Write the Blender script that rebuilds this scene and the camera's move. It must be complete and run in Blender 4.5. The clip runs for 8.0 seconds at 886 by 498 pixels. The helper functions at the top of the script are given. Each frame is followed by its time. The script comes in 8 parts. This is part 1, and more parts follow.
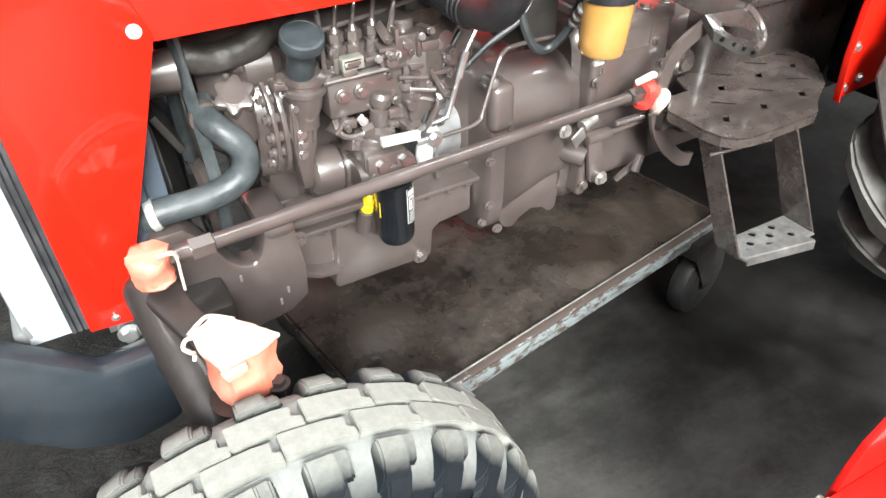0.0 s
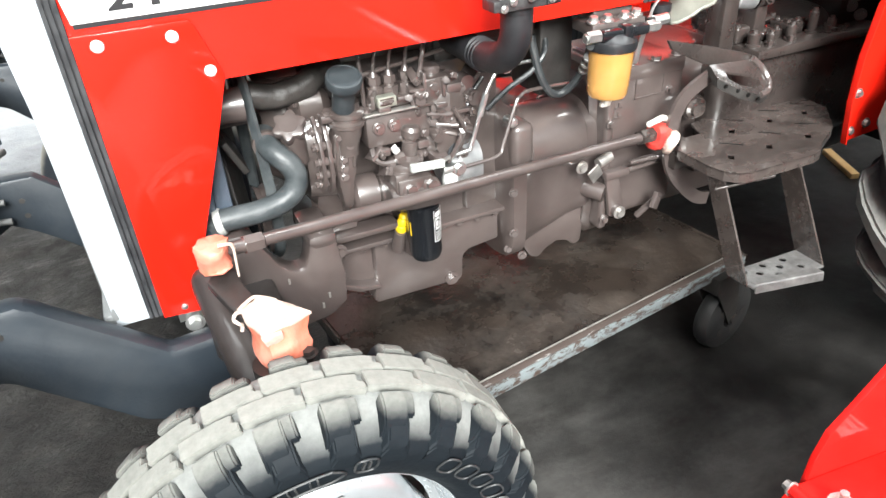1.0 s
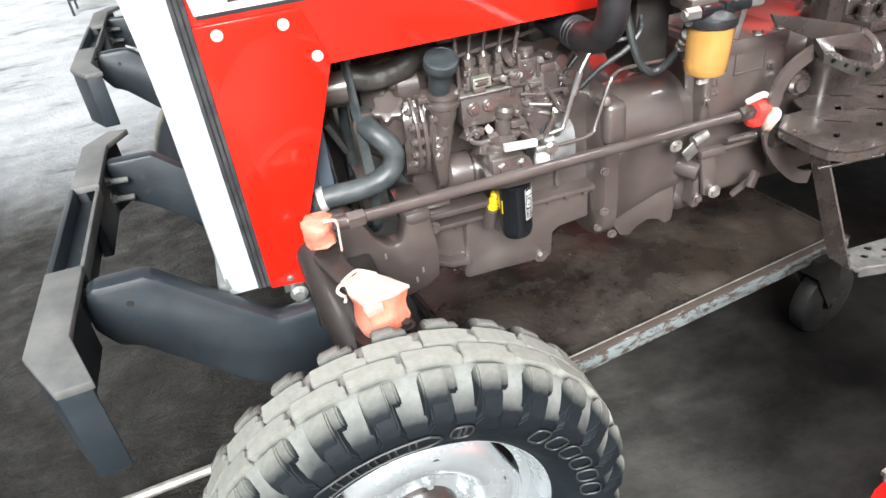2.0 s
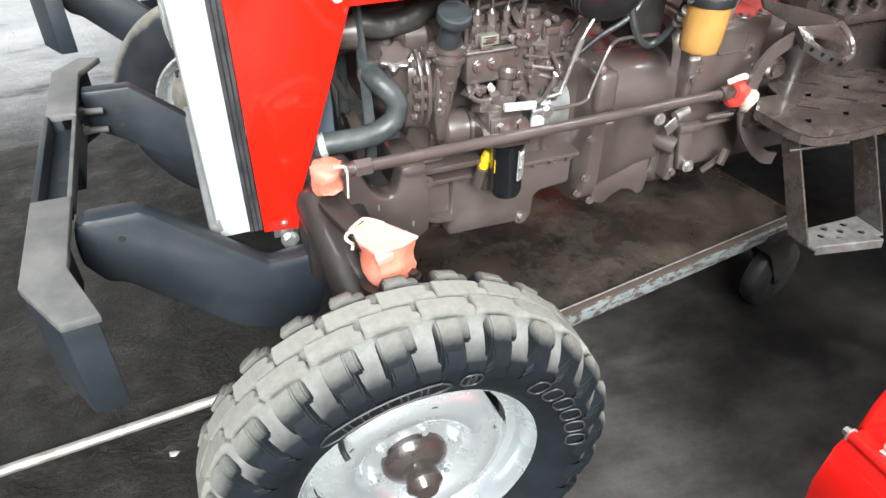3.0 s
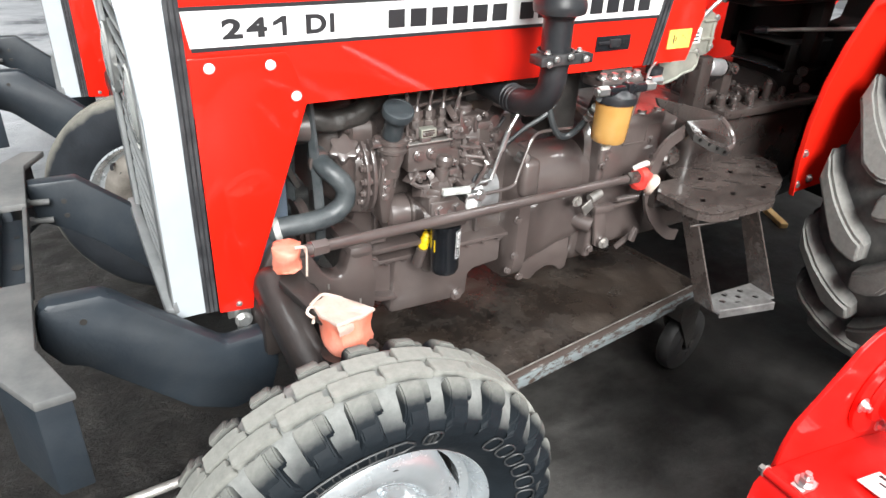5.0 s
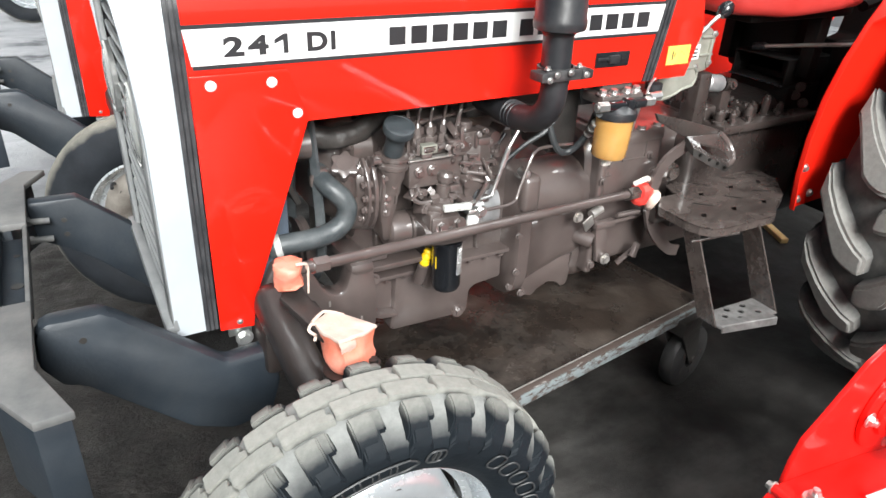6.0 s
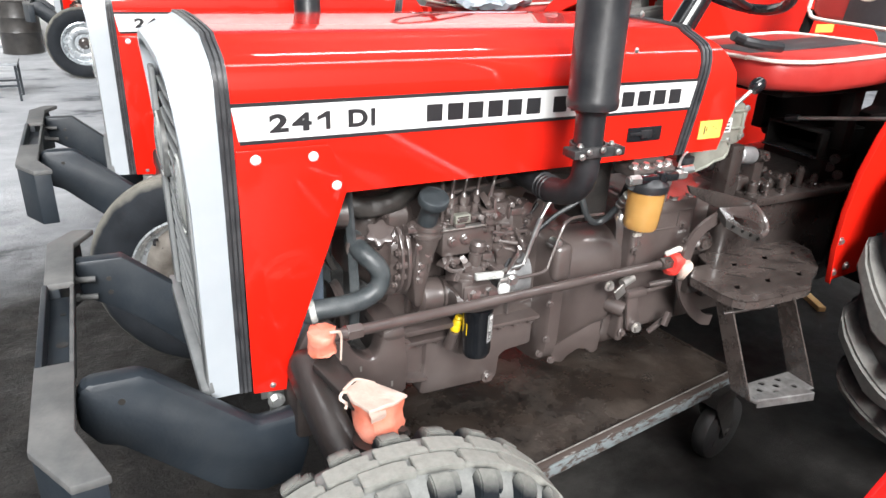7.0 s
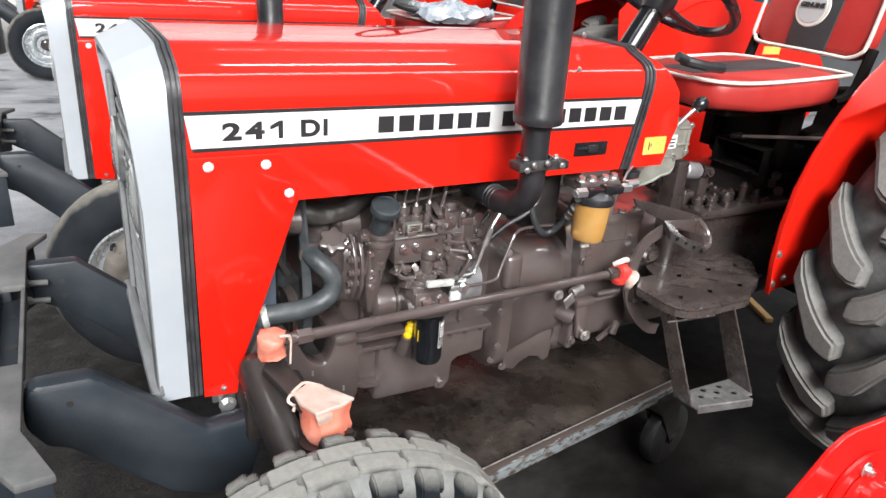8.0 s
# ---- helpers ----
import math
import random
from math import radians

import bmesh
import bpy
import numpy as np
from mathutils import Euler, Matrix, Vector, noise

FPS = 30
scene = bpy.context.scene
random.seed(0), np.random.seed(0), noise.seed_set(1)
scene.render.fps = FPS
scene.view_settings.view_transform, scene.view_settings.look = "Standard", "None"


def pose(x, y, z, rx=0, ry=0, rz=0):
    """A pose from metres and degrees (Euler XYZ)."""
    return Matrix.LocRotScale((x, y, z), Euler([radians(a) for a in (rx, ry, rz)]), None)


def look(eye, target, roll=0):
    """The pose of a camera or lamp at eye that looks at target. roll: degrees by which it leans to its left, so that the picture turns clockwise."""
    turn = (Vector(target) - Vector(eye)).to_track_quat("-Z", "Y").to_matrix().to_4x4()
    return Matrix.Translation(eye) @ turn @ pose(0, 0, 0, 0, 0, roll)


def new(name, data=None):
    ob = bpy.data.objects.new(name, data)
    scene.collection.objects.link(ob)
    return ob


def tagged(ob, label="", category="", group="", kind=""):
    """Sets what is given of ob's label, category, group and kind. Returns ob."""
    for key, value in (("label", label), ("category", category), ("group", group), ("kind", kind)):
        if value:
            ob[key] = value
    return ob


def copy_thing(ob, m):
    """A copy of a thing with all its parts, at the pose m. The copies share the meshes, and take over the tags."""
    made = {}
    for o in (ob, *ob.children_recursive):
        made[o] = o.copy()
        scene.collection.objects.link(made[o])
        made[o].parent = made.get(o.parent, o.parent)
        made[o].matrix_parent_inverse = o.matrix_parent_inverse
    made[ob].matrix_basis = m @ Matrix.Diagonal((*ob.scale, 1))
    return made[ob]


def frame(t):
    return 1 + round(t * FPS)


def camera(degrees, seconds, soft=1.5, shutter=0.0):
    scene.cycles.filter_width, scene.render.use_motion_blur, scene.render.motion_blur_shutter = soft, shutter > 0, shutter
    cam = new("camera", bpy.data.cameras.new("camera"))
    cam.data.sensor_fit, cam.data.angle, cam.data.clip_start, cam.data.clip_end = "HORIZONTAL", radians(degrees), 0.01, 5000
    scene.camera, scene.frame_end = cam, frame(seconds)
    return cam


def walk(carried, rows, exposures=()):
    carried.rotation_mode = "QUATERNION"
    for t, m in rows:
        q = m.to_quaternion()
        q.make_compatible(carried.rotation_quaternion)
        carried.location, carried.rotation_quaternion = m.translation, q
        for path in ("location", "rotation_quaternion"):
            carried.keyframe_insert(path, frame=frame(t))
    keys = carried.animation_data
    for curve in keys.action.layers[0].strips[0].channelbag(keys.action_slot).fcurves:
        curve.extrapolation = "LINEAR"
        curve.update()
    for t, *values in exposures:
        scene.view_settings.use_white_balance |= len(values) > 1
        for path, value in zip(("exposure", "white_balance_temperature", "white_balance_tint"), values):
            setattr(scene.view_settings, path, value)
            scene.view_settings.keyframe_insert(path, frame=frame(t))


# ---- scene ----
cam = camera(65.4, 8.0)
PATH = [
    (0, (-0.092, -1.165, 1.284), (0.695, 0.200, 0.050), -1.0),
    (0.5, (-0.103, -1.285, 1.322), (0.620, 0.252, 0.268), -1.4),
    (1, (-0.101, -1.376, 1.299), (0.558, 0.183, 0.234), -3.7),
    (1.5, (-0.129, -1.386, 1.300), (0.369, 0.178, 0.158), -6.2),
    (1.7, (-0.121, -1.397, 1.317), (0.299, 0.209, 0.216), -7.5),
    (2.8, (-0.217, -1.377, 1.327), (0.301, 0.179, 0.181), -3.4),
    (3, (-0.253, -1.372, 1.327), (0.340, 0.110, 0.121), 0.2),
    (3.5, (-0.306, -1.392, 1.346), (0.495, 0.094, 0.274), 3.5),
    (4, (-0.321, -1.441, 1.353), (0.66, -0.002, 0.37), 5.1),
    (4.5, (-0.345, -1.453, 1.356), (0.538, 0.065, 0.399), 3.0),
    (4.7, (-0.351, -1.442, 1.360), (0.521, 0.066, 0.377), 2.9),
    (6, (-0.356, -1.433, 1.353), (0.531, 0.096, 0.417), 2.5),
    (6.5, (-0.363, -1.436, 1.372), (0.485, 0.162, 0.518), 1.7),
    (7, (-0.362, -1.435, 1.393), (0.472, 0.195, 0.588), 2.5),
    (7.5, (-0.345, -1.476, 1.411), (0.527, 0.166, 0.673), 3.3),
    (8, (-0.347, -1.486, 1.408), (0.570, 0.113, 0.634), 4.3),
]
walk(cam, [(t, look(eye, target, roll)) for t, eye, target, roll in PATH],
     exposures=[(0.0, 1.02, 6500, 4), (0.5, 1.00, 6500, 4.5), (1.5, 0.80, 6500, 6), (3.0, 0.65, 6500, 6), (3.5, 0.79, 6500, 6), (4.0, 0.61, 6500, 7), (4.5, 0.50, 6500, 7), (6.0, 0.51, 6500, 7),
                (6.5, 0.40, 6500, 8), (7.0, 0.33, 6500, 9), (7.5, 0.18, 6500, 10), (8.0, 0.11, 6500, 10)])

# ---- world and light ----
world = bpy.data.worlds.new("World")
scene.world = world
world.use_nodes = True
_wn = world.node_tree
_sky = _wn.nodes.new("ShaderNodeTexSky")
_sky.sky_type, _sky.sun_disc = "NISHITA", False
_sky.sun_elevation, _sky.sun_rotation = radians(34), radians(195)
_sky.air_density, _sky.dust_density, _sky.ozone_density = 1.0, 4.0, 1.0
_wn.links.new(_sky.outputs[0], _wn.nodes["Background"].inputs[0])
_wn.nodes["Background"].inputs[1].default_value = 0.045

_sun = new("sun", bpy.data.lights.new("sun", "SUN"))
_sun.data.energy, _sun.data.angle, _sun.data.color = 6.0, radians(30), (0.98, 0.985, 1.0)
_sun.matrix_world = look((-1.4, -5.3, 4.2), (0.0, 0.0, 0.5))


# added area lamp in an assumed roof gap, for bonnet streaks and engine fill
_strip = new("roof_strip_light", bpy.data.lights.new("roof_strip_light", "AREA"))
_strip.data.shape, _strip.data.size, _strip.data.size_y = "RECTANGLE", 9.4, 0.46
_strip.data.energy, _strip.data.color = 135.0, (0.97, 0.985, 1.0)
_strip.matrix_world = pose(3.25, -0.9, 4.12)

# area lamp added for the bonnet's highlight line, as an unseen roof opening
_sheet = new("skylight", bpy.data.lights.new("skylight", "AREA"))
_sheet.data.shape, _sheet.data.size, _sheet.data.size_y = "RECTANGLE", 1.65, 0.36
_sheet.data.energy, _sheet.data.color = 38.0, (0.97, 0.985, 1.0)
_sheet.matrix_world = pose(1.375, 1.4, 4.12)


# ---- materials ----
def surf(name, c1, c2=None, scale=8.0, rough=0.5, rough2=None, metal=0.0, bump=0.0, bscale=60.0, coat=0.0,
         trans=0.0, dust=None, dust_amt=0.0, dust_scale=3.0, spec=0.5, coat_r=0.07):
    """Two tones mixed by coarse noise, fine bump, roughness that varies, and patches of dust."""
    m = bpy.data.materials.new(name)
    m.use_nodes = True
    nt = m.node_tree
    b = nt.nodes["Principled BSDF"]
    co = nt.nodes.new("ShaderNodeTexCoord")
    n1 = nt.nodes.new("ShaderNodeTexNoise")
    n1.inputs["Scale"].default_value, n1.inputs["Detail"].default_value = scale, 5.0
    n1.inputs["Roughness"].default_value = 0.65
    nt.links.new(co.outputs["Object"], n1.inputs["Vector"])
    r1 = nt.nodes.new("ShaderNodeValToRGB")
    r1.color_ramp.elements[0].position, r1.color_ramp.elements[1].position = 0.35, 0.68
    r1.color_ramp.elements[0].color = (*c1, 1)
    r1.color_ramp.elements[1].color = (*(c2 or [min(1, c * 1.15) for c in c1]), 1)
    nt.links.new(n1.outputs["Fac"], r1.inputs["Fac"])
    colour = r1.outputs["Color"]
    n2 = nt.nodes.new("ShaderNodeTexNoise")
    n2.inputs["Scale"].default_value, n2.inputs["Detail"].default_value = bscale, 4.0
    nt.links.new(co.outputs["Object"], n2.inputs["Vector"])
    if dust:
        n3 = nt.nodes.new("ShaderNodeTexNoise")
        n3.inputs["Scale"].default_value, n3.inputs["Detail"].default_value = dust_scale, 8.0
        n3.inputs["Roughness"].default_value = 0.7
        nt.links.new(co.outputs["Object"], n3.inputs["Vector"])
        r3 = nt.nodes.new("ShaderNodeValToRGB")
        r3.color_ramp.elements[0].position, r3.color_ramp.elements[1].position = 0.45, 0.75
        r3.color_ramp.elements[1].color = (dust_amt, dust_amt, dust_amt, 1)
        nt.links.new(n3.outputs["Fac"], r3.inputs["Fac"])
        mx = nt.nodes.new("ShaderNodeMix")
        mx.data_type = "RGBA"
        nt.links.new(r3.outputs["Color"], mx.inputs["Factor"])
        nt.links.new(colour, mx.inputs[6])
        mx.inputs[7].default_value = (*dust, 1)
        colour = mx.outputs[2]
    nt.links.new(colour, b.inputs["Base Color"])
    rr = nt.nodes.new("ShaderNodeMapRange")
    rr.inputs["To Min"].default_value, rr.inputs["To Max"].default_value = rough, rough2 if rough2 is not None else min(1, rough * 1.3)
    rr.inputs["From Min"].default_value, rr.inputs["From Max"].default_value = 0.3, 0.7
    nt.links.new(n1.outputs["Fac"], rr.inputs["Value"])
    nt.links.new(rr.outputs["Result"], b.inputs["Roughness"])
    b.inputs["Metallic"].default_value = metal
    b.inputs["Coat Weight"].default_value = coat
    b.inputs["Coat Roughness"].default_value = coat_r
    b.inputs["Transmission Weight"].default_value = trans
    b.inputs["Specular IOR Level"].default_value = spec
    if bump:
        bp = nt.nodes.new("ShaderNodeBump")
        bp.inputs["Strength"].default_value, bp.inputs["Distance"].default_value = bump, 0.004
        nt.links.new(n2.outputs["Fac"], bp.inputs["Height"])
        nt.links.new(bp.outputs["Normal"], b.inputs["Normal"])
    return m


def tyre_rubber(name, r_dark, r_dusty, dusty, dark):
    """Rubber that is caked with dry mud towards the tread; the hub is the object's origin and y its axle."""
    m = surf(name, dark, [c * 1.6 for c in dark], 12.0, 0.55, 0.75, bump=0.25, bscale=90, spec=0.18)
    nt = m.node_tree
    b = nt.nodes["Principled BSDF"]
    old = b.inputs["Base Color"].links[0].from_socket
    co = nt.nodes.new("ShaderNodeTexCoord")
    flat = nt.nodes.new("ShaderNodeVectorMath")
    flat.operation = "MULTIPLY"
    flat.inputs[1].default_value = (1, 0, 1)
    nt.links.new(co.outputs["Object"], flat.inputs[0])
    ln = nt.nodes.new("ShaderNodeVectorMath")
    ln.operation = "LENGTH"
    nt.links.new(flat.outputs[0], ln.inputs[0])
    nz = nt.nodes.new("ShaderNodeTexNoise")
    nz.inputs["Scale"].default_value, nz.inputs["Detail"].default_value = 16.0, 9.0
    nt.links.new(co.outputs["Object"], nz.inputs["Vector"])
    ad = nt.nodes.new("ShaderNodeMath")
    ad.operation = "MULTIPLY_ADD"
    nt.links.new(nz.outputs["Fac"], ad.inputs[0])
    ad.inputs[1].default_value = (r_dusty - r_dark) * 1.1
    nt.links.new(ln.outputs["Value"], ad.inputs[2])
    mr = nt.nodes.new("ShaderNodeMapRange")
    mr.inputs["From Min"].default_value, mr.inputs["From Max"].default_value = r_dark + (r_dusty - r_dark) * 0.55, r_dusty + (r_dusty - r_dark) * 0.55
    nt.links.new(ad.outputs[0], mr.inputs["Value"])
    fine = nt.nodes.new("ShaderNodeTexNoise")
    fine.inputs["Scale"].default_value, fine.inputs["Detail"].default_value, fine.inputs["Roughness"].default_value = 70.0, 9.0, 0.72
    nt.links.new(co.outputs["Object"], fine.inputs["Vector"])
    cr = nt.nodes.new("ShaderNodeValToRGB")
    cr.color_ramp.elements[0].position, cr.color_ramp.elements[1].position = 0.3, 0.7
    cr.color_ramp.elements[0].color, cr.color_ramp.elements[1].color = (*[c * 0.72 for c in dusty], 1), (*dusty, 1)
    nt.links.new(fine.outputs["Fac"], cr.inputs["Fac"])
    mx = nt.nodes.new("ShaderNodeMix")
    mx.data_type = "RGBA"
    nt.links.new(mr.outputs["Result"], mx.inputs["Factor"])
    nt.links.new(old, mx.inputs[6])
    nt.links.new(cr.outputs["Color"], mx.inputs[7])
    nt.links.new(mx.outputs[2], b.inputs["Base Color"])
    return m


def chipped(name, paint, under, scale, cut, rough=0.5):
    """Paint worn through to what lies under it, in sharp flakes."""
    m = surf(name, paint, [c * 0.8 for c in paint], 9.0, rough, bump=0.3, bscale=120)
    nt = m.node_tree
    b = nt.nodes["Principled BSDF"]
    old = b.inputs["Base Color"].links[0].from_socket
    co = nt.nodes.new("ShaderNodeTexCoord")
    mp = nt.nodes.new("ShaderNodeMapping")
    mp.inputs["Scale"].default_value = (0.45, 1, 1)
    nt.links.new(co.outputs["Object"], mp.inputs["Vector"])
    nz = nt.nodes.new("ShaderNodeTexNoise")
    nz.inputs["Scale"].default_value, nz.inputs["Detail"].default_value, nz.inputs["Roughness"].default_value = scale, 8.0, 0.75
    nt.links.new(mp.outputs["Vector"], nz.inputs["Vector"])
    cr = nt.nodes.new("ShaderNodeValToRGB")
    cr.color_ramp.elements[0].position, cr.color_ramp.elements[1].position = cut, cut + 0.04
    nt.links.new(nz.outputs["Fac"], cr.inputs["Fac"])
    mx = nt.nodes.new("ShaderNodeMix")
    mx.data_type = "RGBA"
    nt.links.new(cr.outputs["Color"], mx.inputs["Factor"])
    nt.links.new(old, mx.inputs[6])
    mx.inputs[7].default_value = (*under, 1)
    nt.links.new(mx.outputs[2], b.inputs["Base Color"])
    return m


RED = surf("red_gloss_paint", (0.73, 0.0130, 0.0052), (0.79, 0.0160, 0.0064), 2.0, 0.45, 0.55, coat=1.0, bump=0.012, bscale=9, coat_r=0.04, spec=0.10)
RED_DULL = surf("dusty_red_paint", (0.70, 0.0130, 0.0052), (0.76, 0.0180, 0.0075), 4.0, 0.45, 0.6, coat=0.25, bump=0.02, bscale=12, coat_r=0.3, spec=0.15)
RED_OLD = surf("red_implement_paint", (0.66, 0.0075, 0.006), (0.74, 0.011, 0.008), 3.0, 0.36, 0.48, coat=0.8, bump=0.05, bscale=14, dust=(0.6, 0.10, 0.08), dust_amt=0.07, dust_scale=7, spec=0.15)
SILVER = surf("silver_trim_paint", (0.50, 0.545, 0.585), (0.56, 0.60, 0.635), 4.0, 0.36, 0.46, metal=0.25, bump=0.03, bscale=200)
BROWN = surf("brown_engine_paint", (0.070, 0.054, 0.050), (0.100, 0.079, 0.073), 7.0, 0.3, 0.42, coat=1.0, coat_r=0.045, bump=0.16, bscale=36, dust=(0.2, 0.17, 0.155), dust_amt=0.16, dust_scale=9, spec=1.0)
BROWN_CAST = surf("brown_painted_cast_iron", (0.058, 0.045, 0.041), (0.09, 0.071, 0.065), 9.0, 0.3, 0.45, coat=1.0, coat_r=0.045, bump=0.24, bscale=55, dust=(0.2, 0.17, 0.155), dust_amt=0.16, dust_scale=12, spec=1.0)
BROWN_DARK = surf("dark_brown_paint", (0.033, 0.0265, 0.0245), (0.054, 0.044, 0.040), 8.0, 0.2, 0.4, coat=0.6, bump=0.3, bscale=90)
# brown darkened to carry the shade under seat and mudguard
SHADED_BROWN = surf("shaded_brown_iron", (0.009, 0.0075, 0.007), (0.020, 0.0165, 0.0155), 9.0, 0.25, 0.5, coat=0.4, bump=0.35, bscale=70)
STEP_PAINT = surf("worn_brown_step_paint", (0.042, 0.033, 0.030), (0.075, 0.059, 0.053), 10.0, 0.16, 0.36, coat=0.9, bump=0.14, bscale=40, dust=(0.30, 0.26, 0.235), dust_amt=0.2, dust_scale=30, spec=1.0)
TREAD_STEEL = surf("scuffed_bare_step_steel", (0.24, 0.235, 0.23), (0.42, 0.41, 0.40), 22.0, 0.3, 0.5, metal=0.5, bump=0.3, bscale=80, dust=(0.07, 0.06, 0.055), dust_amt=0.6, dust_scale=18)
AXLE_PAINT = surf("dark_glossy_axle_paint", (0.016, 0.0125, 0.0115), (0.030, 0.024, 0.022), 8.0, 0.36, 0.55, coat=0.2, bump=0.25, bscale=60)
# near-black for voids, gaps and iron under the seat; shade is in the colour
SHADE_BLACK = surf("shade_black_iron", (0.004, 0.0038, 0.0036), (0.009, 0.008, 0.0075), 12.0, 0.6, 0.8, bump=0.4, spec=0.15)
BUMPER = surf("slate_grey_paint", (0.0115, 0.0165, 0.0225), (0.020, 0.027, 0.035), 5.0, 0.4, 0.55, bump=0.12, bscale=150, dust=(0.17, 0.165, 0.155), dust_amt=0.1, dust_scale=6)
# paler slate for the bar's top plates, inner flange and bolts
BUMPER_TOP = surf("pale_slate_paint", (0.078, 0.081, 0.082), (0.165, 0.163, 0.158), 10.0, 0.55, 0.8, bump=0.15, bscale=120)
BLACK_RUBBER = surf("black_rubber", (0.014, 0.014, 0.016), (0.03, 0.03, 0.033), 20.0, 0.4, 0.6, bump=0.2)
RIB_RUBBER = surf("worn_grey_rubber", (0.022, 0.023, 0.026), (0.06, 0.062, 0.066), 25.0, 0.3, 0.5, bump=0.2, spec=0.8)
CAP = surf("dusty_blue_grey_plastic", (0.030, 0.037, 0.042), (0.05, 0.058, 0.063), 30.0, 0.4, 0.6, bump=0.2)
BLACK = surf("black_satin_paint", (0.013, 0.014, 0.016), (0.024, 0.025, 0.028), 14.0, 0.3, 0.45, bump=0.15, dust=(0.12, 0.12, 0.12), dust_amt=0.2, dust_scale=20, coat=0.2)
CLAMP = surf("worn_black_strap", (0.02, 0.02, 0.022), (0.10, 0.10, 0.10), 45.0, 0.35, 0.5, metal=0.4, bump=0.2)
BLACK_GLOSS = surf("black_gloss_paint", (0.008, 0.009, 0.011), (0.012, 0.013, 0.015), 8.0, 0.2, 0.3, coat=0.4)
HOSE = surf("dusty_grey_rubber_hose", (0.034, 0.041, 0.045), (0.085, 0.094, 0.097), 18.0, 0.36, 0.55, bump=0.3, bscale=90)
HOSE_DARK = surf("dark_rubber_hose", (0.02, 0.023, 0.025), (0.05, 0.055, 0.057), 18.0, 0.35, 0.5, bump=0.2, bscale=90)
HOSE_GRIMY = surf("grimy_brown_black_hose", (0.020, 0.018, 0.0165), (0.055, 0.050, 0.046), 26.0, 0.4, 0.6, bump=0.5, bscale=70)
CAST_ALU = surf("bare_cast_aluminium", (0.34, 0.345, 0.35), (0.50, 0.505, 0.51), 24.0, 0.34, 0.5, metal=0.6, bump=0.25)
STEEL = surf("zinc_plated_steel", (0.55, 0.56, 0.55), (0.68, 0.68, 0.66), 30.0, 0.28, 0.42, metal=0.9, bump=0.1)
WORN_STEEL = surf("worn_bare_steel", (0.38, 0.36, 0.34), (0.55, 0.53, 0.5), 30.0, 0.35, 0.6, metal=0.75, bump=0.2)
ALU = surf("grey_green_cast_metal", (0.30, 0.31, 0.265), (0.42, 0.42, 0.365), 20.0, 0.34, 0.5, metal=0.45, bump=0.2)
RIM = surf("silver_rim_paint", (0.50, 0.54, 0.565), (0.59, 0.625, 0.645), 14.0, 0.20, 0.32, metal=0.6, coat=0.5, bump=0.05, bscale=26, dust=(0.30, 0.29, 0.27), dust_amt=0.25, dust_scale=9)
WHITE = surf("white_paint", (0.78, 0.78, 0.77), (0.83, 0.83, 0.81), 8.0, 0.35, 0.45)
SCUFFED_WHITE = surf("scuffed_white_paint", (0.36, 0.37, 0.35), (0.62, 0.62, 0.59), 60.0, 0.4, 0.6, bump=0.3)
DECAL_BLACK = surf("black_decal_film", (0.018, 0.018, 0.02), (0.026, 0.026, 0.028), 8.0, 0.4)
YELLOW = surf("yellow_plastic", (0.85, 0.55, 0.01), (0.9, 0.62, 0.02), 8.0, 0.35)
YELLOW_LABEL = surf("yellow_label_film", (0.74, 0.52, 0.09), (0.78, 0.60, 0.14), 12.0, 0.4)
AMBER = surf("amber_plastic_bowl", (0.60, 0.30, 0.07), (0.72, 0.43, 0.14), 5.0, 0.12, 0.2, trans=0.35, coat=0.8)
CLOTH = surf("orange_pink_plastic_wrap", (0.68, 0.17, 0.10), (0.66, 0.27, 0.20), 22.0, 0.4, 0.55, bump=0.9, bscale=34)
CLOTH_PALE = surf("pale_plastic_wrap", (0.50, 0.37, 0.31), (0.62, 0.52, 0.45), 26.0, 0.4, 0.6, bump=0.8, bscale=40)
CLOTH_RED = surf("red_tape", (0.72, 0.03, 0.025), (0.78, 0.08, 0.06), 40.0, 0.4, 0.55, bump=0.7, bscale=60)
VINYL_RED = surf("faded_red_vinyl", (0.37, 0.024, 0.020), (0.45, 0.042, 0.035), 6.0, 0.36, 0.5, bump=0.25, bscale=30)
VINYL_BLACK = surf("black_vinyl", (0.03, 0.03, 0.032), (0.045, 0.045, 0.048), 9.0, 0.42, 0.55, bump=0.2)
PIPING = surf("off_white_piping", (0.66, 0.62, 0.56), (0.74, 0.70, 0.64), 20.0, 0.5)
RADIATOR = surf("blue_grey_radiator_paint", (0.09, 0.115, 0.15), (0.13, 0.16, 0.2), 9.0, 0.35, 0.55, metal=0.2, bump=0.3)
GRILLE = surf("grey_grille_plastic", (0.17, 0.178, 0.18), (0.24, 0.248, 0.25), 12.0, 0.4, 0.55, bump=0.1)
GLASS = surf("headlamp_glass", (0.75, 0.78, 0.72), (0.8, 0.82, 0.78), 9.0, 0.08, 0.12, trans=0.6)
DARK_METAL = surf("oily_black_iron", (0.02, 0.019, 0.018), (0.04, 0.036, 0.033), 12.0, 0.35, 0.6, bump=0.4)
CONCRETE_WALL = surf("whitewashed_wall", (0.62, 0.62, 0.60), (0.74, 0.74, 0.72), 1.2, 0.85, bump=0.3, bscale=25)
SHED_WALL = surf("weathered_sheet_wall", (0.22, 0.23, 0.24), (0.32, 0.33, 0.34), 1.1, 0.6, bump=0.2)
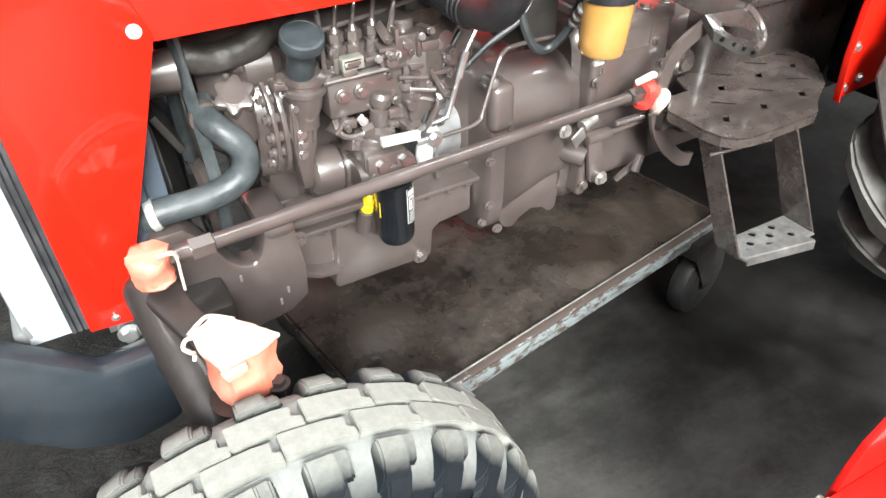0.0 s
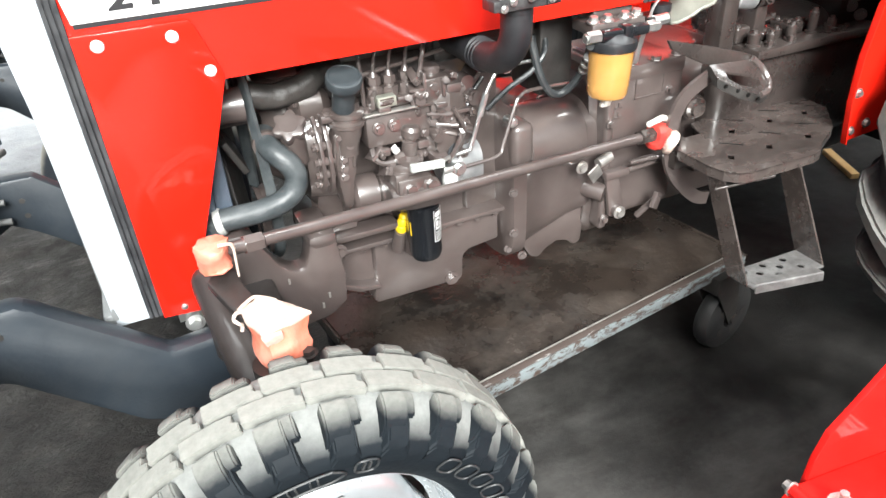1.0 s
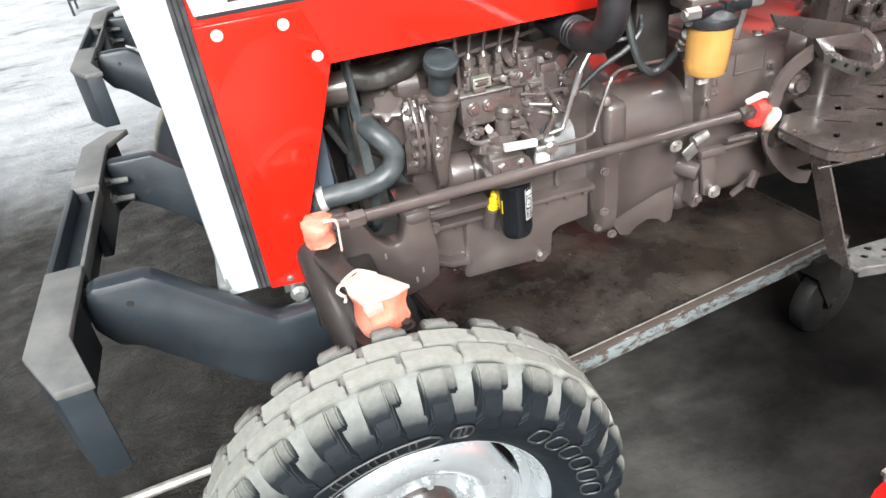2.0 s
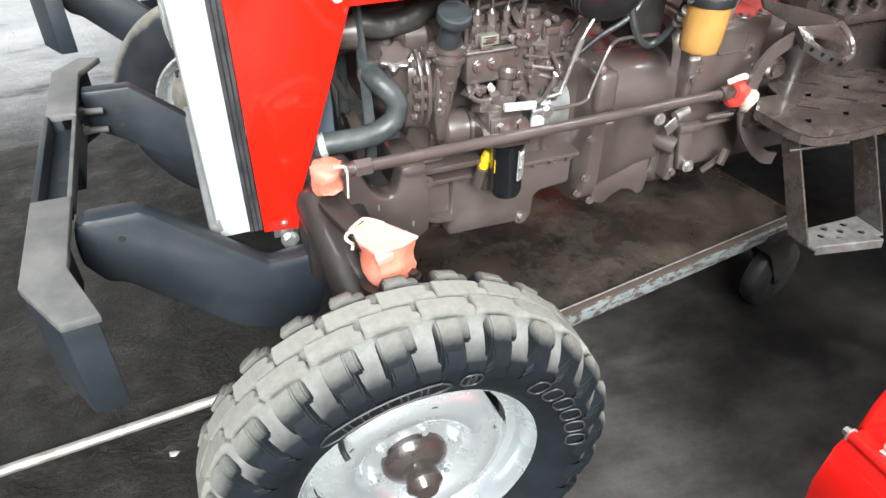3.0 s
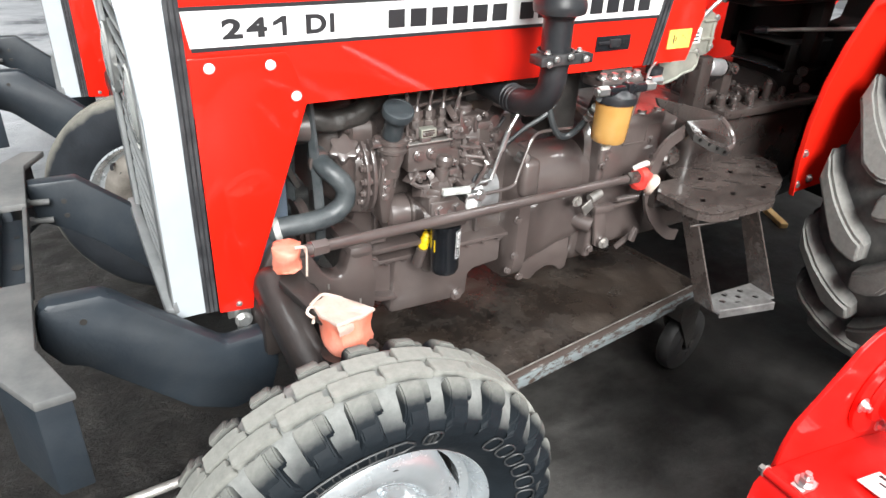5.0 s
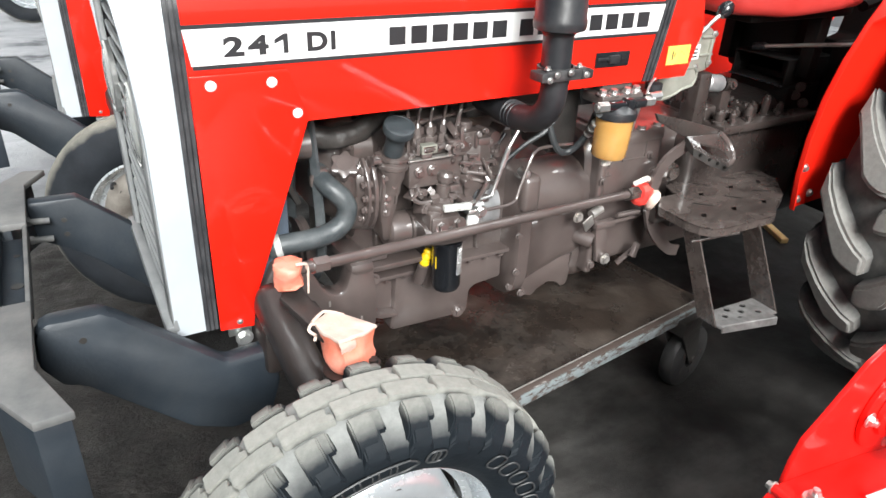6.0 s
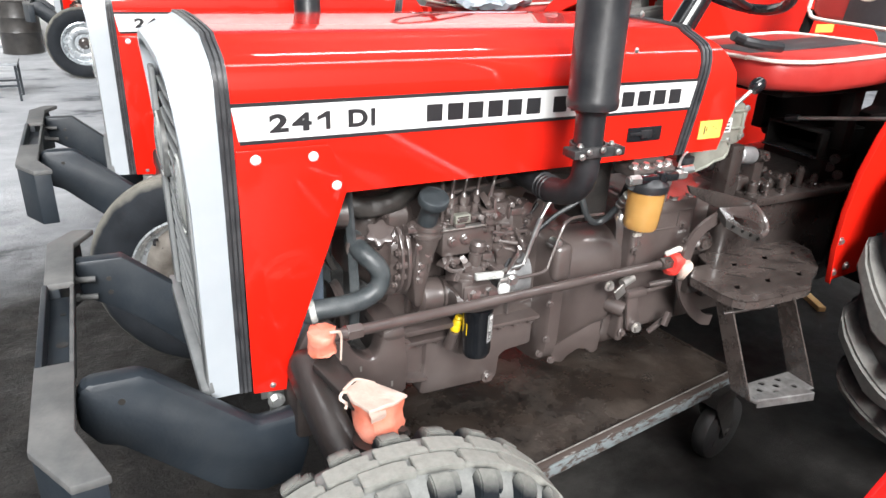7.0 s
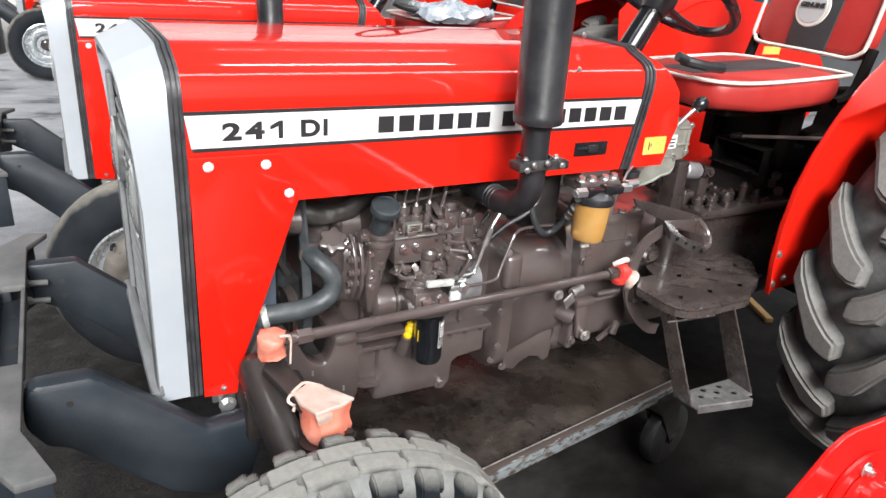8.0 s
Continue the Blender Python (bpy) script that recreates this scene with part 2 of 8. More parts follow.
WOOD = surf("pale_sawn_wood", (0.62, 0.38, 0.14), (0.72, 0.48, 0.22), 14.0, 0.6, bump=0.4)
CLEAR_WRAP = surf("crumpled_clear_plastic", (0.32, 0.37, 0.42), (0.52, 0.56, 0.60), 16.0, 0.1, 0.2, bump=1.0, bscale=24, coat=0.8)
RUBBER_FRONT = tyre_rubber("front_tyre_rubber", 0.306, 0.334, (0.275, 0.277, 0.254), (0.0065, 0.0090, 0.0115))
CARCASS_FRONT = tyre_rubber("front_tyre_carcass", 0.288, 0.322, (0.24, 0.246, 0.236), (0.0065, 0.0090, 0.0115))
LUG_FRONT = tyre_rubber("front_tyre_lugs", 0.321, 0.343, (0.275, 0.277, 0.254), (0.0065, 0.0090, 0.0115))
RUBBER_REAR = tyre_rubber("rear_tyre_rubber", 0.550, 0.600, (0.225, 0.222, 0.208), (0.022, 0.024, 0.026))
LETTER_RUBBER = surf("scuffed_raised_rubber", (0.018, 0.021, 0.024), (0.055, 0.056, 0.056), 60.0, 0.45)
CASTER = surf("grimy_caster_rubber", (0.015, 0.015, 0.016), (0.034, 0.033, 0.032), 14.0, 0.45, bump=0.3)
RAIL_PAINT = chipped("chipped_pale_blue_paint", (0.19, 0.218, 0.225), (0.055, 0.037, 0.03), 60.0, 0.50)
RAIL_RUST = chipped("rust_brown_worn_paint", (0.075, 0.055, 0.047), (0.28, 0.27, 0.26), 40.0, 0.58)
DECK = surf("oily_rusted_steel_plate", (0.010, 0.0082, 0.0075), (0.042, 0.031, 0.0245), 5.5, 0.14, 0.42, metal=0.0, bump=0.5, bscale=55, dust=(0.17, 0.145, 0.125), dust_amt=0.28, dust_scale=8)


def floor_material():
    """Oil-black trodden floor with dusty streaks, scraped ridges and a painted shade zone; paler dry concrete out in
    the yard, brightened for its sheen.
    """
    m = bpy.data.materials.new("oil_stained_floor")
    m.use_nodes = True
    nt = m.node_tree
    b = nt.nodes["Principled BSDF"]
    b.inputs["Specular IOR Level"].default_value = 0.3
    co = nt.nodes.new("ShaderNodeTexCoord").outputs["Object"]

    def nz(scale, detail, stretch=(1, 1, 1), rough=0.65, turn=0.0):
        mp = nt.nodes.new("ShaderNodeMapping")
        mp.inputs["Scale"].default_value, mp.inputs["Rotation"].default_value = stretch, (0, 0, turn)
        nt.links.new(co, mp.inputs["Vector"])
        n = nt.nodes.new("ShaderNodeTexNoise")
        n.inputs["Scale"].default_value, n.inputs["Detail"].default_value, n.inputs["Roughness"].default_value = scale, detail, rough
        nt.links.new(mp.outputs["Vector"], n.inputs["Vector"])
        return n.outputs["Fac"]

    def ramp(fac, stops):
        r = nt.nodes.new("ShaderNodeValToRGB")
        el = r.color_ramp.elements
        while len(el) < len(stops):
            el.new(0.5)
        for e, (p, c) in zip(el, stops):
            e.position, e.color = p, (*c, 1)
        nt.links.new(fac, r.inputs["Fac"])
        return r.outputs["Color"]

    def mix(fac, a, c):
        x = nt.nodes.new("ShaderNodeMix")
        x.data_type = "RGBA"
        nt.links.new(fac, x.inputs["Factor"])
        nt.links.new(a, x.inputs[6])
        nt.links.new(c, x.inputs[7])
        return x.outputs[2]
    oil = ramp(nz(2.4, 7, (1, 1.6, 1)), [(0.3, (0.011, 0.0103, 0.0098)), (0.46, (0.029, 0.0278, 0.0262)), (0.62, (0.062, 0.0598, 0.0562)), (0.8, (0.095, 0.091, 0.085))])
    grit = ramp(nz(38, 6), [(0.42, (0.012, 0.011, 0.0105)), (0.78, (0.075, 0.07, 0.065))])
    worn = mix(ramp(nz(6, 6, (0.5, 2.4, 1), 0.7, 0.5), [(0.48, (0, 0, 0)), (0.72, (0.6, 0.6, 0.6))]), oil, grit)
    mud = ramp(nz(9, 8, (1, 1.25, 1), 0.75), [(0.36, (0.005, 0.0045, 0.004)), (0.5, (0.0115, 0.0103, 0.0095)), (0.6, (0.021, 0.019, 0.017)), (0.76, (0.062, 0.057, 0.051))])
    # yard concrete, its colour lightened further for glancing sky and wall reflection
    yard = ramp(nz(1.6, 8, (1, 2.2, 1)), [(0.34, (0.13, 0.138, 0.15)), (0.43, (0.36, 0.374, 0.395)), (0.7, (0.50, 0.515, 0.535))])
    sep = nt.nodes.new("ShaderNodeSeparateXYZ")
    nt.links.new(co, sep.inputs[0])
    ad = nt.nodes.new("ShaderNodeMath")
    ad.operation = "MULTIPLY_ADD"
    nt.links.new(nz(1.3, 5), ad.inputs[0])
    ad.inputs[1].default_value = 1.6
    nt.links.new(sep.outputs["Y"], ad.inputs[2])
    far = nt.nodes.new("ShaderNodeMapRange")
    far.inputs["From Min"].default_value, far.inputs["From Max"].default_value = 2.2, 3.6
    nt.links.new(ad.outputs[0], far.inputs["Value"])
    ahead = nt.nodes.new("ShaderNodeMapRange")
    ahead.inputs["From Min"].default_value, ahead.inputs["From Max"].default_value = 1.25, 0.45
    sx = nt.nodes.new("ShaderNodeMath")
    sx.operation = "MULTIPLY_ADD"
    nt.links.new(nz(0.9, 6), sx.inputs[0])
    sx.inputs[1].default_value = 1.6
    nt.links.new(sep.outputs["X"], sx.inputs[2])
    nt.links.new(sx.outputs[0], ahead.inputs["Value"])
    # shade beside step, rear tyre and tiller, painted as a darker zone
    shade_axis = nt.nodes.new("ShaderNodeVectorMath")
    shade_axis.operation = "DOT_PRODUCT"
    shade_axis.inputs[1].default_value = (1.0, 0.4, 0)
    nt.links.new(co, shade_axis.inputs[0])
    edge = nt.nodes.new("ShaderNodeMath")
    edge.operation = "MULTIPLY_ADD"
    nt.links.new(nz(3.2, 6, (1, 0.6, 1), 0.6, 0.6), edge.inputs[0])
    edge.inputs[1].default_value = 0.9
    nt.links.new(shade_axis.outputs["Value"], edge.inputs[2])
    shade_mask = nt.nodes.new("ShaderNodeMapRange")
    shade_mask.inputs["From Min"].default_value, shade_mask.inputs["From Max"].default_value = 1.25, 1.43
    shade_mask.inputs["To Max"].default_value = 0.8
    nt.links.new(edge.outputs[0], shade_mask.inputs["Value"])
    shade_tone = ramp(nz(11, 5), [(0.35, (0.0055, 0.005, 0.0047)), (0.7, (0.017, 0.0155, 0.0145))])
    near = mix(ahead.outputs["Result"], mix(shade_mask.outputs["Result"], worn, shade_tone), mud)
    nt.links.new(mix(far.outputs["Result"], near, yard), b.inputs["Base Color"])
    rr = nt.nodes.new("ShaderNodeMapRange")
    rr.inputs["From Min"].default_value, rr.inputs["From Max"].default_value = 0.35, 0.65
    rr.inputs["To Min"].default_value, rr.inputs["To Max"].default_value = 0.3, 0.75
    nt.links.new(nz(5, 5), rr.inputs["Value"])
    nt.links.new(rr.outputs["Result"], b.inputs["Roughness"])
    h = nt.nodes.new("ShaderNodeMath")
    h.operation = "MULTIPLY_ADD"
    nt.links.new(nz(16, 8, (0.8, 1.3, 1), 0.7, 0.4), h.inputs[0])
    h.inputs[1].default_value = 2.2
    nt.links.new(nz(70, 5), h.inputs[2])
    calm = nt.nodes.new("ShaderNodeMapRange")
    calm.inputs["To Min"].default_value, calm.inputs["To Max"].default_value = 0.14, 1.0
    nt.links.new(ahead.outputs["Result"], calm.inputs["Value"])
    hm = nt.nodes.new("ShaderNodeMath")
    hm.operation = "MULTIPLY"
    nt.links.new(h.outputs[0], hm.inputs[0])
    nt.links.new(calm.outputs["Result"], hm.inputs[1])
    bp = nt.nodes.new("ShaderNodeBump")
    bp.inputs["Strength"].default_value, bp.inputs["Distance"].default_value = 0.8, 0.009
    nt.links.new(hm.outputs[0], bp.inputs["Height"])
    nt.links.new(bp.outputs["Normal"], b.inputs["Normal"])
    return m


FLOOR = floor_material()
BENCH_TOP = surf("scratched_steel_bench", (0.30, 0.32, 0.34), (0.42, 0.44, 0.46), 8.0, 0.4, metal=0.4)


# ---- mesh helpers ----
def part(name, bm, material, parent=None, label="", smooth=30, at=None):
    """Links a bmesh as one mesh object, under a thing or a part."""
    me = bpy.data.meshes.new(name)
    bmesh.ops.recalc_face_normals(bm, faces=bm.faces[:])
    bm.to_mesh(me)
    bm.free()
    me.materials.append(material)
    me.shade_smooth()
    me.set_sharp_from_angle(angle=radians(smooth))
    ob = new(name, me)
    if parent is not None:
        ob.parent = parent
    if at is not None:
        ob.location = at
    if label:
        tagged(ob, label)
    return ob


def thing(name, label, category, at=(0, 0, 0), group="", kind="", turn=0.0):
    ob = new(name)
    ob.empty_display_size = 0.05
    ob.location, ob.rotation_euler = at, (0, 0, radians(turn))
    return tagged(ob, label, category, group, kind)


def B():
    return bmesh.new()


def box(bm, x0, x1, y0, y1, z0, z1, bev=0.0, m=None, seg=2):
    t = bmesh.new()
    bmesh.ops.create_cube(t, size=1.0, matrix=Matrix.Translation(((x0 + x1) / 2, (y0 + y1) / 2, (z0 + z1) / 2)) @ Matrix.Diagonal((abs(x1 - x0), abs(y1 - y0), abs(z1 - z0), 1)))
    if bev:
        bmesh.ops.bevel(t, geom=t.edges[:], offset=bev, segments=seg, affect="EDGES", profile=0.5)
    if m is not None:
        bmesh.ops.transform(t, matrix=m, verts=t.verts[:])
    merge(bm, t)


def merge(bm, t):
    tmp = bpy.data.meshes.new("tmp")
    t.to_mesh(tmp)
    t.free()
    bm.from_mesh(tmp)
    bpy.data.meshes.remove(tmp)


def frame_to(a, b):
    a, b = Vector(a), Vector(b)
    return Matrix.Translation(a) @ (b - a).to_track_quat("Z", "Y").to_matrix().to_4x4(), (b - a).length


def rod(bm, a, b, r, r2=None, n=14):
    """A closed cylinder or cone from a to b."""
    m, ln = frame_to(a, b)
    bmesh.ops.create_cone(bm, cap_ends=True, segments=n, radius1=r, radius2=r if r2 is None else r2, depth=ln, matrix=m @ Matrix.Translation((0, 0, ln / 2)))


def lathe(bm, prof, a, b, n=24, closed=False, arc=1.0):
    """Turns a profile of (radius, height) round the axis from a towards b."""
    m, _ = frame_to(a, b)
    rings = []
    for r, h in prof:
        if r < 1e-6:
            rings.append([bm.verts.new(m @ Vector((0, 0, h)))])
        else:
            rings.append([bm.verts.new(m @ Vector((r * math.cos(2 * math.pi * k / n), r * math.sin(2 * math.pi * k / n), h))) for k in range(n)])
    pairs = list(zip(rings, rings[1:])) + ([(rings[-1], rings[0])] if closed else [])
    for p, q in pairs:
        for k in range(n):
            k2 = (k + 1) % n
            if len(p) == 1 and len(q) == 1:
                continue
            if len(p) == 1:
                bm.faces.new((p[0], q[k], q[k2]))
            elif len(q) == 1:
                bm.faces.new((p[k], p[k2], q[0]))
            else:
                bm.faces.new((p[k], p[k2], q[k2], q[k]))


def spline(pts, step=5):
    pts = [Vector(p) for p in pts]
    out = []
    for k in range(len(pts) - 1):
        p0, p1, p2, p3 = pts[max(0, k - 1)], pts[k], pts[k + 1], pts[min(len(pts) - 1, k + 2)]
        for s in range(step):
            t = s / step
            out.append(0.5 * ((2 * p1) + (p2 - p0) * t + (2 * p0 - 5 * p1 + 4 * p2 - p3) * t * t + (3 * p1 - p0 - 3 * p2 + p3) * t ** 3))
    out.append(pts[-1])
    return out


def tube(bm, pts, r, n=10, step=5, flat=1.0, r_end=None):
    """A round (or flattened) bar that follows the points smoothly."""
    path = spline(pts, step) if step > 1 else [Vector(p) for p in pts]
    up = Vector((0.13, 0.21, 1)).normalized()
    rings = []
    for k, p in enumerate(path):
        d = (path[min(k + 1, len(path) - 1)] - path[max(k - 1, 0)]).normalized()
        side = d.cross(up)
        if side.length < 1e-3:
            side = d.cross(Vector((1, 0, 0)))
        side.normalize()
        top = side.cross(d).normalized()
        rad = r if r_end is None else r + (r_end - r) * k / (len(path) - 1)
        rings.append([bm.verts.new(p + rad * (math.cos(2 * math.pi * j / n) * side + flat * math.sin(2 * math.pi * j / n) * top)) for j in range(n)])
    for p, q in zip(rings, rings[1:]):
        for j in range(n):
            bm.faces.new((p[j], p[(j + 1) % n], q[(j + 1) % n], q[j]))
    bm.faces.new(rings[0][::-1])
    bm.faces.new(rings[-1])


def prism(bm, poly, lo, hi, axis="y", bev=0.0, m=None):
    """A flat polygon given a thickness along one axis. poly: the two other coordinates, in order."""
    t = bmesh.new()

    def place(p, h):
        return {"y": (p[0], h, p[1]), "x": (h, p[0], p[1]), "z": (p[0], p[1], h)}[axis]
    a = [t.verts.new(place(p, lo)) for p in poly]
    b = [t.verts.new(place(p, hi)) for p in poly]
    t.faces.new(a[::-1])
    t.faces.new(b)
    for k in range(len(poly)):
        k2 = (k + 1) % len(poly)
        t.faces.new((a[k], a[k2], b[k2], b[k]))
    bmesh.ops.recalc_face_normals(t, faces=t.faces[:])
    if bev:
        bmesh.ops.bevel(t, geom=t.edges[:], offset=bev, segments=2, affect="EDGES", profile=0.5)
    if m is not None:
        bmesh.ops.transform(t, matrix=m, verts=t.verts[:])
    merge(bm, t)


def bolt(bm, p, d, r=0.008, h=0.007, washer=True):
    """A hexagon head on a washer at p, facing d."""
    p, d = Vector(p), Vector(d).normalized()
    if washer:
        rod(bm, p, p + d * h * 0.25, r * 1.45, n=14)
    rod(bm, p, p + d * h, r, r * 0.93, n=6)


def dome(bm, p, d, r, h, n=16):
    p, d = Vector(p), Vector(d).normalized()
    lathe(bm, [(r, 0), (r * 0.92, h * 0.45), (r * 0.65, h * 0.82), (0, h)], p, p + d, n)


def text_part(body, size, material, parent, m, depth=0.0008):
    cu = bpy.data.curves.new("lettering", "FONT")
    cu.body, cu.size, cu.extrude, cu.offset = body, size, depth, size * 0.04
    tmp = bpy.data.objects.new("lettering", cu)
    me = bpy.data.meshes.new_from_object(tmp)
    bpy.data.objects.remove(tmp)
    me.transform(m)
    me.materials.clear()
    me.materials.append(material)
    ob = new("lettering", me)
    ob.parent = parent
    return ob


def loft(bm, secs, n=28, caps=True):
    """Rounded sections along x: (x, centre y, centre z, half width, half height, squareness)."""
    rings = []
    for x, cy, cz, hw, hh, p in secs:
        ring = []
        for k in range(n):
            a = 2 * math.pi * (k + 0.5) / n
            c, s = math.cos(a), math.sin(a)
            ring.append(bm.verts.new((x, cy + hw * math.copysign(abs(c) ** (2 / p), c), cz + hh * math.copysign(abs(s) ** (2 / p), s))))
        rings.append(ring)
    for p, q in zip(rings, rings[1:]):
        for j in range(n):
            bm.faces.new((p[j], p[(j + 1) % n], q[(j + 1) % n], q[j]))
    if caps:
        bm.faces.new(rings[0])
        bm.faces.new(rings[-1])


def shell(bm, prof, x0, x1, thick):
    """A sheet that follows a (y, z) profile between x0(z) and x1(z), with its thickness inwards."""
    n = len(prof)
    inner = []
    for k in range(n):
        a, b = Vector(prof[max(0, k - 1)]), Vector(prof[min(n - 1, k + 1)])
        d = (b - a).normalized()
        inner.append((prof[k][0] + d.y * thick, prof[k][1] - d.x * thick))
    rows = []
    for pr in (prof, inner):
        rows.append(([bm.verts.new((x0(z), y, z)) for y, z in pr], [bm.verts.new((x1(z), y, z)) for y, z in pr]))
    (a0, a1), (b0, b1) = rows
    for k in range(n - 1):
        bm.faces.new((a0[k], a0[k + 1], a1[k + 1], a1[k]))
        bm.faces.new((b0[k], b1[k], b1[k + 1], b0[k + 1]))
        bm.faces.new((a0[k], b0[k], b0[k + 1], a0[k + 1]))
        bm.faces.new((a1[k], a1[k + 1], b1[k + 1], b1[k]))
    for k in (0, n - 1):
        bm.faces.new((a0[k], a1[k], b1[k], b0[k]))


def holed_plate(bm, outer, holes, z0, z1):
    """A flat plate from z0 to z1 with holes cut right through it."""
    t = bmesh.new()
    edges = []
    for loop in [outer] + holes:
        vs = [t.verts.new((x, y, z1)) for x, y in loop]
        edges += [t.edges.new((vs[k], vs[(k + 1) % len(vs)])) for k in range(len(vs))]
    bmesh.ops.triangle_fill(t, use_beauty=True, use_dissolve=False, edges=edges)
    top = t.faces[:]
    ex = bmesh.ops.extrude_face_region(t, geom=top)
    bmesh.ops.translate(t, vec=(0, 0, z0 - z1), verts=[v for v in ex["geom"] if isinstance(v, bmesh.types.BMVert)])
    merge(bm, t)


def ring2d(cx, cy, r, n=10):
    return [(cx + r * math.cos(2 * math.pi * k / n), cy + r * math.sin(2 * math.pi * k / n)) for k in range(n)]


YC = -0.02                       # the tractor's middle plane


def mir(prof):
    """A half profile and its mirror image over the middle plane."""
    return prof + [(2 * YC - y, z) for y, z in reversed(prof[:-1])]


HALF = [(-0.309, 0.98), (-0.3105, 1.08), (-0.3095, 1.158), (-0.3055, 1.182), (-0.297, 1.201), (-0.284, 1.213), (-0.268, 1.2205), (-0.245, 1.2285), (-0.222, 1.2365), (-0.212, 1.2425), (-0.205, 1.2445), (-0.12, 1.2475), (YC, 1.2485)]
HOOD = mir(HALF)
TRIM = mir([(-0.284, 0.588), (-0.295, 0.80)] + HALF)


# ---- setting ----
def setting():
    bm = B()
    def steps(lo, hi, d):
        return [lo + d * k for k in range(int(round((hi - lo) / d)) + 1)]
    xs = [-400, -60, -20, -8, -4] + steps(-2.4, 2.6, 0.03125) + [4, 8, 25, 60, 400]
    ys = [-400, -60, -20, -6, -3] + steps(-1.6, 2.4, 0.03125) + [4, 6, 9, 25, 60, 400]

    def height(x, y):
        """Trodden earth and dried oil: rougher ahead of the tractor."""
        rough = max(0.15, min(1.0, (0.25 - x) / 0.5))
        big = noise.fractal((x * 2.2, y * 2.2, 3), 1.0, 2.0, 4)
        fine = noise.fractal((x * 9, y * 14, 7), 0.9, 2.0, 3)
        return 0.008 + rough * (0.010 * big + 0.006 * fine)
    grid = [[bm.verts.new((x, y, height(x, y))) for y in ys] for x in xs]
    for i in range(len(xs) - 1):
        for j in range(len(ys) - 1):
            bm.faces.new((grid[i][j], grid[i + 1][j], grid[i + 1][j + 1], grid[i][j + 1]))
    tagged(part("floor", bm, FLOOR), "dark oil-stained workshop floor with dusty patches and painted shade", "floor", kind="structure")
    bm = B()
    # unseen upper part added so the bonnet top reflects more bright wall
    box(bm, -14, 12, 9.2, 9.4, 0, 4.6)
    tagged(part("wall_north", bm, CONCRETE_WALL), "bright whitewashed yard wall behind the tractors", "wall", kind="structure")
    # never in view; added as a dark horizon band for reflections
    bm = B()
    box(bm, -14, 12, -13.2, -13.0, 0, 3.6)
    tagged(part("wall_south", bm, SHED_WALL), "plain grey wall out of view, added to darken reflections", "wall", kind="structure")
    bm = B()
    box(bm, 8.0, 8.2, -13.0, 9.2, 0, 5.0)
    tagged(part("wall_east", bm, SHED_WALL), "grey weathered shed wall", "wall", kind="structure")
    # unseen roof added to cut overhead light; gaps hold the area lamps
    bm = B()
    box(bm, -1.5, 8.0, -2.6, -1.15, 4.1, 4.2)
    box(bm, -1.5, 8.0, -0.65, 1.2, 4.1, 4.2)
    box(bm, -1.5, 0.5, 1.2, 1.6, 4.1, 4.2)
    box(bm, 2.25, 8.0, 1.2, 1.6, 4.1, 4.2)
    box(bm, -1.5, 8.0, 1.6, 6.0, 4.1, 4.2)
    tagged(part("ceiling", bm, SHED_WALL), "grey sheet roof, unseen, added to block overhead light, with gaps for lamps", "ceiling", kind="structure")


# ---- wheels ----
def tyre_block(bm, th0, th1, rows, lo=1.12, hi=0.9):
    """A tread block between two angles; rows of (y, outer radius, inner radius) across it."""
    tc = (th0 + th1) / 2
    vs = []
    for y, ro, ri in rows:
        q = []
        for r, f in ((ri, lo), (ro, hi)):
            for th in (tc + (th0 - tc) * f, tc + (th1 - tc) * f):
                q.append(bm.verts.new((-r * math.cos(th), y, r * math.sin(th))))
        vs.append(q)
    for a, b in zip(vs, vs[1:]):
        bm.faces.new((a[2], a[3], b[3], b[2]))
        bm.faces.new((a[0], a[2], b[2], b[0]))
        bm.faces.new((a[1], b[1], b[3], a[3]))
    bm.faces.new((vs[0][0], vs[0][1], vs[0][3], vs[0][2]))
    bm.faces.new((vs[-1][0], vs[-1][2], vs[-1][3], vs[-1][1]))


def shrink(v):
    r = math.hypot(v.co.x, v.co.z)
    k = (0.204 + (r - 0.204) * 0.864) / r
    v.co.x, v.co.z = v.co.x * k, v.co.z * k


def tread_ring(wheel, bm, n, off, rng, front=True, bev=0.0019, material=None):
    """One row of tread blocks round a tyre, each block an object on one shared mesh."""
    if front:
        for v in bm.verts:
            shrink(v)
        bmesh.ops.recalc_face_normals(bm, faces=bm.faces[:])
        bmesh.ops.bevel(bm, geom=[e for e in bm.edges if len(e.link_faces) == 2 and e.calc_face_angle() > 0.7], offset=bev, segments=2, affect="EDGES")
    me = None
    for k in range(n):
        if me is None:
            ob = part("tread_block", bm, material or (RUBBER_FRONT if front else RUBBER_REAR), wheel, smooth=30 if front else 12)
            me = ob.data
        else:
            ob = new("tread_block", me)
            ob.parent = wheel
        ob.rotation_euler = (0, 2 * math.pi * (k + off) / n + rng.uniform(-0.005, 0.005), 0)


def mark_frame(a, r):
    """Stands on the sidewall at an angle and a radius, x pointing outwards."""
    return pose(0, 0, 0, 0, -math.degrees(a), 0) @ Matrix.Translation((r, -0.0868 - (r - 0.2435) * 0.33, 0)) @ pose(0, 0, 0, 0, 0, -16)


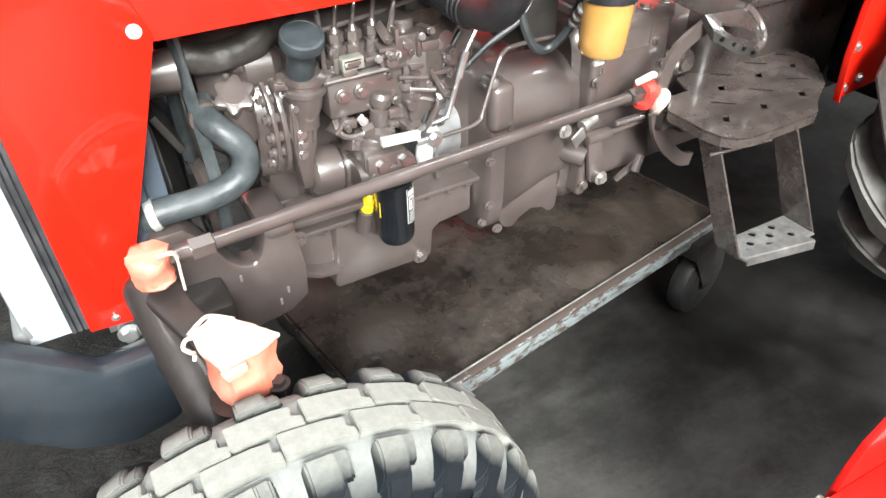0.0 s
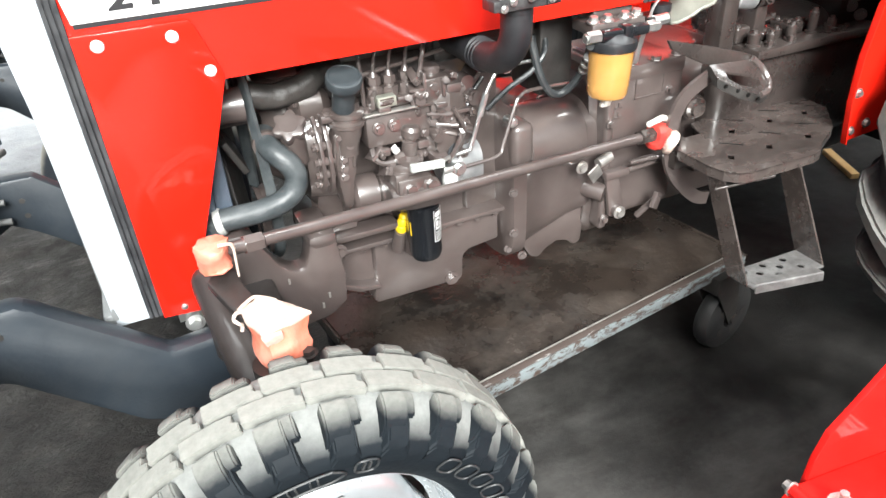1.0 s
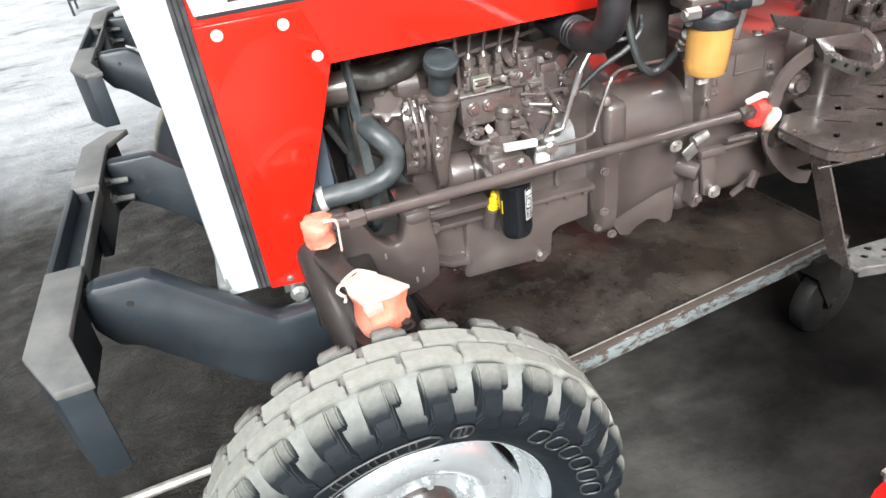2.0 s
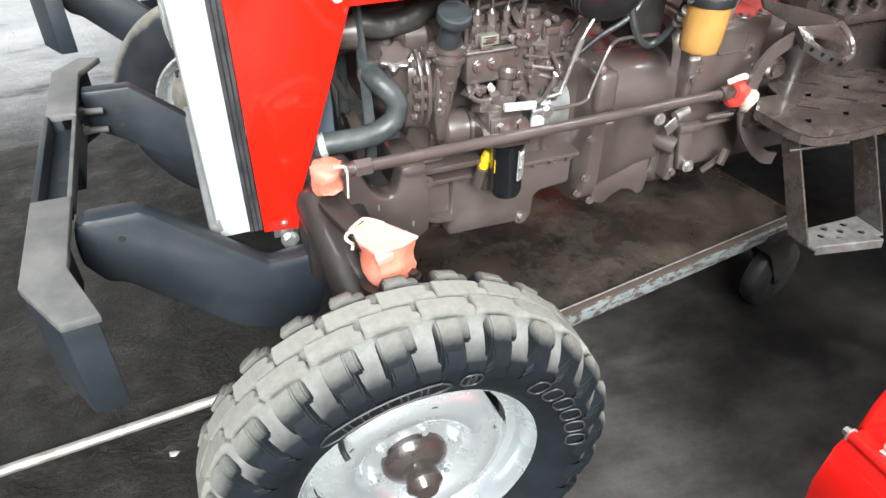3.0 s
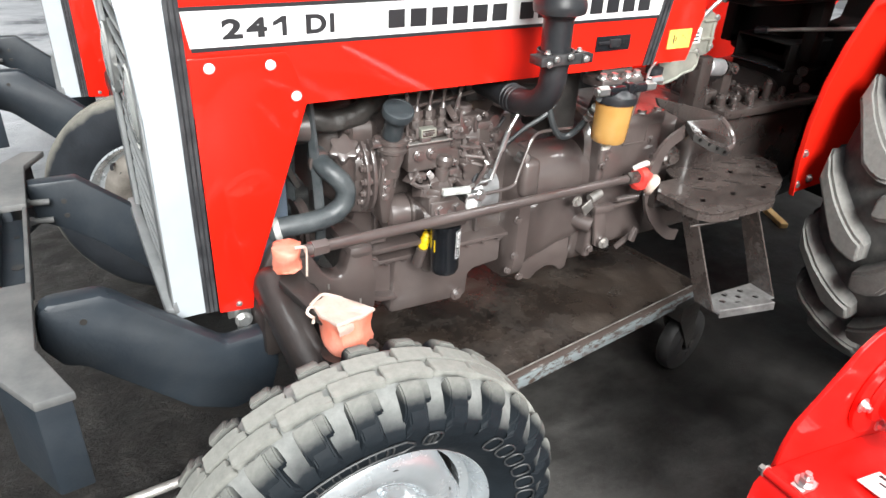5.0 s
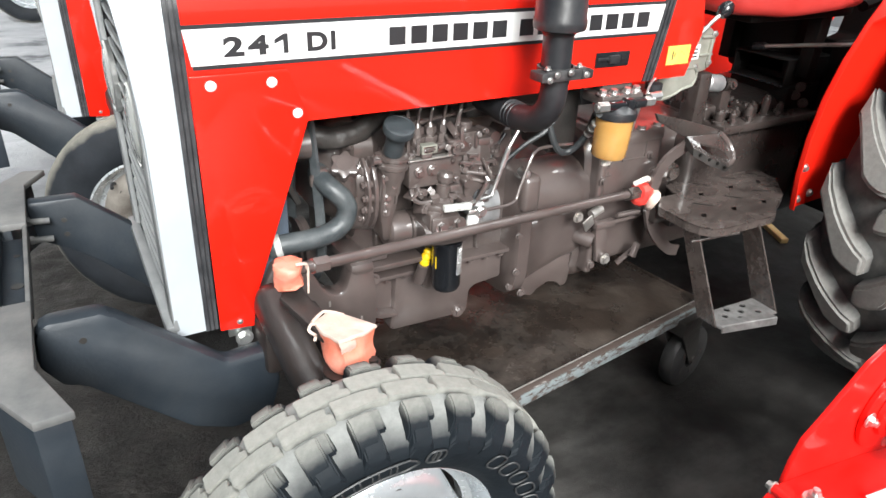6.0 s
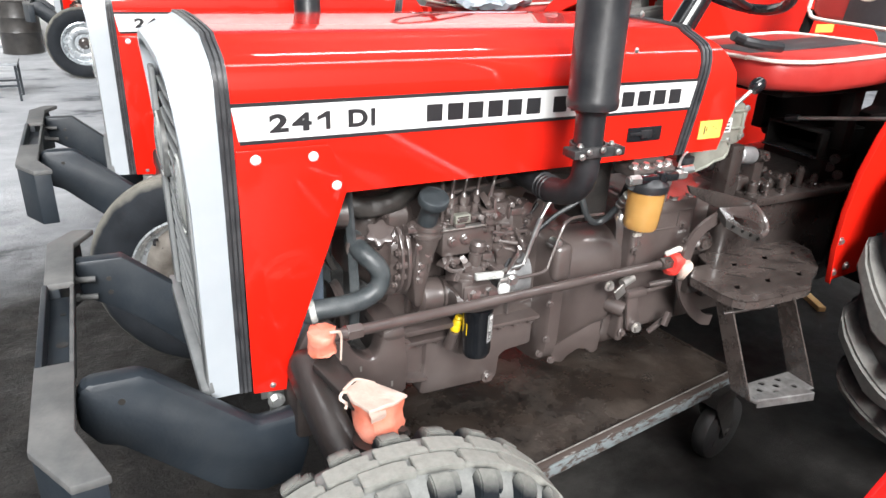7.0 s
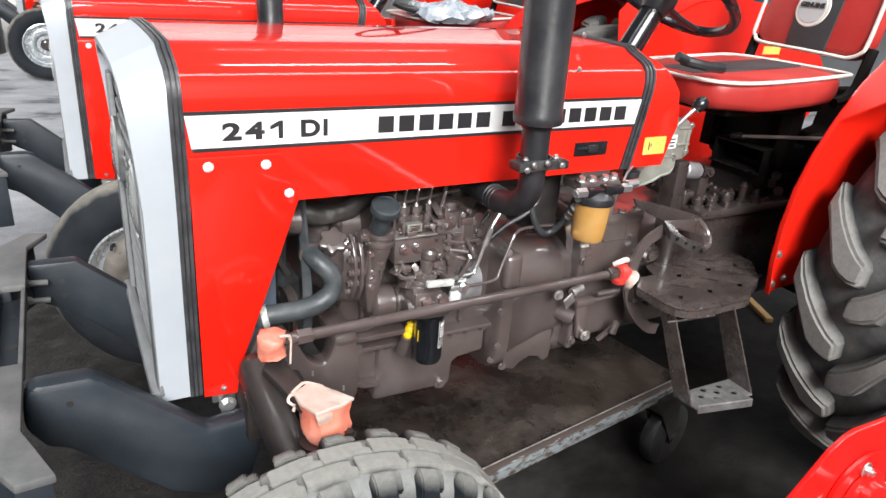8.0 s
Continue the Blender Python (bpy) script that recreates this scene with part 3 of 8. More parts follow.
def mark(wheel, a, r, hx, hz):
    bm = B()
    m = mark_frame(a, r)
    tube(bm, [m @ Vector((hx * math.copysign(abs(math.cos(t)) ** 0.7, math.cos(t)), 0, hz * math.copysign(abs(math.sin(t)) ** 0.7, math.sin(t)))) for t in [2 * math.pi * k / 14 for k in range(15)]], 0.0017, 6, step=2)
    part("raised_mark", bm, LETTER_RUBBER, wheel)


def front_wheel(tractor, at, turn):
    """A dished silver disc with its tyre; y is the axle, the outside faces -y."""
    rng = random.Random(7)
    bm = B()
    prof = [(0.205, -0.058), (0.212, -0.055), (0.213, -0.050), (0.206, -0.044), (0.197, -0.040), (0.190, -0.012), (0.175, -0.004), (0.175, 0.02),
            (0.19, 0.03), (0.197, 0.04), (0.206, 0.044), (0.213, 0.05), (0.205, 0.058), (0.197, 0.05), (0.186, 0.03), (0.171, 0.02), (0.171, -0.008), (0.186, -0.016), (0.193, -0.04)]
    lathe(bm, prof, (0, 0, 0), (0, 1, 0), 56, closed=True)
    wheel = part("front_wheel", bm, RIM, tractor, "silver-painted steel front wheel", at=at)
    wheel.rotation_euler = (radians(1.6), 0, radians(turn))
    # pressed disc, cut straight on both sides so that gaps open towards the rim
    prof = [(0.03, -0.010), (0.088, -0.011), (0.098, -0.024), (0.112, -0.033), (0.135, -0.035), (0.152, -0.031), (0.168, -0.018), (0.177, -0.006)]
    n = 72
    bm = B()
    sheets = []
    for lift in (0.0, 0.005):
        rings = []
        for r, y in prof:
            ring = []
            for k in range(n):
                t = 2 * math.pi * k / n
                side = abs(math.cos(t - 0.42))
                rr = min(r, 0.158 / side) if side > 0.5 else r
                ring.append(bm.verts.new((rr * math.cos(t), y + lift, rr * math.sin(t))))
            rings.append(ring)
        sheets.append(rings)
        for p, q in zip(rings, rings[1:]):
            for k in range(n):
                bm.faces.new((p[k], p[(k + 1) % n], q[(k + 1) % n], q[k]))
    for j in (0, -1):
        for k in range(n):
            bm.faces.new((sheets[0][j][k], sheets[0][j][(k + 1) % n], sheets[1][j][(k + 1) % n], sheets[1][j][k]))
    bmesh.ops.remove_doubles(bm, verts=bm.verts[:], dist=0.0004)
    part("wheel_disc", bm, RIM, wheel, "silver pressed wheel disc", smooth=50)
    for k in range(6):
        a = 2 * math.pi * (k + 0.3) / 6
        # dark plug on the uncut disc; the hole's shade is its colour
        bm = B()
        c = Vector((0.137 * math.cos(a), -0.0305, 0.137 * math.sin(a)))
        rod(bm, c + Vector((0, -0.003, 0)), c + Vector((0, 0.006, 0)), 0.0075, n=12)
        part("vent_hole", bm, DARK_METAL, wheel)
        bm = B()
        c = Vector((0.074 * math.cos(a), -0.007, 0.074 * math.sin(a)))
        bolt(bm, c, (0, -1, 0), 0.011, 0.012)
        rod(bm, c, c + Vector((0, -0.02, 0)), 0.0055, n=10)
        part("wheel_nut", bm, RIM, wheel)
    bm = B()
    lathe(bm, [(0.058, -0.008), (0.057, -0.020), (0.050, -0.030), (0.038, -0.036), (0.0285, -0.040), (0.0285, -0.060), (0.031, -0.062), (0.031, -0.070), (0.025, -0.075), (0.018, -0.084), (0, -0.086)], (0, 0.0, 0), (0, 1, 0), 24)
    part("hub", bm, BROWN_DARK, wheel, "brown painted hub")
    bm = B()
    tube(bm, [(-0.12, -0.03, 0.125), (-0.122, -0.05, 0.128), (-0.118, -0.066, 0.122)], 0.005, 8)
    part("valve", bm, BLACK_RUBBER, wheel, "black rubber valve stem")
    # tyre: carcass, two ribs of long blocks, lugs on both shoulders
    bm = B()
    half = [(-0.056, 0.204), (-0.066, 0.216), (-0.079, 0.232), (-0.088, 0.262), (-0.0895, 0.288), (-0.083, 0.308), (-0.073, 0.322), (-0.060, 0.335), (-0.046, 0.3455), (-0.036, 0.3490)]
    full = half + [(0, 0.3515)] + [(-y, r) for y, r in reversed(half)]
    lathe(bm, [(r, y) for y, r in full], (0, 0, 0), (0, 1, 0), 84)
    for v in bm.verts:            # bring the carcass to its true outer radius
        shrink(v)
    part("tyre", bm, CARCASS_FRONT, wheel, "mud-caked black front tyre with blocky tread", smooth=28)
    pitch = 2 * math.pi / 26
    for side, off in ((-1, 0.0), (1, 0.5)):
        w = pitch * 0.255
        knob = [(-0.044, 0.3625, 0.338), (-0.057, 0.3595, 0.332), (-0.070, 0.3515, 0.322), (-0.080, 0.338, 0.312), (-0.083, 0.323, 0.306)]
        ridge = [(-0.064, 0.345, 0.315), (-0.0800, 0.333, 0.305), (-0.0905, 0.315, 0.296), (-0.0940, 0.300, 0.288), (-0.0925, 0.284, 0.280), (-0.0890, 0.272, 0.270)]
        bm = B()
        tyre_block(bm, -w, w * 0.8, [(-side * y, ro, ri) for y, ro, ri in knob])
        tyre_block(bm, -w * 0.75, w * 1.05, [(-side * y, ro, ri) for y, ro, ri in ridge], lo=1.25, hi=0.85)
        tyre_block(bm, -w * 0.2, w * 1.5, [(-side * y, ro, ri) for y, ro, ri in ((-0.0415, 0.3585, 0.340), (-0.053, 0.3555, 0.338), (-0.062, 0.349, 0.334), (-0.068, 0.340, 0.330))])
        tread_ring(wheel, bm, 26, off, rng, bev=0.0024, material=LUG_FRONT)
    for y0, y1, off, cutw in ((-0.0325, -0.0025, 0.1, 0.10), (0.0025, 0.0325, 0.55, 0.13)):
        bm = B()
        yn = y0 + (y1 - y0) * 0.36
        ol = [(-0.488, y0 + 0.003), (-0.40, y0), (0.17, y0), (0.488, y0 - 0.003), (0.488, yn), (0.49 - cutw, yn + 0.003), (0.49 - cutw * 0.8, y1 - 0.003), (0.16, y1), (-0.16, y1 + 0.001), (-0.488, y1 + 0.003), (-0.488, yn)]
        lays = [[bm.verts.new((-r * math.cos(u * pitch), y, r * math.sin(u * pitch))) for u, y in ol] for r in (0.340, 0.3628)]
        bm.faces.new(lays[1])
        for k in range(len(ol)):
            bm.faces.new((lays[0][k - 1], lays[0][k], lays[1][k], lays[1][k - 1]))
        tread_ring(wheel, bm, 26, off, rng, bev=0.0013)
    # raised marks where the maker's lettering stands: rings, an emblem and a long oval
    for a0, cnt in ((0.11, 6), (3.25, 6)):
        for k in range(cnt):
            mark(wheel, a0 + k * 0.146, 0.2590, 0.0165, 0.0140)
    for a0 in (1.34, 4.48):
        mark(wheel, a0, 0.2640, 0.0150, 0.0155)
        bm = B()
        for z in (-0.004, 0.004):
            box(bm, -0.009, 0.009, -0.0018, 0.002, z - 0.0014, z + 0.0014, m=mark_frame(a0, 0.2640))
        part("raised_mark", bm, LETTER_RUBBER, wheel)
        for k in range(5):
            bm = B()
            m = mark_frame(a0 + 0.26 + k * 0.11, 0.2560)
            for z in (-0.006, 0.004):
                box(bm, -0.008, 0.008, -0.0018, 0.002, z, z + 0.0026, m=m)
            part("raised_mark", bm, LETTER_RUBBER, wheel)
        bm = B()
        arc = [(a0 + 0.13 + s * 0.72, 0.2560 + 0.0145) for s in (0.06, 0.2, 0.4, 0.6, 0.8, 0.94)]
        arc += [(a0 + 0.13 + 0.75, 0.2560)] + [(a, 0.2560 - 0.0145) for a, r in reversed(arc)] + [(a0 + 0.13 - 0.03, 0.2560)]
        tube(bm, [mark_frame(a, r) @ Vector((0, 0, 0)) for a, r in arc + arc[:1]], 0.0018, 6, step=4)
        part("raised_mark", bm, LETTER_RUBBER, wheel)
    return wheel


def rear_wheel(tractor, at, turn):
    bm = B()
    lathe(bm, [(0.36, -0.13), (0.375, -0.125), (0.365, -0.11), (0.34, -0.09), (0.33, -0.02), (0.33, 0.02), (0.34, 0.09), (0.365, 0.11), (0.375, 0.125), (0.36, 0.13), (0.335, 0.1), (0.32, 0.02), (0.32, -0.02), (0.335, -0.1)], (0, 0, 0), (0, 1, 0), 48, closed=True)
    wheel = part("rear_wheel", bm, RIM, tractor, "silver rear wheel rim", at=at)
    wheel.rotation_euler = (0, 0, radians(turn))
    bm = B()
    lathe(bm, [(0.325, 0.0), (0.3, -0.015), (0.2, -0.03), (0.14, 0.02), (0.09, 0.03), (0, 0.03), (0, 0.04), (0.09, 0.04), (0.145, 0.03), (0.2, -0.018), (0.3, -0.005), (0.325, 0.01)], (0, 0, 0), (0, 1, 0), 40)
    part("wheel_disc", bm, RIM, wheel)
    bm = B()
    half = [(-0.13, 0.36), (-0.15, 0.40), (-0.168, 0.46), (-0.168, 0.51), (-0.152, 0.548), (-0.125, 0.566), (-0.06, 0.576)]
    full = half + [(0, 0.578)] + [(-y, r) for y, r in reversed(half)]
    lathe(bm, [(r, y) for y, r in full], (0, 0, 0), (0, 1, 0), 72)
    bmesh.ops.scale(bm, vec=(0.985, 1.06, 0.985), verts=bm.verts[:])
    part("tyre", bm, RUBBER_REAR, wheel, "dusty rear tyre with deep chevron lugs", smooth=32)
    rng = random.Random(2)
    for side in (-1, 1):
        bm = B()
        st = []
        for y, dth, w, ro, ri in ((-0.006, 0.045, 0.030, 0.612, 0.570), (0.002, 0.050, 0.046, 0.620, 0.570), (0.02, 0.060, 0.055, 0.622, 0.570), (0.045, 0.085, 0.066, 0.622, 0.570), (0.07, 0.122, 0.074, 0.622, 0.569), (0.092, 0.178, 0.062, 0.621, 0.566),
                                  (0.125, 0.266, 0.054, 0.617, 0.560), (0.146, 0.325, 0.062, 0.612, 0.55), (0.160, 0.352, 0.066, 0.588, 0.52), (0.170, 0.365, 0.056, 0.550, 0.50), (0.166, 0.370, 0.040, 0.515, 0.49)):
            q = []
            for r, f in ((ri, 1.40), (ro, 1.0)):
                for s in (-1, 1):
                    a = dth + s * w * f
                    q.append(bm.verts.new((-r * math.cos(a), side * y, r * math.sin(a))))
            st.append(q)
        for a, b in zip(st, st[1:]):
            bm.faces.new((a[2], a[3], b[3], b[2]))
            bm.faces.new((a[0], a[2], b[2], b[0]))
            bm.faces.new((a[1], b[1], b[3], a[3]))
        bm.faces.new((st[0][0], st[0][1], st[0][3], st[0][2]))
        bm.faces.new((st[-1][0], st[-1][2], st[-1][3], st[-1][1]))
        bmesh.ops.scale(bm, vec=(0.985, 1.06, 0.985), verts=bm.verts[:])
        bmesh.ops.recalc_face_normals(bm, faces=bm.faces[:])
        bmesh.ops.bevel(bm, geom=[e for e in bm.edges if len(e.link_faces) == 2 and e.calc_face_angle() > 0.8], offset=0.008, segments=2, affect="EDGES")
        tread_ring(wheel, bm, 18, 0.55 if side > 0 else 0.12, rng, front=False)
    return wheel


# ---- tractor ----
def bodywork(tr):
    bm = B()
    shell(bm, HOOD, lambda z: -0.178, lambda z: 0.800 + (z - 0.98) * 0.18, 0.004)
    hood = part("hood", bm, RED, tr, "glossy red steel bonnet", smooth=32)
    # stripe decal on both sides
    for s in (0, 1):
        y = -0.3110 if s == 0 else 2 * YC + 0.3110
        o = -1 if s == 0 else 1
        bm = B()
        prism(bm, [(-0.177, 1.150), (-0.166, 1.0815), (0.812, 1.0815), (0.824, 1.150)], y, y + o * 0.0010)
        part("decal_border", bm, DECAL_BLACK, hood, "black border of the side stripe")
        bm = B()
        prism(bm, [(-0.176, 1.1435), (-0.168, 1.088), (0.812, 1.088), (0.822, 1.1435)], y + o * 0.0012, y + o * 0.0020)
        part("decal_stripe", bm, WHITE, hood, "white side stripe decal")
    y = -0.3132
    for body, x0, x1 in (("2", -0.1173, -0.0849), ("4", -0.0794, -0.0455), ("D", 0.0187, 0.0540)):
        ob = text_part(body, 0.044, DECAL_BLACK, hood, pose(0, 0, 0, 90))
        xs = [v.co.x for v in ob.data.vertices]
        zs = [v.co.z for v in ob.data.vertices]
        sx, sz = (x1 - x0) / (max(xs) - min(xs)), 0.031 / (max(zs) - min(zs))
        for v in ob.data.vertices:
            v.co = (x0 + (v.co.x - min(xs)) * sx, y + v.co.y * 0.6, 1.099 + (v.co.z - min(zs)) * sz)
    for poly in ([(-0.0215, 1.099), (-0.0135, 1.099), (-0.0135, 1.130), (-0.0200, 1.130), (-0.0360, 1.1215), (-0.0360, 1.115), (-0.0215, 1.1205)], [(0.0601, 1.099), (0.0680, 1.099), (0.0680, 1.130), (0.0601, 1.130)]):
        bm = B()
        prism(bm, poly, y - 0.0006, y + 0.0006)
        part("lettering", bm, DECAL_BLACK, hood)
    for x0, x1, cnt in ((0.167, 0.412, 6), (0.443, 0.775, 8)):
        w = (x1 - x0) / (cnt - 0.26)
        for k in range(cnt):
            bm = B()
            box(bm, x0 + k * w, x0 + k * w + w * 0.74, y - 0.0006, y + 0.0006, 1.099, 1.130)
            part("lettering_bar", bm, DECAL_BLACK, hood)
    # recessed latch and label near the back of the bonnet
    bm = B()
    box(bm, 0.645, 0.738, -0.3125, -0.309, 1.020, 1.0515, 0.001)
    part("latch", bm, BLACK_GLOSS, hood, "black recessed bonnet latch")
    bm = B()
    box(bm, 0.679, 0.709, -0.318, -0.311, 1.027, 1.045, 0.003)
    box(bm, 0.650, 0.690, -0.316, -0.311, 1.034, 1.041, 0.002)
    part("latch_handle", bm, BLACK, hood)
    bm = B()
    prism(bm, [(0.515, 1.008), (0.58, 1.008), (0.585, 1.018), (0.52, 1.018)], -0.3112, -0.3105)
    part("badge", bm, YELLOW_LABEL, hood, "small pale badge with unreadable marks")
    bm = B()
    prism(bm, [(0.52, 1.028), (0.575, 1.028), (0.56, 1.05), (0.535, 1.05)], -0.3112, -0.3107)
    part("badge", bm, RED_OLD, hood, "faint red badge")
    # rubber gaskets at both ends of the bonnet
    for name, x0, x1 in (("front_gasket", lambda z: -0.199, lambda z: -0.176), ("rear_gasket", lambda z: 0.788 + (z - 0.98) * 0.18, lambda z: 0.818 + (z - 0.98) * 0.18)):
        prof = TRIM if name == "front_gasket" else HOOD
        out = [(YC + (y - YC) * 1.006, z + (0.002 if z > 1.1 else 0)) for y, z in prof]
        bm = B()
        shell(bm, out, x0, x1, 0.012)
        gasket = part(name, bm, BLACK_RUBBER, tr, "dark grey ribbed rubber gasket")
        raised = [(YC + (y - YC) * 1.016, z + (0.005 if z > 1.1 else 0)) for y, z in prof]
        for f0, f1 in ((0.02, 0.26), (0.38, 0.62), (0.74, 0.98)):
            bm = B()
            shell(bm, raised, lambda z, f=f0: x0(z) + (x1(z) - x0(z)) * f, lambda z, f=f1: x0(z) + (x1(z) - x0(z)) * f, 0.006)
            part("gasket_rib", bm, RIB_RUBBER, gasket, smooth=40)
    # silver front frame
    bm = B()
    shell(bm, TRIM, lambda z: -0.252 - max(0, z - 1.0) * 0.07, lambda z: -0.199, 0.02)
    bmesh.ops.bevel(bm, geom=[e for e in bm.edges if len(e.link_faces) == 2 and e.calc_face_angle() > 1.2], offset=0.005, segments=2, affect="EDGES")
    for v in bm.verts:
        if v.co.x < -0.225:
            v.co.z -= 0.034 * max(0.0, (v.co.z - 1.1) / 0.15)
    part("grille_surround", bm, SILVER, tr, "silver-painted surround of the front grille")
    # grille behind it, slightly bulging, with slats and two lamps
    bm = B()
    for k in range(15):
        z = 0.62 + k * 0.035
        tube(bm, [(-0.238 - 0.004 * (1 - s * s), YC + s * 0.215, z) for s in (-1, -0.5, 0, 0.5, 1)], 0.006, 6, step=3, flat=0.5)
    part("grille_slats", bm, GRILLE, tr, "grey plastic grille slats")
    bm = B()
    for y0, y1 in ((-0.286, -0.236), (2 * YC + 0.236, 2 * YC + 0.286)):
        box(bm, -0.255, -0.243, y0, y1, 0.60, 1.13, 0.004)
    box(bm, -0.268, -0.245, -0.285, 2 * YC + 0.285, 0.59, 0.615, 0.006)
    part("grille_frame", bm, GRILLE, tr, "grey inner frame of the grille")
    bm = B()
    box(bm, -0.235, -0.225, -0.27, 2 * YC + 0.27, 0.60, 1.15)
    part("grille_mesh", bm, DARK_METAL, tr, "dark screen behind the grille")
    for y in (-0.20, 2 * YC + 0.20):
        bm = B()
        lathe(bm, [(0.072, 0.0), (0.074, -0.010), (0.069, -0.013), (0.066, -0.010)], (-0.244, y, 0.97), (-0.143, y, 0.97), 28)
        lamp = part("headlamp", bm, STEEL, tr, "round headlamp with chrome rim")
        bm = B()
        lathe(bm, [(0.067, -0.010), (0.055, -0.015), (0.03, -0.019), (0, -0.020)], (-0.244, y, 0.97), (-0.143, y, 0.97), 28)
        part("lens", bm, GLASS, lamp)
    # rear cowl
    bm = B()
    rear = lambda z: 0.950 + min(0.012, max(0, z - 1.05) * 0.25) - max(0, z - 1.13) * 0.75 - max(0, 1.0 - z) * 1.1
    shell(bm, [(YC + (y - YC) * 0.985, z - 0.001) for y, z in HOOD], lambda z: 0.816 + (z - 0.98) * 0.18, rear, 0.004)
    cowl = part("rear_cowl", bm, RED, tr, "red cowl in front of the steering column", smooth=32)
    bm = B()
    prism(bm, [(YC + (y - YC) * 0.97, z - 0.004) for y, z in HOOD], 0.885, 0.888, "x")
    part("dash_panel", bm, RED, cowl)
    bm = B()
    box(bm, 0.857, 0.926, -0.3075, -0.3062, 1.009, 1.051)
    part("warning_label", bm, YELLOW_LABEL, cowl, "yellow warning label with small marks")
    for x0, x1, z0, z1 in ((0.872, 0.875, 1.020, 1.040), (0.879, 0.881, 1.026, 1.036), (0.898, 0.902, 1.036, 1.0375), (0.908, 0.910, 1.030, 1.032), (0.918, 0.920, 1.040, 1.042)):
        bm = B()
        box(bm, x0, x1, -0.3082, -0.3074, z0, z1)
        part("label_bar", bm, DECAL_BLACK, cowl)
    # side panels beside the radiator
    poly = [(-0.1755, 1.074), (-0.021, 1.074), (-0.015, 1.067), (0.012, 0.993), (0.012, 0.983), (-0.016, 0.897), (-0.066, 0.752), (-0.096, 0.667), (-0.107, 0.622), (-0.112, 0.584), (-0.1755, 0.590)]
    for s in (0, 1):
        m = Matrix.Translation((0, -0.3205, 1.067)) @ pose(0, 0, 0, 2.3) @ Matrix.Translation((0, 0, -1.067))
        if s:
            m = Matrix.Translation((0, 2 * YC, 0)) @ Matrix.Diagonal((1, -1, 1, 1)) @ m
        bm = B()
        prism(bm, poly, 0.0, 0.0045, "y", 0.0015, m=m)
        pan = part("side_panel", bm, RED, tr, "red sheet-metal side panel with pale screws")
        for x, z in ((-0.1445, 1.0577), (-0.047, 1.0554), (-0.006, 0.9986), (-0.1385, 0.602)):
            bm = B()
            p = m @ Vector((x, 0.0, z))
            d = (m.to_3x3() @ Vector((0, -1, 0)))
            rod(bm, p, p + d * 0.0015, 0.0088 if z > 0.8 else 0.006, n=16)
            dome(bm, p + d * 0.0012, d, 0.0078 if z > 0.8 else 0.005, 0.004)
            part("screw", bm, WHITE if z > 0.8 else STEEL, pan)
    # clamp bolt under the panel
    bm = B()
    rod(bm, (-0.13, -0.245, 0.552), (-0.13, -0.283, 0.552), 0.014, n=16)
    bolt(bm, (-0.13, -0.283, 0.552), (0, -1, 0), 0.012, 0.012)
    rod(bm, (-0.135, -0.262, 0.55), (-0.135, -0.262, 0.515), 0.005)
    box(bm, -0.155, -0.09, -0.262, -0.256, 0.545, 0.575, 0.001)
    part("panel_bolt", bm, STEEL, tr, "zinc-plated bolt and bracket")


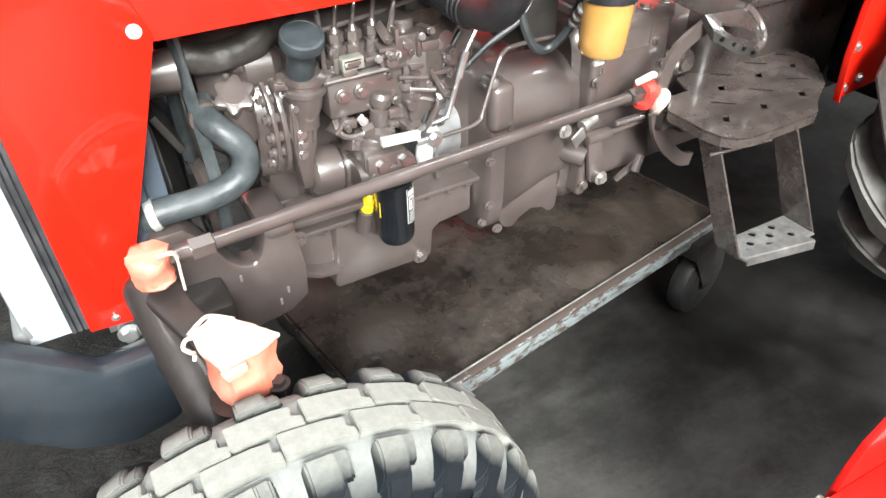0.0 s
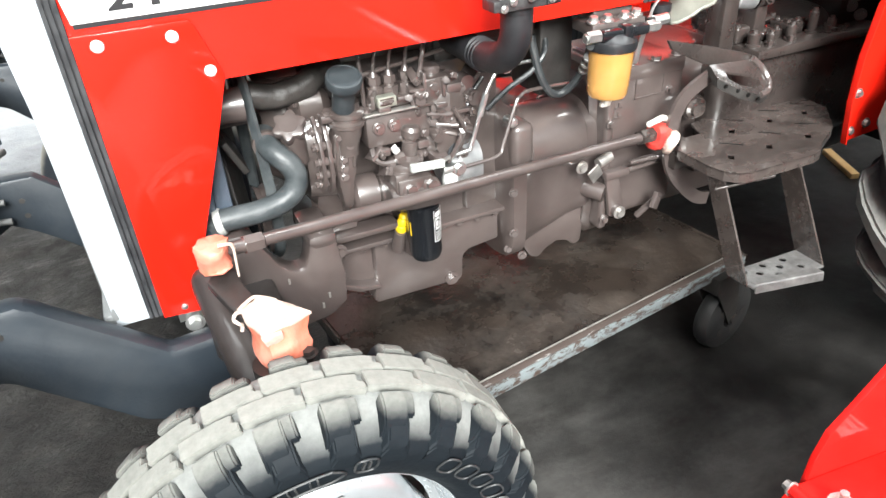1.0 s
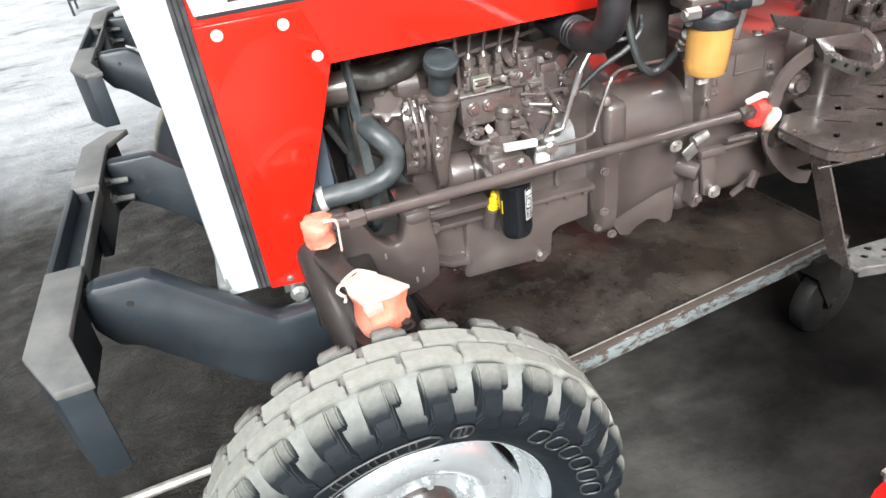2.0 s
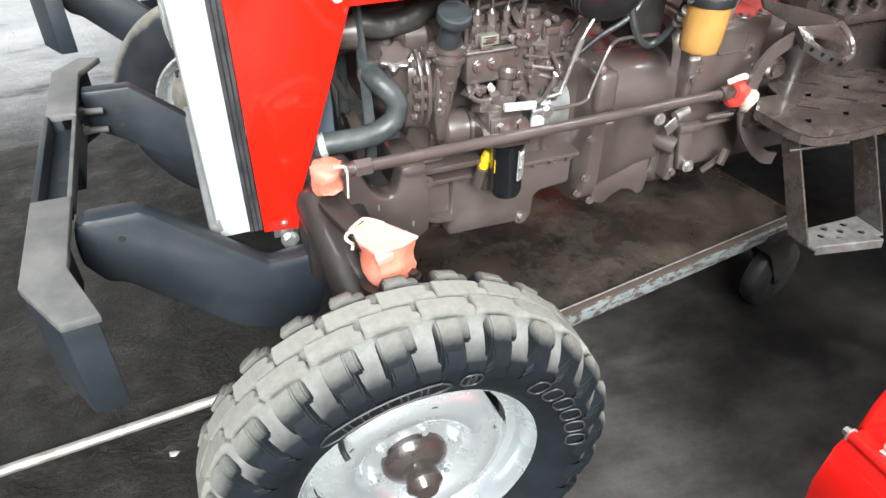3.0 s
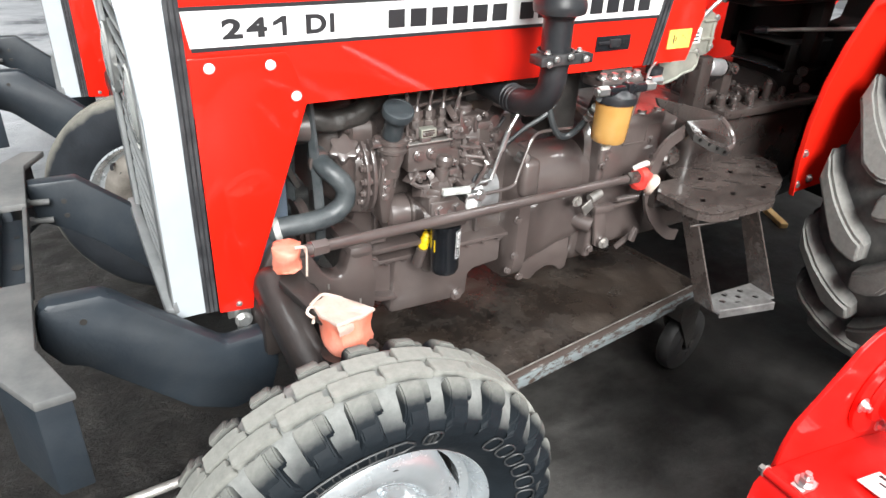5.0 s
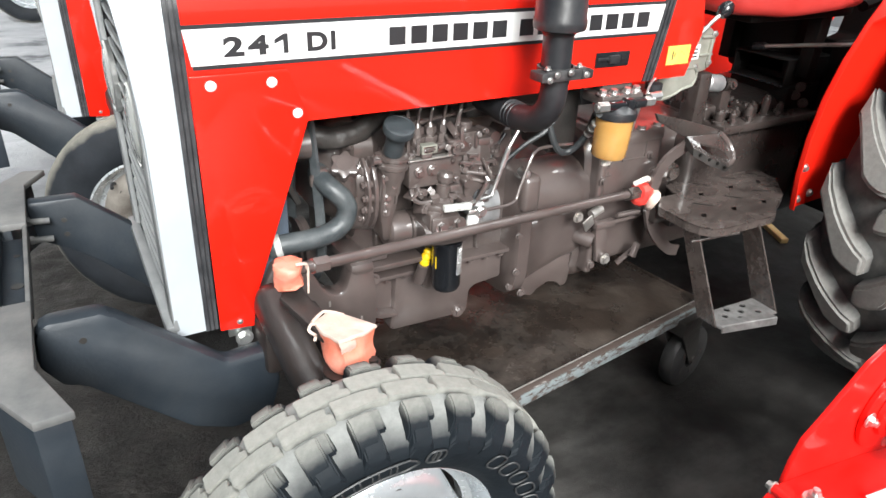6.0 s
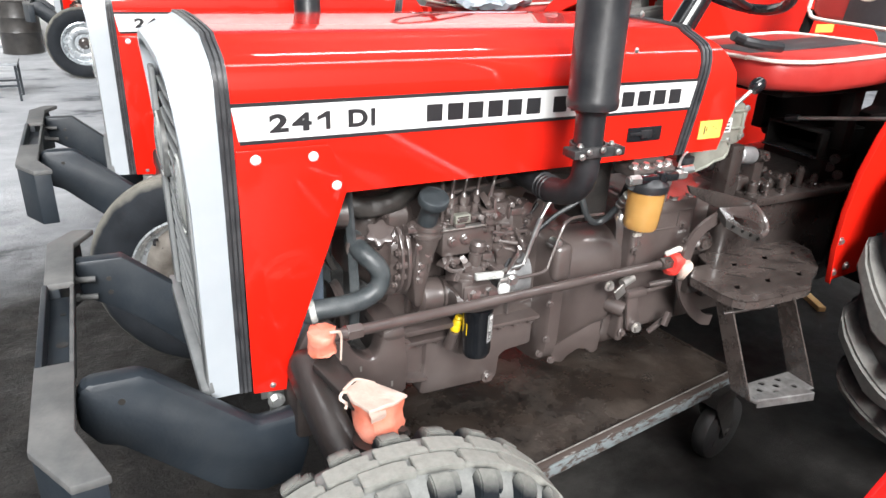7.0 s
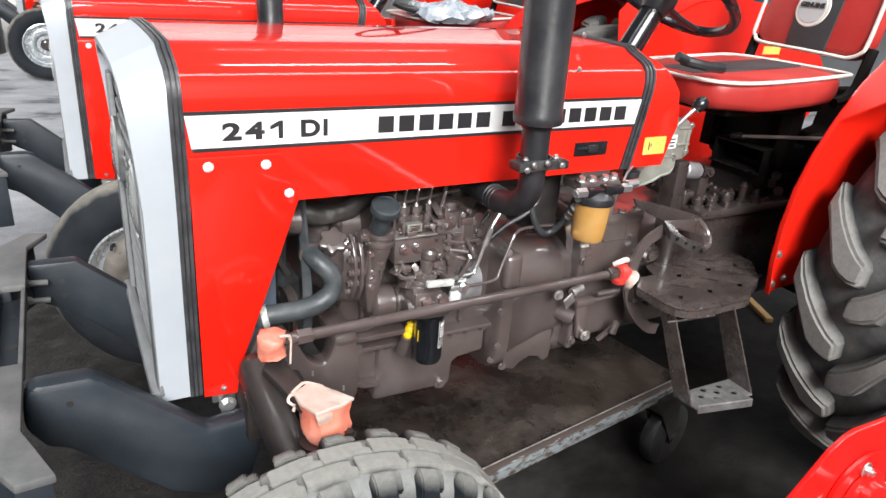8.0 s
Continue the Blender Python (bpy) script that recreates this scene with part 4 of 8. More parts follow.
def bumper(tr):
    """The slate-grey weight frame ahead of the grille: two arms and a cross channel."""
    near_arm = [(-0.468, 0.682), (-0.460, 0.704), (-0.445, 0.712), (-0.366, 0.711), (-0.345, 0.697), (-0.178, 0.549), (-0.105, 0.554), (-0.084, 0.548), (-0.080, 0.47), (-0.10, 0.40), (-0.18, 0.385), (-0.255, 0.418), (-0.415, 0.575), (-0.445, 0.585), (-0.472, 0.63)]
    far_arm = [(-0.468, 0.690), (-0.462, 0.706), (-0.366, 0.704), (-0.241, 0.594), (-0.10, 0.50), (-0.08, 0.40), (-0.20, 0.39), (-0.234, 0.421), (-0.344, 0.534), (-0.40, 0.58), (-0.457, 0.614)]
    for arm, y0, y1, bev in ((near_arm, -0.347, -0.300, 0.014), (far_arm, 0.185, 0.222, 0.006)):
        bm = B()
        prism(bm, arm, y0, y1, "y", bev)
        a = part("bumper_arm", bm, BUMPER, tr, "slate-grey painted bumper arm")
        for x, z in ((-0.40, 0.668),) if y0 < 0 else ((-0.40, 0.62), (-0.40, 0.655)):
            # drilled hole shown by a dark plug, its shade painted
            bm = B()
            rod(bm, (x, y0 - 0.001, z), (x, y0 + 0.01, z), 0.006, n=12)
            part("arm_hole", bm, DARK_METAL, a)
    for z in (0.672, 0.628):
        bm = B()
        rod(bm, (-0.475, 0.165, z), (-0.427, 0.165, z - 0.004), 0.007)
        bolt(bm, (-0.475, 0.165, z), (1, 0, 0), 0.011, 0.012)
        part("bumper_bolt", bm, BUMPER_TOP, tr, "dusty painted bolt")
    # cross channel: top plate in two ends and a sunken middle, front and back walls
    near, far = -0.497, 0.287
    outline_n = [(-0.524, near), (-0.470, -0.597), (-0.419, -0.593), (-0.463, -0.47), (-0.463, -0.270), (-0.524, -0.270)]
    outline_f = [(-0.519, 0.055), (-0.463, 0.055), (-0.463, 0.270), (-0.420, 0.348), (-0.466, 0.358), (-0.519, far)]
    wall_n = [(-0.521, -0.273), (-0.521, near), (-0.471, -0.594), (-0.424, -0.590), (-0.470, -0.478), (-0.492, -0.40), (-0.492, -0.273)]
    wall_f = [(-0.516, 0.058), (-0.492, 0.058), (-0.492, 0.268), (-0.452, 0.338), (-0.465, 0.355), (-0.516, far)]
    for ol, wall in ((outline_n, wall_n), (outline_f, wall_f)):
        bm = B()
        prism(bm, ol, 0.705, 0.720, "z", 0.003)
        part("bumper_bar", bm, BUMPER_TOP, tr, "pale grey top of the bumper cross bar")
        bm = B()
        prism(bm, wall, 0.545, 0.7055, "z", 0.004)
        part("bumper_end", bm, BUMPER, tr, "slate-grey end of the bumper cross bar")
    bm = B()
    box(bm, -0.5235, -0.512, -0.275, 0.06, 0.56, 0.719, 0.003)
    part("channel_flange", bm, BUMPER, tr)
    bm = B()
    box(bm, -0.512, -0.4705, -0.275, 0.06, 0.676, 0.684, 0.001)
    mid = part("bumper_channel", bm, BUMPER, tr, "sunken middle of the bumper channel")
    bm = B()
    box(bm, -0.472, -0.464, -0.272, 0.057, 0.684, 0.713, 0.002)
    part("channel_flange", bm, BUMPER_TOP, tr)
    for y in (-0.145, -0.02):
        # dark plug gives the hole's shade as colour
        bm = B()
        rod(bm, (-0.488, y, 0.680), (-0.488, y, 0.6852), 0.011 if y < -0.1 else 0.006, n=14)
        part("bolt_hole", bm, DARK_METAL, mid)


def front_axle(tr):
    bm = B()
    box(bm, -0.11, 0.02, -0.36, 2 * YC + 0.36, 0.50, 0.60, 0.012)
    part("axle_beam", bm, AXLE_PAINT, tr, "dark brown front axle beam")
    for s in (0, 1):
        f = Matrix.Identity(4) if s == 0 else Matrix.Translation((0, 2 * YC, 0)) @ Matrix.Diagonal((1, -1, 1, 1))
        bm = B()
        # sloping outer leg of the axle
        t = bmesh.new()
        box(t, -0.028, 0.034, -0.02, 0.30, -0.045, 0.040, 0.026, seg=4, m=Matrix.Translation((-0.085, -0.345, 0.665)) @ pose(0, 0, 0, 31, 0, 0) @ pose(0, 0, 0, 0, 0, 187))
        merge(bm, t)
        bmesh.ops.transform(bm, matrix=f, verts=bm.verts[:])
        part("axle_leg", bm, AXLE_PAINT, tr, "dark brown sloping axle leg")
        bm = B()
        rod(bm, (-0.03, -0.575, 0.36), (-0.03, -0.572, 0.63), 0.036, n=24)
        rod(bm, (-0.03, -0.573, 0.60), (-0.03, -0.570, 0.642), 0.038, n=24)
        rod(bm, (-0.03, -0.575, 0.365), (-0.037, -0.68, 0.355), 0.033, n=20)
        bmesh.ops.transform(bm, matrix=f, verts=bm.verts[:])
        part("kingpin_housing", bm, AXLE_PAINT, tr)
        # steering arm
        bm = B()
        prism(bm, [(-0.095, -0.43), (-0.075, -0.405), (-0.05, -0.415), (-0.045, -0.45), (-0.02, -0.53), (-0.022, -0.55), (-0.05, -0.55), (-0.062, -0.525)], -0.009, 0.009, "z", 0.004,
              m=Matrix.Translation((0, -0.5, 0.693)) @ pose(0, 0, 0, 15, 0, 0) @ Matrix.Translation((0, 0.5, 0)))
        bmesh.ops.transform(bm, matrix=f, verts=bm.verts[:])
        part("steering_arm", bm, AXLE_PAINT, tr, "dark brown steering arm")
    bm = B()
    rod(bm, (0.010, -0.585, 0.60), (0.012, -0.585, 0.648), 0.007)
    bolt(bm, (0.012, -0.585, 0.648), (0, 0, 1), 0.0095, 0.009)
    part("stop_bolt", bm, AXLE_PAINT, tr)
    # wraps over both joints
    cover(tr, (-0.074, -0.425, 0.732), (-0.074, -0.428, 0.780), 0.0235, 0.0250, 3)
    pot_cover(tr)
    bm = B()
    tube(bm, [(-0.062, -0.448, 0.783), (-0.05, -0.447, 0.780), (-0.045, -0.445, 0.772), (-0.046, -0.447, 0.75), (-0.047, -0.446, 0.722)], 0.002, 6)
    tube(bm, [(-0.066, -0.447, 0.782), (-0.056, -0.446, 0.781), (-0.047, -0.44, 0.776), (-0.044, -0.44, 0.766)], 0.003, 6)
    part("string", bm, CLOTH_PALE, tr, "pale string tied round the wrap")
    bm = B()
    tube(bm, [(-0.060, -0.514, 0.703), (-0.068, -0.517, 0.706), (-0.074, -0.522, 0.700), (-0.068, -0.526, 0.693), (-0.064, -0.524, 0.688), (-0.067, -0.528, 0.680)], 0.0028, 6)
    tube(bm, [(-0.064, -0.510, 0.705), (-0.048, -0.499, 0.708), (-0.033, -0.493, 0.708), (-0.008, -0.510, 0.704)], 0.0028, 6)
    part("string", bm, CLOTH_PALE, tr, "pale string tied round the wrap")
    # drag link
    bm = B()
    a, b = Vector((-0.022, -0.412, 0.753)), Vector((0.868, -0.268, 0.677))
    rod(bm, a.lerp(b, 0.03), b, 0.0108, n=18)
    rod(bm, a.lerp(b, -0.005), a.lerp(b, 0.028), 0.0155, 0.0150, n=6)
    rod(bm, a.lerp(b, -0.05), a, 0.011, n=14)
    part("drag_link", bm, BROWN, tr, "brown painted steering drag link")
    bm = B()
    rod(bm, a.lerp(b, 0.975), a.lerp(b, 1.02), 0.017, 0.017, n=6)
    part("lock_nut", bm, BROWN_DARK, tr)
    bm = B()
    lathe(bm, [(0.0, 0.0), (0.02, 0.002), (0.03, 0.012), (0.031, 0.03), (0.026, 0.042), (0.012, 0.048), (0, 0.049)], (0.885, -0.268, 0.676), (0.93, -0.255, 0.655), 14)
    crumple(bm, 0.006, 40, 5)
    part("joint_wrap", bm, CLOTH_RED, tr, "red tape wrapped round the joint")
    bm = B()
    lathe(bm, [(0.0, 0.0), (0.022, 0.003), (0.029, 0.014), (0.024, 0.026), (0.0, 0.03)], (0.912, -0.275, 0.664), (0.94, -0.30, 0.645), 14)
    crumple(bm, 0.006, 40, 9)
    part("joint_wrap", bm, CLOTH_PALE, tr, "white tape end of the wrap")
    bm = B()
    tube(bm, [(0.875, -0.262, 0.70), (0.885, -0.275, 0.712), (0.905, -0.272, 0.713), (0.918, -0.264, 0.706)], 0.007, 7)
    part("joint_wrap", bm, PIPING, tr, "white tape loop")


def crumple(bm, amt, freq, seed):
    for v in bm.verts:
        d = noise.noise_vector(v.co * freq + Vector((seed, seed * 2, 0)))
        v.co += d * amt


def cover(tr, a, b, r0, r1, seed):
    """A crumpled plastic wrap tied over a joint."""
    a, b = Vector(a), Vector(b)
    ln = (b - a).length
    bm = B()
    lathe(bm, [(r0 * 0.9, 0), (r0, ln * 0.08), (r0 * 0.94, ln * 0.16), (r0 * 1.03, ln * 0.3), (r0 * 1.0, ln * 0.5), (r1 * 1.03, ln * 0.72), (r1, ln * 0.9), (r1 * 0.93, ln * 0.97), (r1 * 0.6, ln * 1.0), (0, ln)], a, b, 32)
    crumple(bm, 0.006, 42, seed)
    crumple(bm, 0.0026, 110, seed + 4)
    part("joint_cover", bm, CLOTH, tr, "crumpled orange-pink plastic cover tied over the joint", smooth=50)


def pot_cover(tr):
    """The larger wrap: a narrow foot that widens to a tilted three-cornered pale top."""
    corners = [Vector(p) - Vector((-0.002, 0.002, 0.010)) for p in ((-0.063, -0.507, 0.714), (-0.058, -0.545, 0.714), (-0.047, -0.583, 0.717), (-0.005, -0.576, 0.715), (0.027, -0.557, 0.711), (0.002, -0.52, 0.712), (-0.035, -0.493, 0.716))]
    n = 35
    top = []
    for k in range(n):
        f = k * len(corners) / n
        i = int(f)
        top.append(corners[i].lerp(corners[(i + 1) % len(corners)], f - i))
    mid = sum(top, Vector()) / n
    foot = Vector((-0.020, -0.562, 0.632))
    rows = []
    for s, bulge in ((0.0, -0.008), (0.06, 0.0), (0.14, 0.005), (0.25, 0.007), (0.4, 0.006), (0.55, 0.002), (0.7, -0.001), (0.85, 0.0), (1.0, 0.0)):
        row = []
        for p in top:
            d = (p - mid)
            flat = Vector((d.x, d.y, 0)).normalized()
            base = foot + flat * 0.030
            q = base.lerp(p, s) + flat * bulge
            row.append(q)
        rows.append(row)

    def skin(bm, rws, close):
        vs = [[bm.verts.new(p) for p in r] for r in rws]
        for a, b in zip(vs, vs[1:]):
            for k in range(n):
                bm.faces.new((a[k], a[(k + 1) % n], b[(k + 1) % n], b[k]))
        if close is not None:
            c = bm.verts.new(close)
            for k in range(n):
                bm.faces.new((vs[-1][k], vs[-1][(k + 1) % n], c))
    bm = B()
    skin(bm, rows, mid - Vector((0, 0, 0.012)))
    crumple(bm, 0.004, 32, 5)
    crumple(bm, 0.0014, 110, 9)
    c = part("joint_cover", bm, CLOTH, tr, "crumpled orange-pink plastic cover tied over the joint", smooth=45)
    bm = B()
    lid = [[p + Vector((0, 0, h)) + (p - mid) * k for p in top] for h, k in ((-0.004, 0.03), (0.0, 0.035), (0.0015, 0.0), (0.002, -0.4))]
    skin(bm, lid, mid + Vector((0, 0, 0.001)))
    crumple(bm, 0.003, 32, 5)
    crumple(bm, 0.0012, 90, 3)
    part("cover_top", bm, CLOTH_PALE, c, "pale plastic top of the cover", smooth=45)
    bm = B()
    a, b = Vector((-0.048, -0.590, 0.706)), Vector((-0.018, -0.586, 0.704))
    rws = []
    for s, out, w in ((0.0, 0.0, 1.0), (0.3, 0.003, 0.95), (0.65, 0.002, 0.85), (1.0, 0.001, 0.8)):
        cc = (a + b) / 2 + Vector((0.004 * s, -0.002 - out + 0.010 * s, -0.026 * s))
        rws.append([cc + (b - a) * (u * w) + Vector((0, 0.001 * math.sin(u * 30), 0)) for u in (-0.5, -0.25, 0.0, 0.25, 0.5)])
    front = [[bm.verts.new(p) for p in r] for r in rws]
    back = [[bm.verts.new(p + Vector((0, 0.003, 0))) for p in r] for r in rws]
    for sheet in (front, back):
        for r0, r1 in zip(sheet, sheet[1:]):
            for k in range(4):
                bm.faces.new((r0[k], r0[k + 1], r1[k + 1], r1[k]))
    for k in range(3):
        bm.faces.new((front[k][0], front[k + 1][0], back[k + 1][0], back[k][0]))
        bm.faces.new((front[k][4], back[k][4], back[k + 1][4], front[k + 1][4]))
    for k in range(4):
        bm.faces.new((front[3][k], front[3][k + 1], back[3][k + 1], back[3][k]))
    crumple(bm, 0.002, 60, 4)
    part("cover_flap", bm, CLOTH_PALE, c, "pale flap folded over the rim", smooth=45)


def engine(tr):
    # radiator and shroud
    bm = B()
    box(bm, -0.12, -0.045, -0.265, 2 * YC + 0.265, 0.58, 1.02, 0.006)
    box(bm, -0.045, -0.015, -0.25, 2 * YC + 0.25, 0.60, 1.0, 0.006)
    part("radiator", bm, RADIATOR, tr, "blue-grey radiator behind the side panel")
    bm = B()
    rod(bm, (0.0, YC, 0.80), (0.03, YC, 0.80), 0.05, n=24)
    fan = part("fan", bm, DARK_METAL, tr, "dark cooling fan at rest")
    for k in range(6):
        bm = B()
        box(bm, -0.006, 0.006, 0.03, 0.17, -0.035, 0.035, 0.002, m=Matrix.Translation((0.012, YC, 0.80)) @ pose(0, 0, 0, 60 * k, 0, 0) @ pose(0, 0, 0, 0, 25, 0))
        part("fan_blade", bm, DARK_METAL, fan)
    # belt and pulleys
    for x0, x1, y, z, r in ((0.04, 0.062, -0.12, 0.93, 0.055), (0.04, 0.062, -0.10, 0.62, 0.075), (-0.02, 0.04, -0.215, 0.905, 0.03)):
        bm = B()
        lathe(bm, [(0, x0), (r * 0.4, x0), (r * 0.45, x0 + 0.006), (r * 0.85, x0 + 0.006), (r, x0), (r * 0.9, (x0 + x1) / 2), (r, x1), (0, x1)], (0, y, z), (1, y, z), 28)
        part("pulley", bm, BROWN, tr)
    bm = B()
    tube(bm, [(0.048, -0.205, 0.99), (0.048, -0.215, 0.94), (0.053, -0.222, 0.82), (0.057, -0.222, 0.71), (0.058, -0.20, 0.62), (0.055, -0.12, 0.55), (0.05, -0.05, 0.62), (0.05, -0.06, 0.80), (0.05, -0.09, 0.97)], 0.011, 8, flat=0.55)
    part("fan_belt", bm, HOSE, tr, "grey fan belt")
    bm = B()
    loft(bm, [(0.075, -0.06, 0.82, 0.09, 0.10, 4), (0.11, -0.08, 0.82, 0.10, 0.12, 4), (0.148, -0.08, 0.80, 0.11, 0.15, 5)])
    rod(bm, (0.09, -0.12, 0.90), (0.15, -0.19, 0.90), 0.024, n=18)
    part("water_pump", bm, BROWN_CAST, tr, "brown cast water pump housing")
    # block, head, sump
    bm = B()
    loft(bm, [(0.14, YC, 0.70, 0.125, 0.22, 7), (0.15, YC, 0.70, 0.135, 0.23, 7), (0.55, YC, 0.70, 0.135, 0.23, 7), (0.56, YC, 0.70, 0.13, 0.225, 7)], 36)
    block = part("engine_block", bm, BROWN_CAST, tr, "brown painted three-cylinder engine block")
    for x in (0.2, 0.29, 0.38, 0.47):
        bm = B()
        box(bm, x, x + 0.012, -0.17, -0.147, 0.56, 0.72, 0.004)
        part("block_rib", bm, BROWN_CAST, block)
    bm = B()
    box(bm, 0.16, 0.55, -0.17, 0.05, 0.925, 0.975, 0.01)
    box(bm, 0.18, 0.53, -0.15, 0.03, 0.975, 1.03, 0.015)
    part("cylinder_head", bm, BROWN, tr)
    bm = B()
    prism(bm, [(0.252, 0.552), (0.248, 0.47), (0.237, 0.394), (0.243, 0.384), (0.447, 0.379), (0.455, 0.388), (0.459, 0.444), (0.474, 0.455), (0.55, 0.462), (0.55, 0.552)], -0.172, 2 * YC + 0.172, "y", 0.008)
    part("oil_sump", bm, BROWN, tr, "brown painted oil sump")
    bm = B()
    prism(bm, [(0.165, 0.552), (0.165, 0.52), (0.172, 0.47), (0.19, 0.435), (0.25, 0.405), (0.25, 0.552)], -0.160, 2 * YC + 0.160, "y", 0.01)
    prism(bm, [(0.155, 0.475), (0.16, 0.462), (0.205, 0.440), (0.25, 0.435), (0.25, 0.445), (0.21, 0.452), (0.17, 0.472)], -0.19, -0.12, "y", 0.003)
    part("sump_nose", bm, BROWN, tr, "brown front end of the sump")
    bm = B()
    box(bm, 0.155, 0.56, -0.196, 2 * YC + 0.196, 0.545, 0.556, 0.003)
    part("sump_flange", bm, BROWN, tr)
    for k in range(9):
        bm = B()
        bolt(bm, (0.18 + k * 0.044, -0.188, 0.545), (0, 0, -1), 0.007, 0.008)
        part("sump_bolt", bm, BROWN, tr)
    bm = B()
    rod(bm, (0.425, -0.170, 0.394), (0.425, -0.177, 0.394), 0.017, n=18)
    bolt(bm, (0.425, -0.177, 0.394), (0, -1, 0), 0.010, 0.009)
    part("drain_plug", bm, BROWN, tr, "drain plug of the sump")
    # front support casting with its curved opening
    bm = B()
    prism(bm, [(-0.06, 0.70), (-0.015, 0.70), (0.010, 0.672), (0.024, 0.645), (0.036, 0.620), (0.056, 0.600), (0.074, 0.595), (0.084, 0.602), (0.090, 0.622), (0.096, 0.645), (0.102, 0.656), (0.146, 0.648), (0.150, 0.612), (0.156, 0.56), (0.152, 0.50), (0.115, 0.475), (-0.04, 0.455), (-0.10, 0.50), (-0.10, 0.62)], -0.285, -0.235, "y", 0.007)
    part("front_support", bm, BROWN, tr, "brown cast front support with a curved opening")
    bm = B()
    box(bm, 0.094, 0.150, -0.288, -0.16, 0.628, 0.660, 0.013)
    part("support_boss", bm, BROWN, tr)
    for x, z in ((0.115, 0.52), (0.045, 0.575), (0.10, 0.50)):
        bm = B()
        box(bm, x, x + 0.004, -0.287, -0.284, z, z + 0.012)
        part("paint_chip", bm, WORN_STEEL, tr)
    bm = B()
    bolt(bm, (0.155, -0.26, 0.60), (0, -1, 0), 0.010, 0.012)
    bolt(bm, (0.145, -0.245, 0.53), (0, -1, 0), 0.009, 0.012)
    box(bm, 0.15, 0.21, -0.215, -0.19, 0.615, 0.635, 0.003)
    box(bm, 0.15, 0.29, -0.235, -0.19, 0.598, 0.612, 0.003)
    part("mounting_bracket", bm, BROWN, tr)
    # lower radiator hose
    bm = B()
    tube(bm, [(-0.06, -0.262, 0.722), (-0.035, -0.268, 0.728), (0.02, -0.270, 0.729), (0.060, -0.268, 0.734), (0.089, -0.266, 0.750), (0.099, -0.264, 0.774), (0.094, -0.260, 0.795), (0.081, -0.252, 0.811), (0.070, -0.238, 0.822), (0.066, -0.215, 0.828), (0.07, -0.18, 0.83)], 0.0205, 16, step=7)
    part("radiator_hose", bm, HOSE, tr, "grey rubber radiator hose", smooth=60)
    bm = B()
    lathe(bm, [(0.020, 0), (0.0255, 0.001), (0.0262, 0.006), (0.0255, 0.011), (0.020, 0.012)], (0.0665, -0.222, 0.8265), (0.0655, -0.19, 0.832), 24)
    part("hose_collar", bm, BROWN_CAST, tr, "brown collar of the hose")
    bm = B()
    lathe(bm, [(0.0205, 0), (0.0235, 0.001), (0.0240, 0.007), (0.0235, 0.013), (0.0205, 0.014)], (-0.052, -0.264, 0.7245), (-0.03, -0.2675, 0.7285), 24)
    crumple(bm, 0.0012, 90, 2)
    part("hose_clip", bm, SCUFFED_WHITE, tr, "pale crusted hose clip")
    bm = B()
    tube(bm, [(0.04, -0.19, 0.918), (0.085, -0.205, 0.906), (0.125, -0.205, 0.906), (0.165, -0.20, 0.918), (0.215, -0.17, 0.937)], 0.0225, 18, step=8)
    crumple(bm, 0.004, 38, 7)
    part("radiator_hose", bm, HOSE_GRIMY, tr, "grimy dark upper radiator hose", smooth=60)
    bm = B()
    rod(bm, (-0.03, -0.19, 0.89), (0.045, -0.19, 0.89), 0.028, n=20)
    part("fan_hub", bm, BROWN_DARK, tr)
    # star-shaped filler cap on its neck
    bm = B()
    ring = []
    for k in range(36):
        a = 2 * math.pi * k / 36
        r = 0.027 + 0.0045 * math.cos(6 * a)
        ring.append((0.106 + r * math.cos(a), -0.232 + r * math.sin(a)))
    tilt = Matrix.Translation((0.108, -0.235, 0.855)) @ pose(0, 0, 0, 38, -14, 0) @ Matrix.Translation((-0.106, 0.232, -0.848))
    prism(bm, ring, 0.838, 0.858, "z", 0.003, m=tilt)
    p, d = tilt @ Vector((0.106, -0.232, 0.857)), tilt.to_3x3() @ Vector((0, 0, 1))
    rod(bm, p, p + d * 0.002, 0.016, n=20)
    part("star_knob", bm, BROWN, tr, "brown star-shaped filler cap")
    bm = B()
    rod(bm, (0.115, -0.222, 0.785), (0.110, -0.230, 0.848), 0.021, 0.023, n=20)
    loft(bm, [(0.09, -0.19, 0.80, 0.03, 0.03, 3), (0.15, -0.19, 0.80, 0.04, 0.045, 3)], 18)
    part("filler_neck", bm, BROWN_CAST, tr)
    # timing case: two bolted flanges with a gap between them
    def flange(x0, x1, k):
        rim = []
        for a in range(32):
            t = 2 * math.pi * a / 32
            c, s = math.cos(t), math.sin(t)
            rim.append((-0.165 + (0.090 + k) * math.copysign(abs(c) ** 0.85, c), 0.783 + (0.088 + k) * math.copysign(abs(s) ** 0.85, s)))
        bm = B()
        prism(bm, rim, x0, x1, "x", 0.0015)
        return bm
    for x0, x1, k in ((0.150, 0.157, 0.0), (0.163, 0.171, 0.004)):
        part("timing_flange", flange(x0, x1, k), BROWN, tr, "brown bolted flange of the timing case")
    bm = B()
    loft(bm, [(0.13, -0.165, 0.775, 0.06, 0.085, 3), (0.20, -0.165, 0.775, 0.072, 0.095, 3)], 24)
    part("timing_case", bm, BROWN_CAST, tr, "brown cast timing case")
    bm = B()
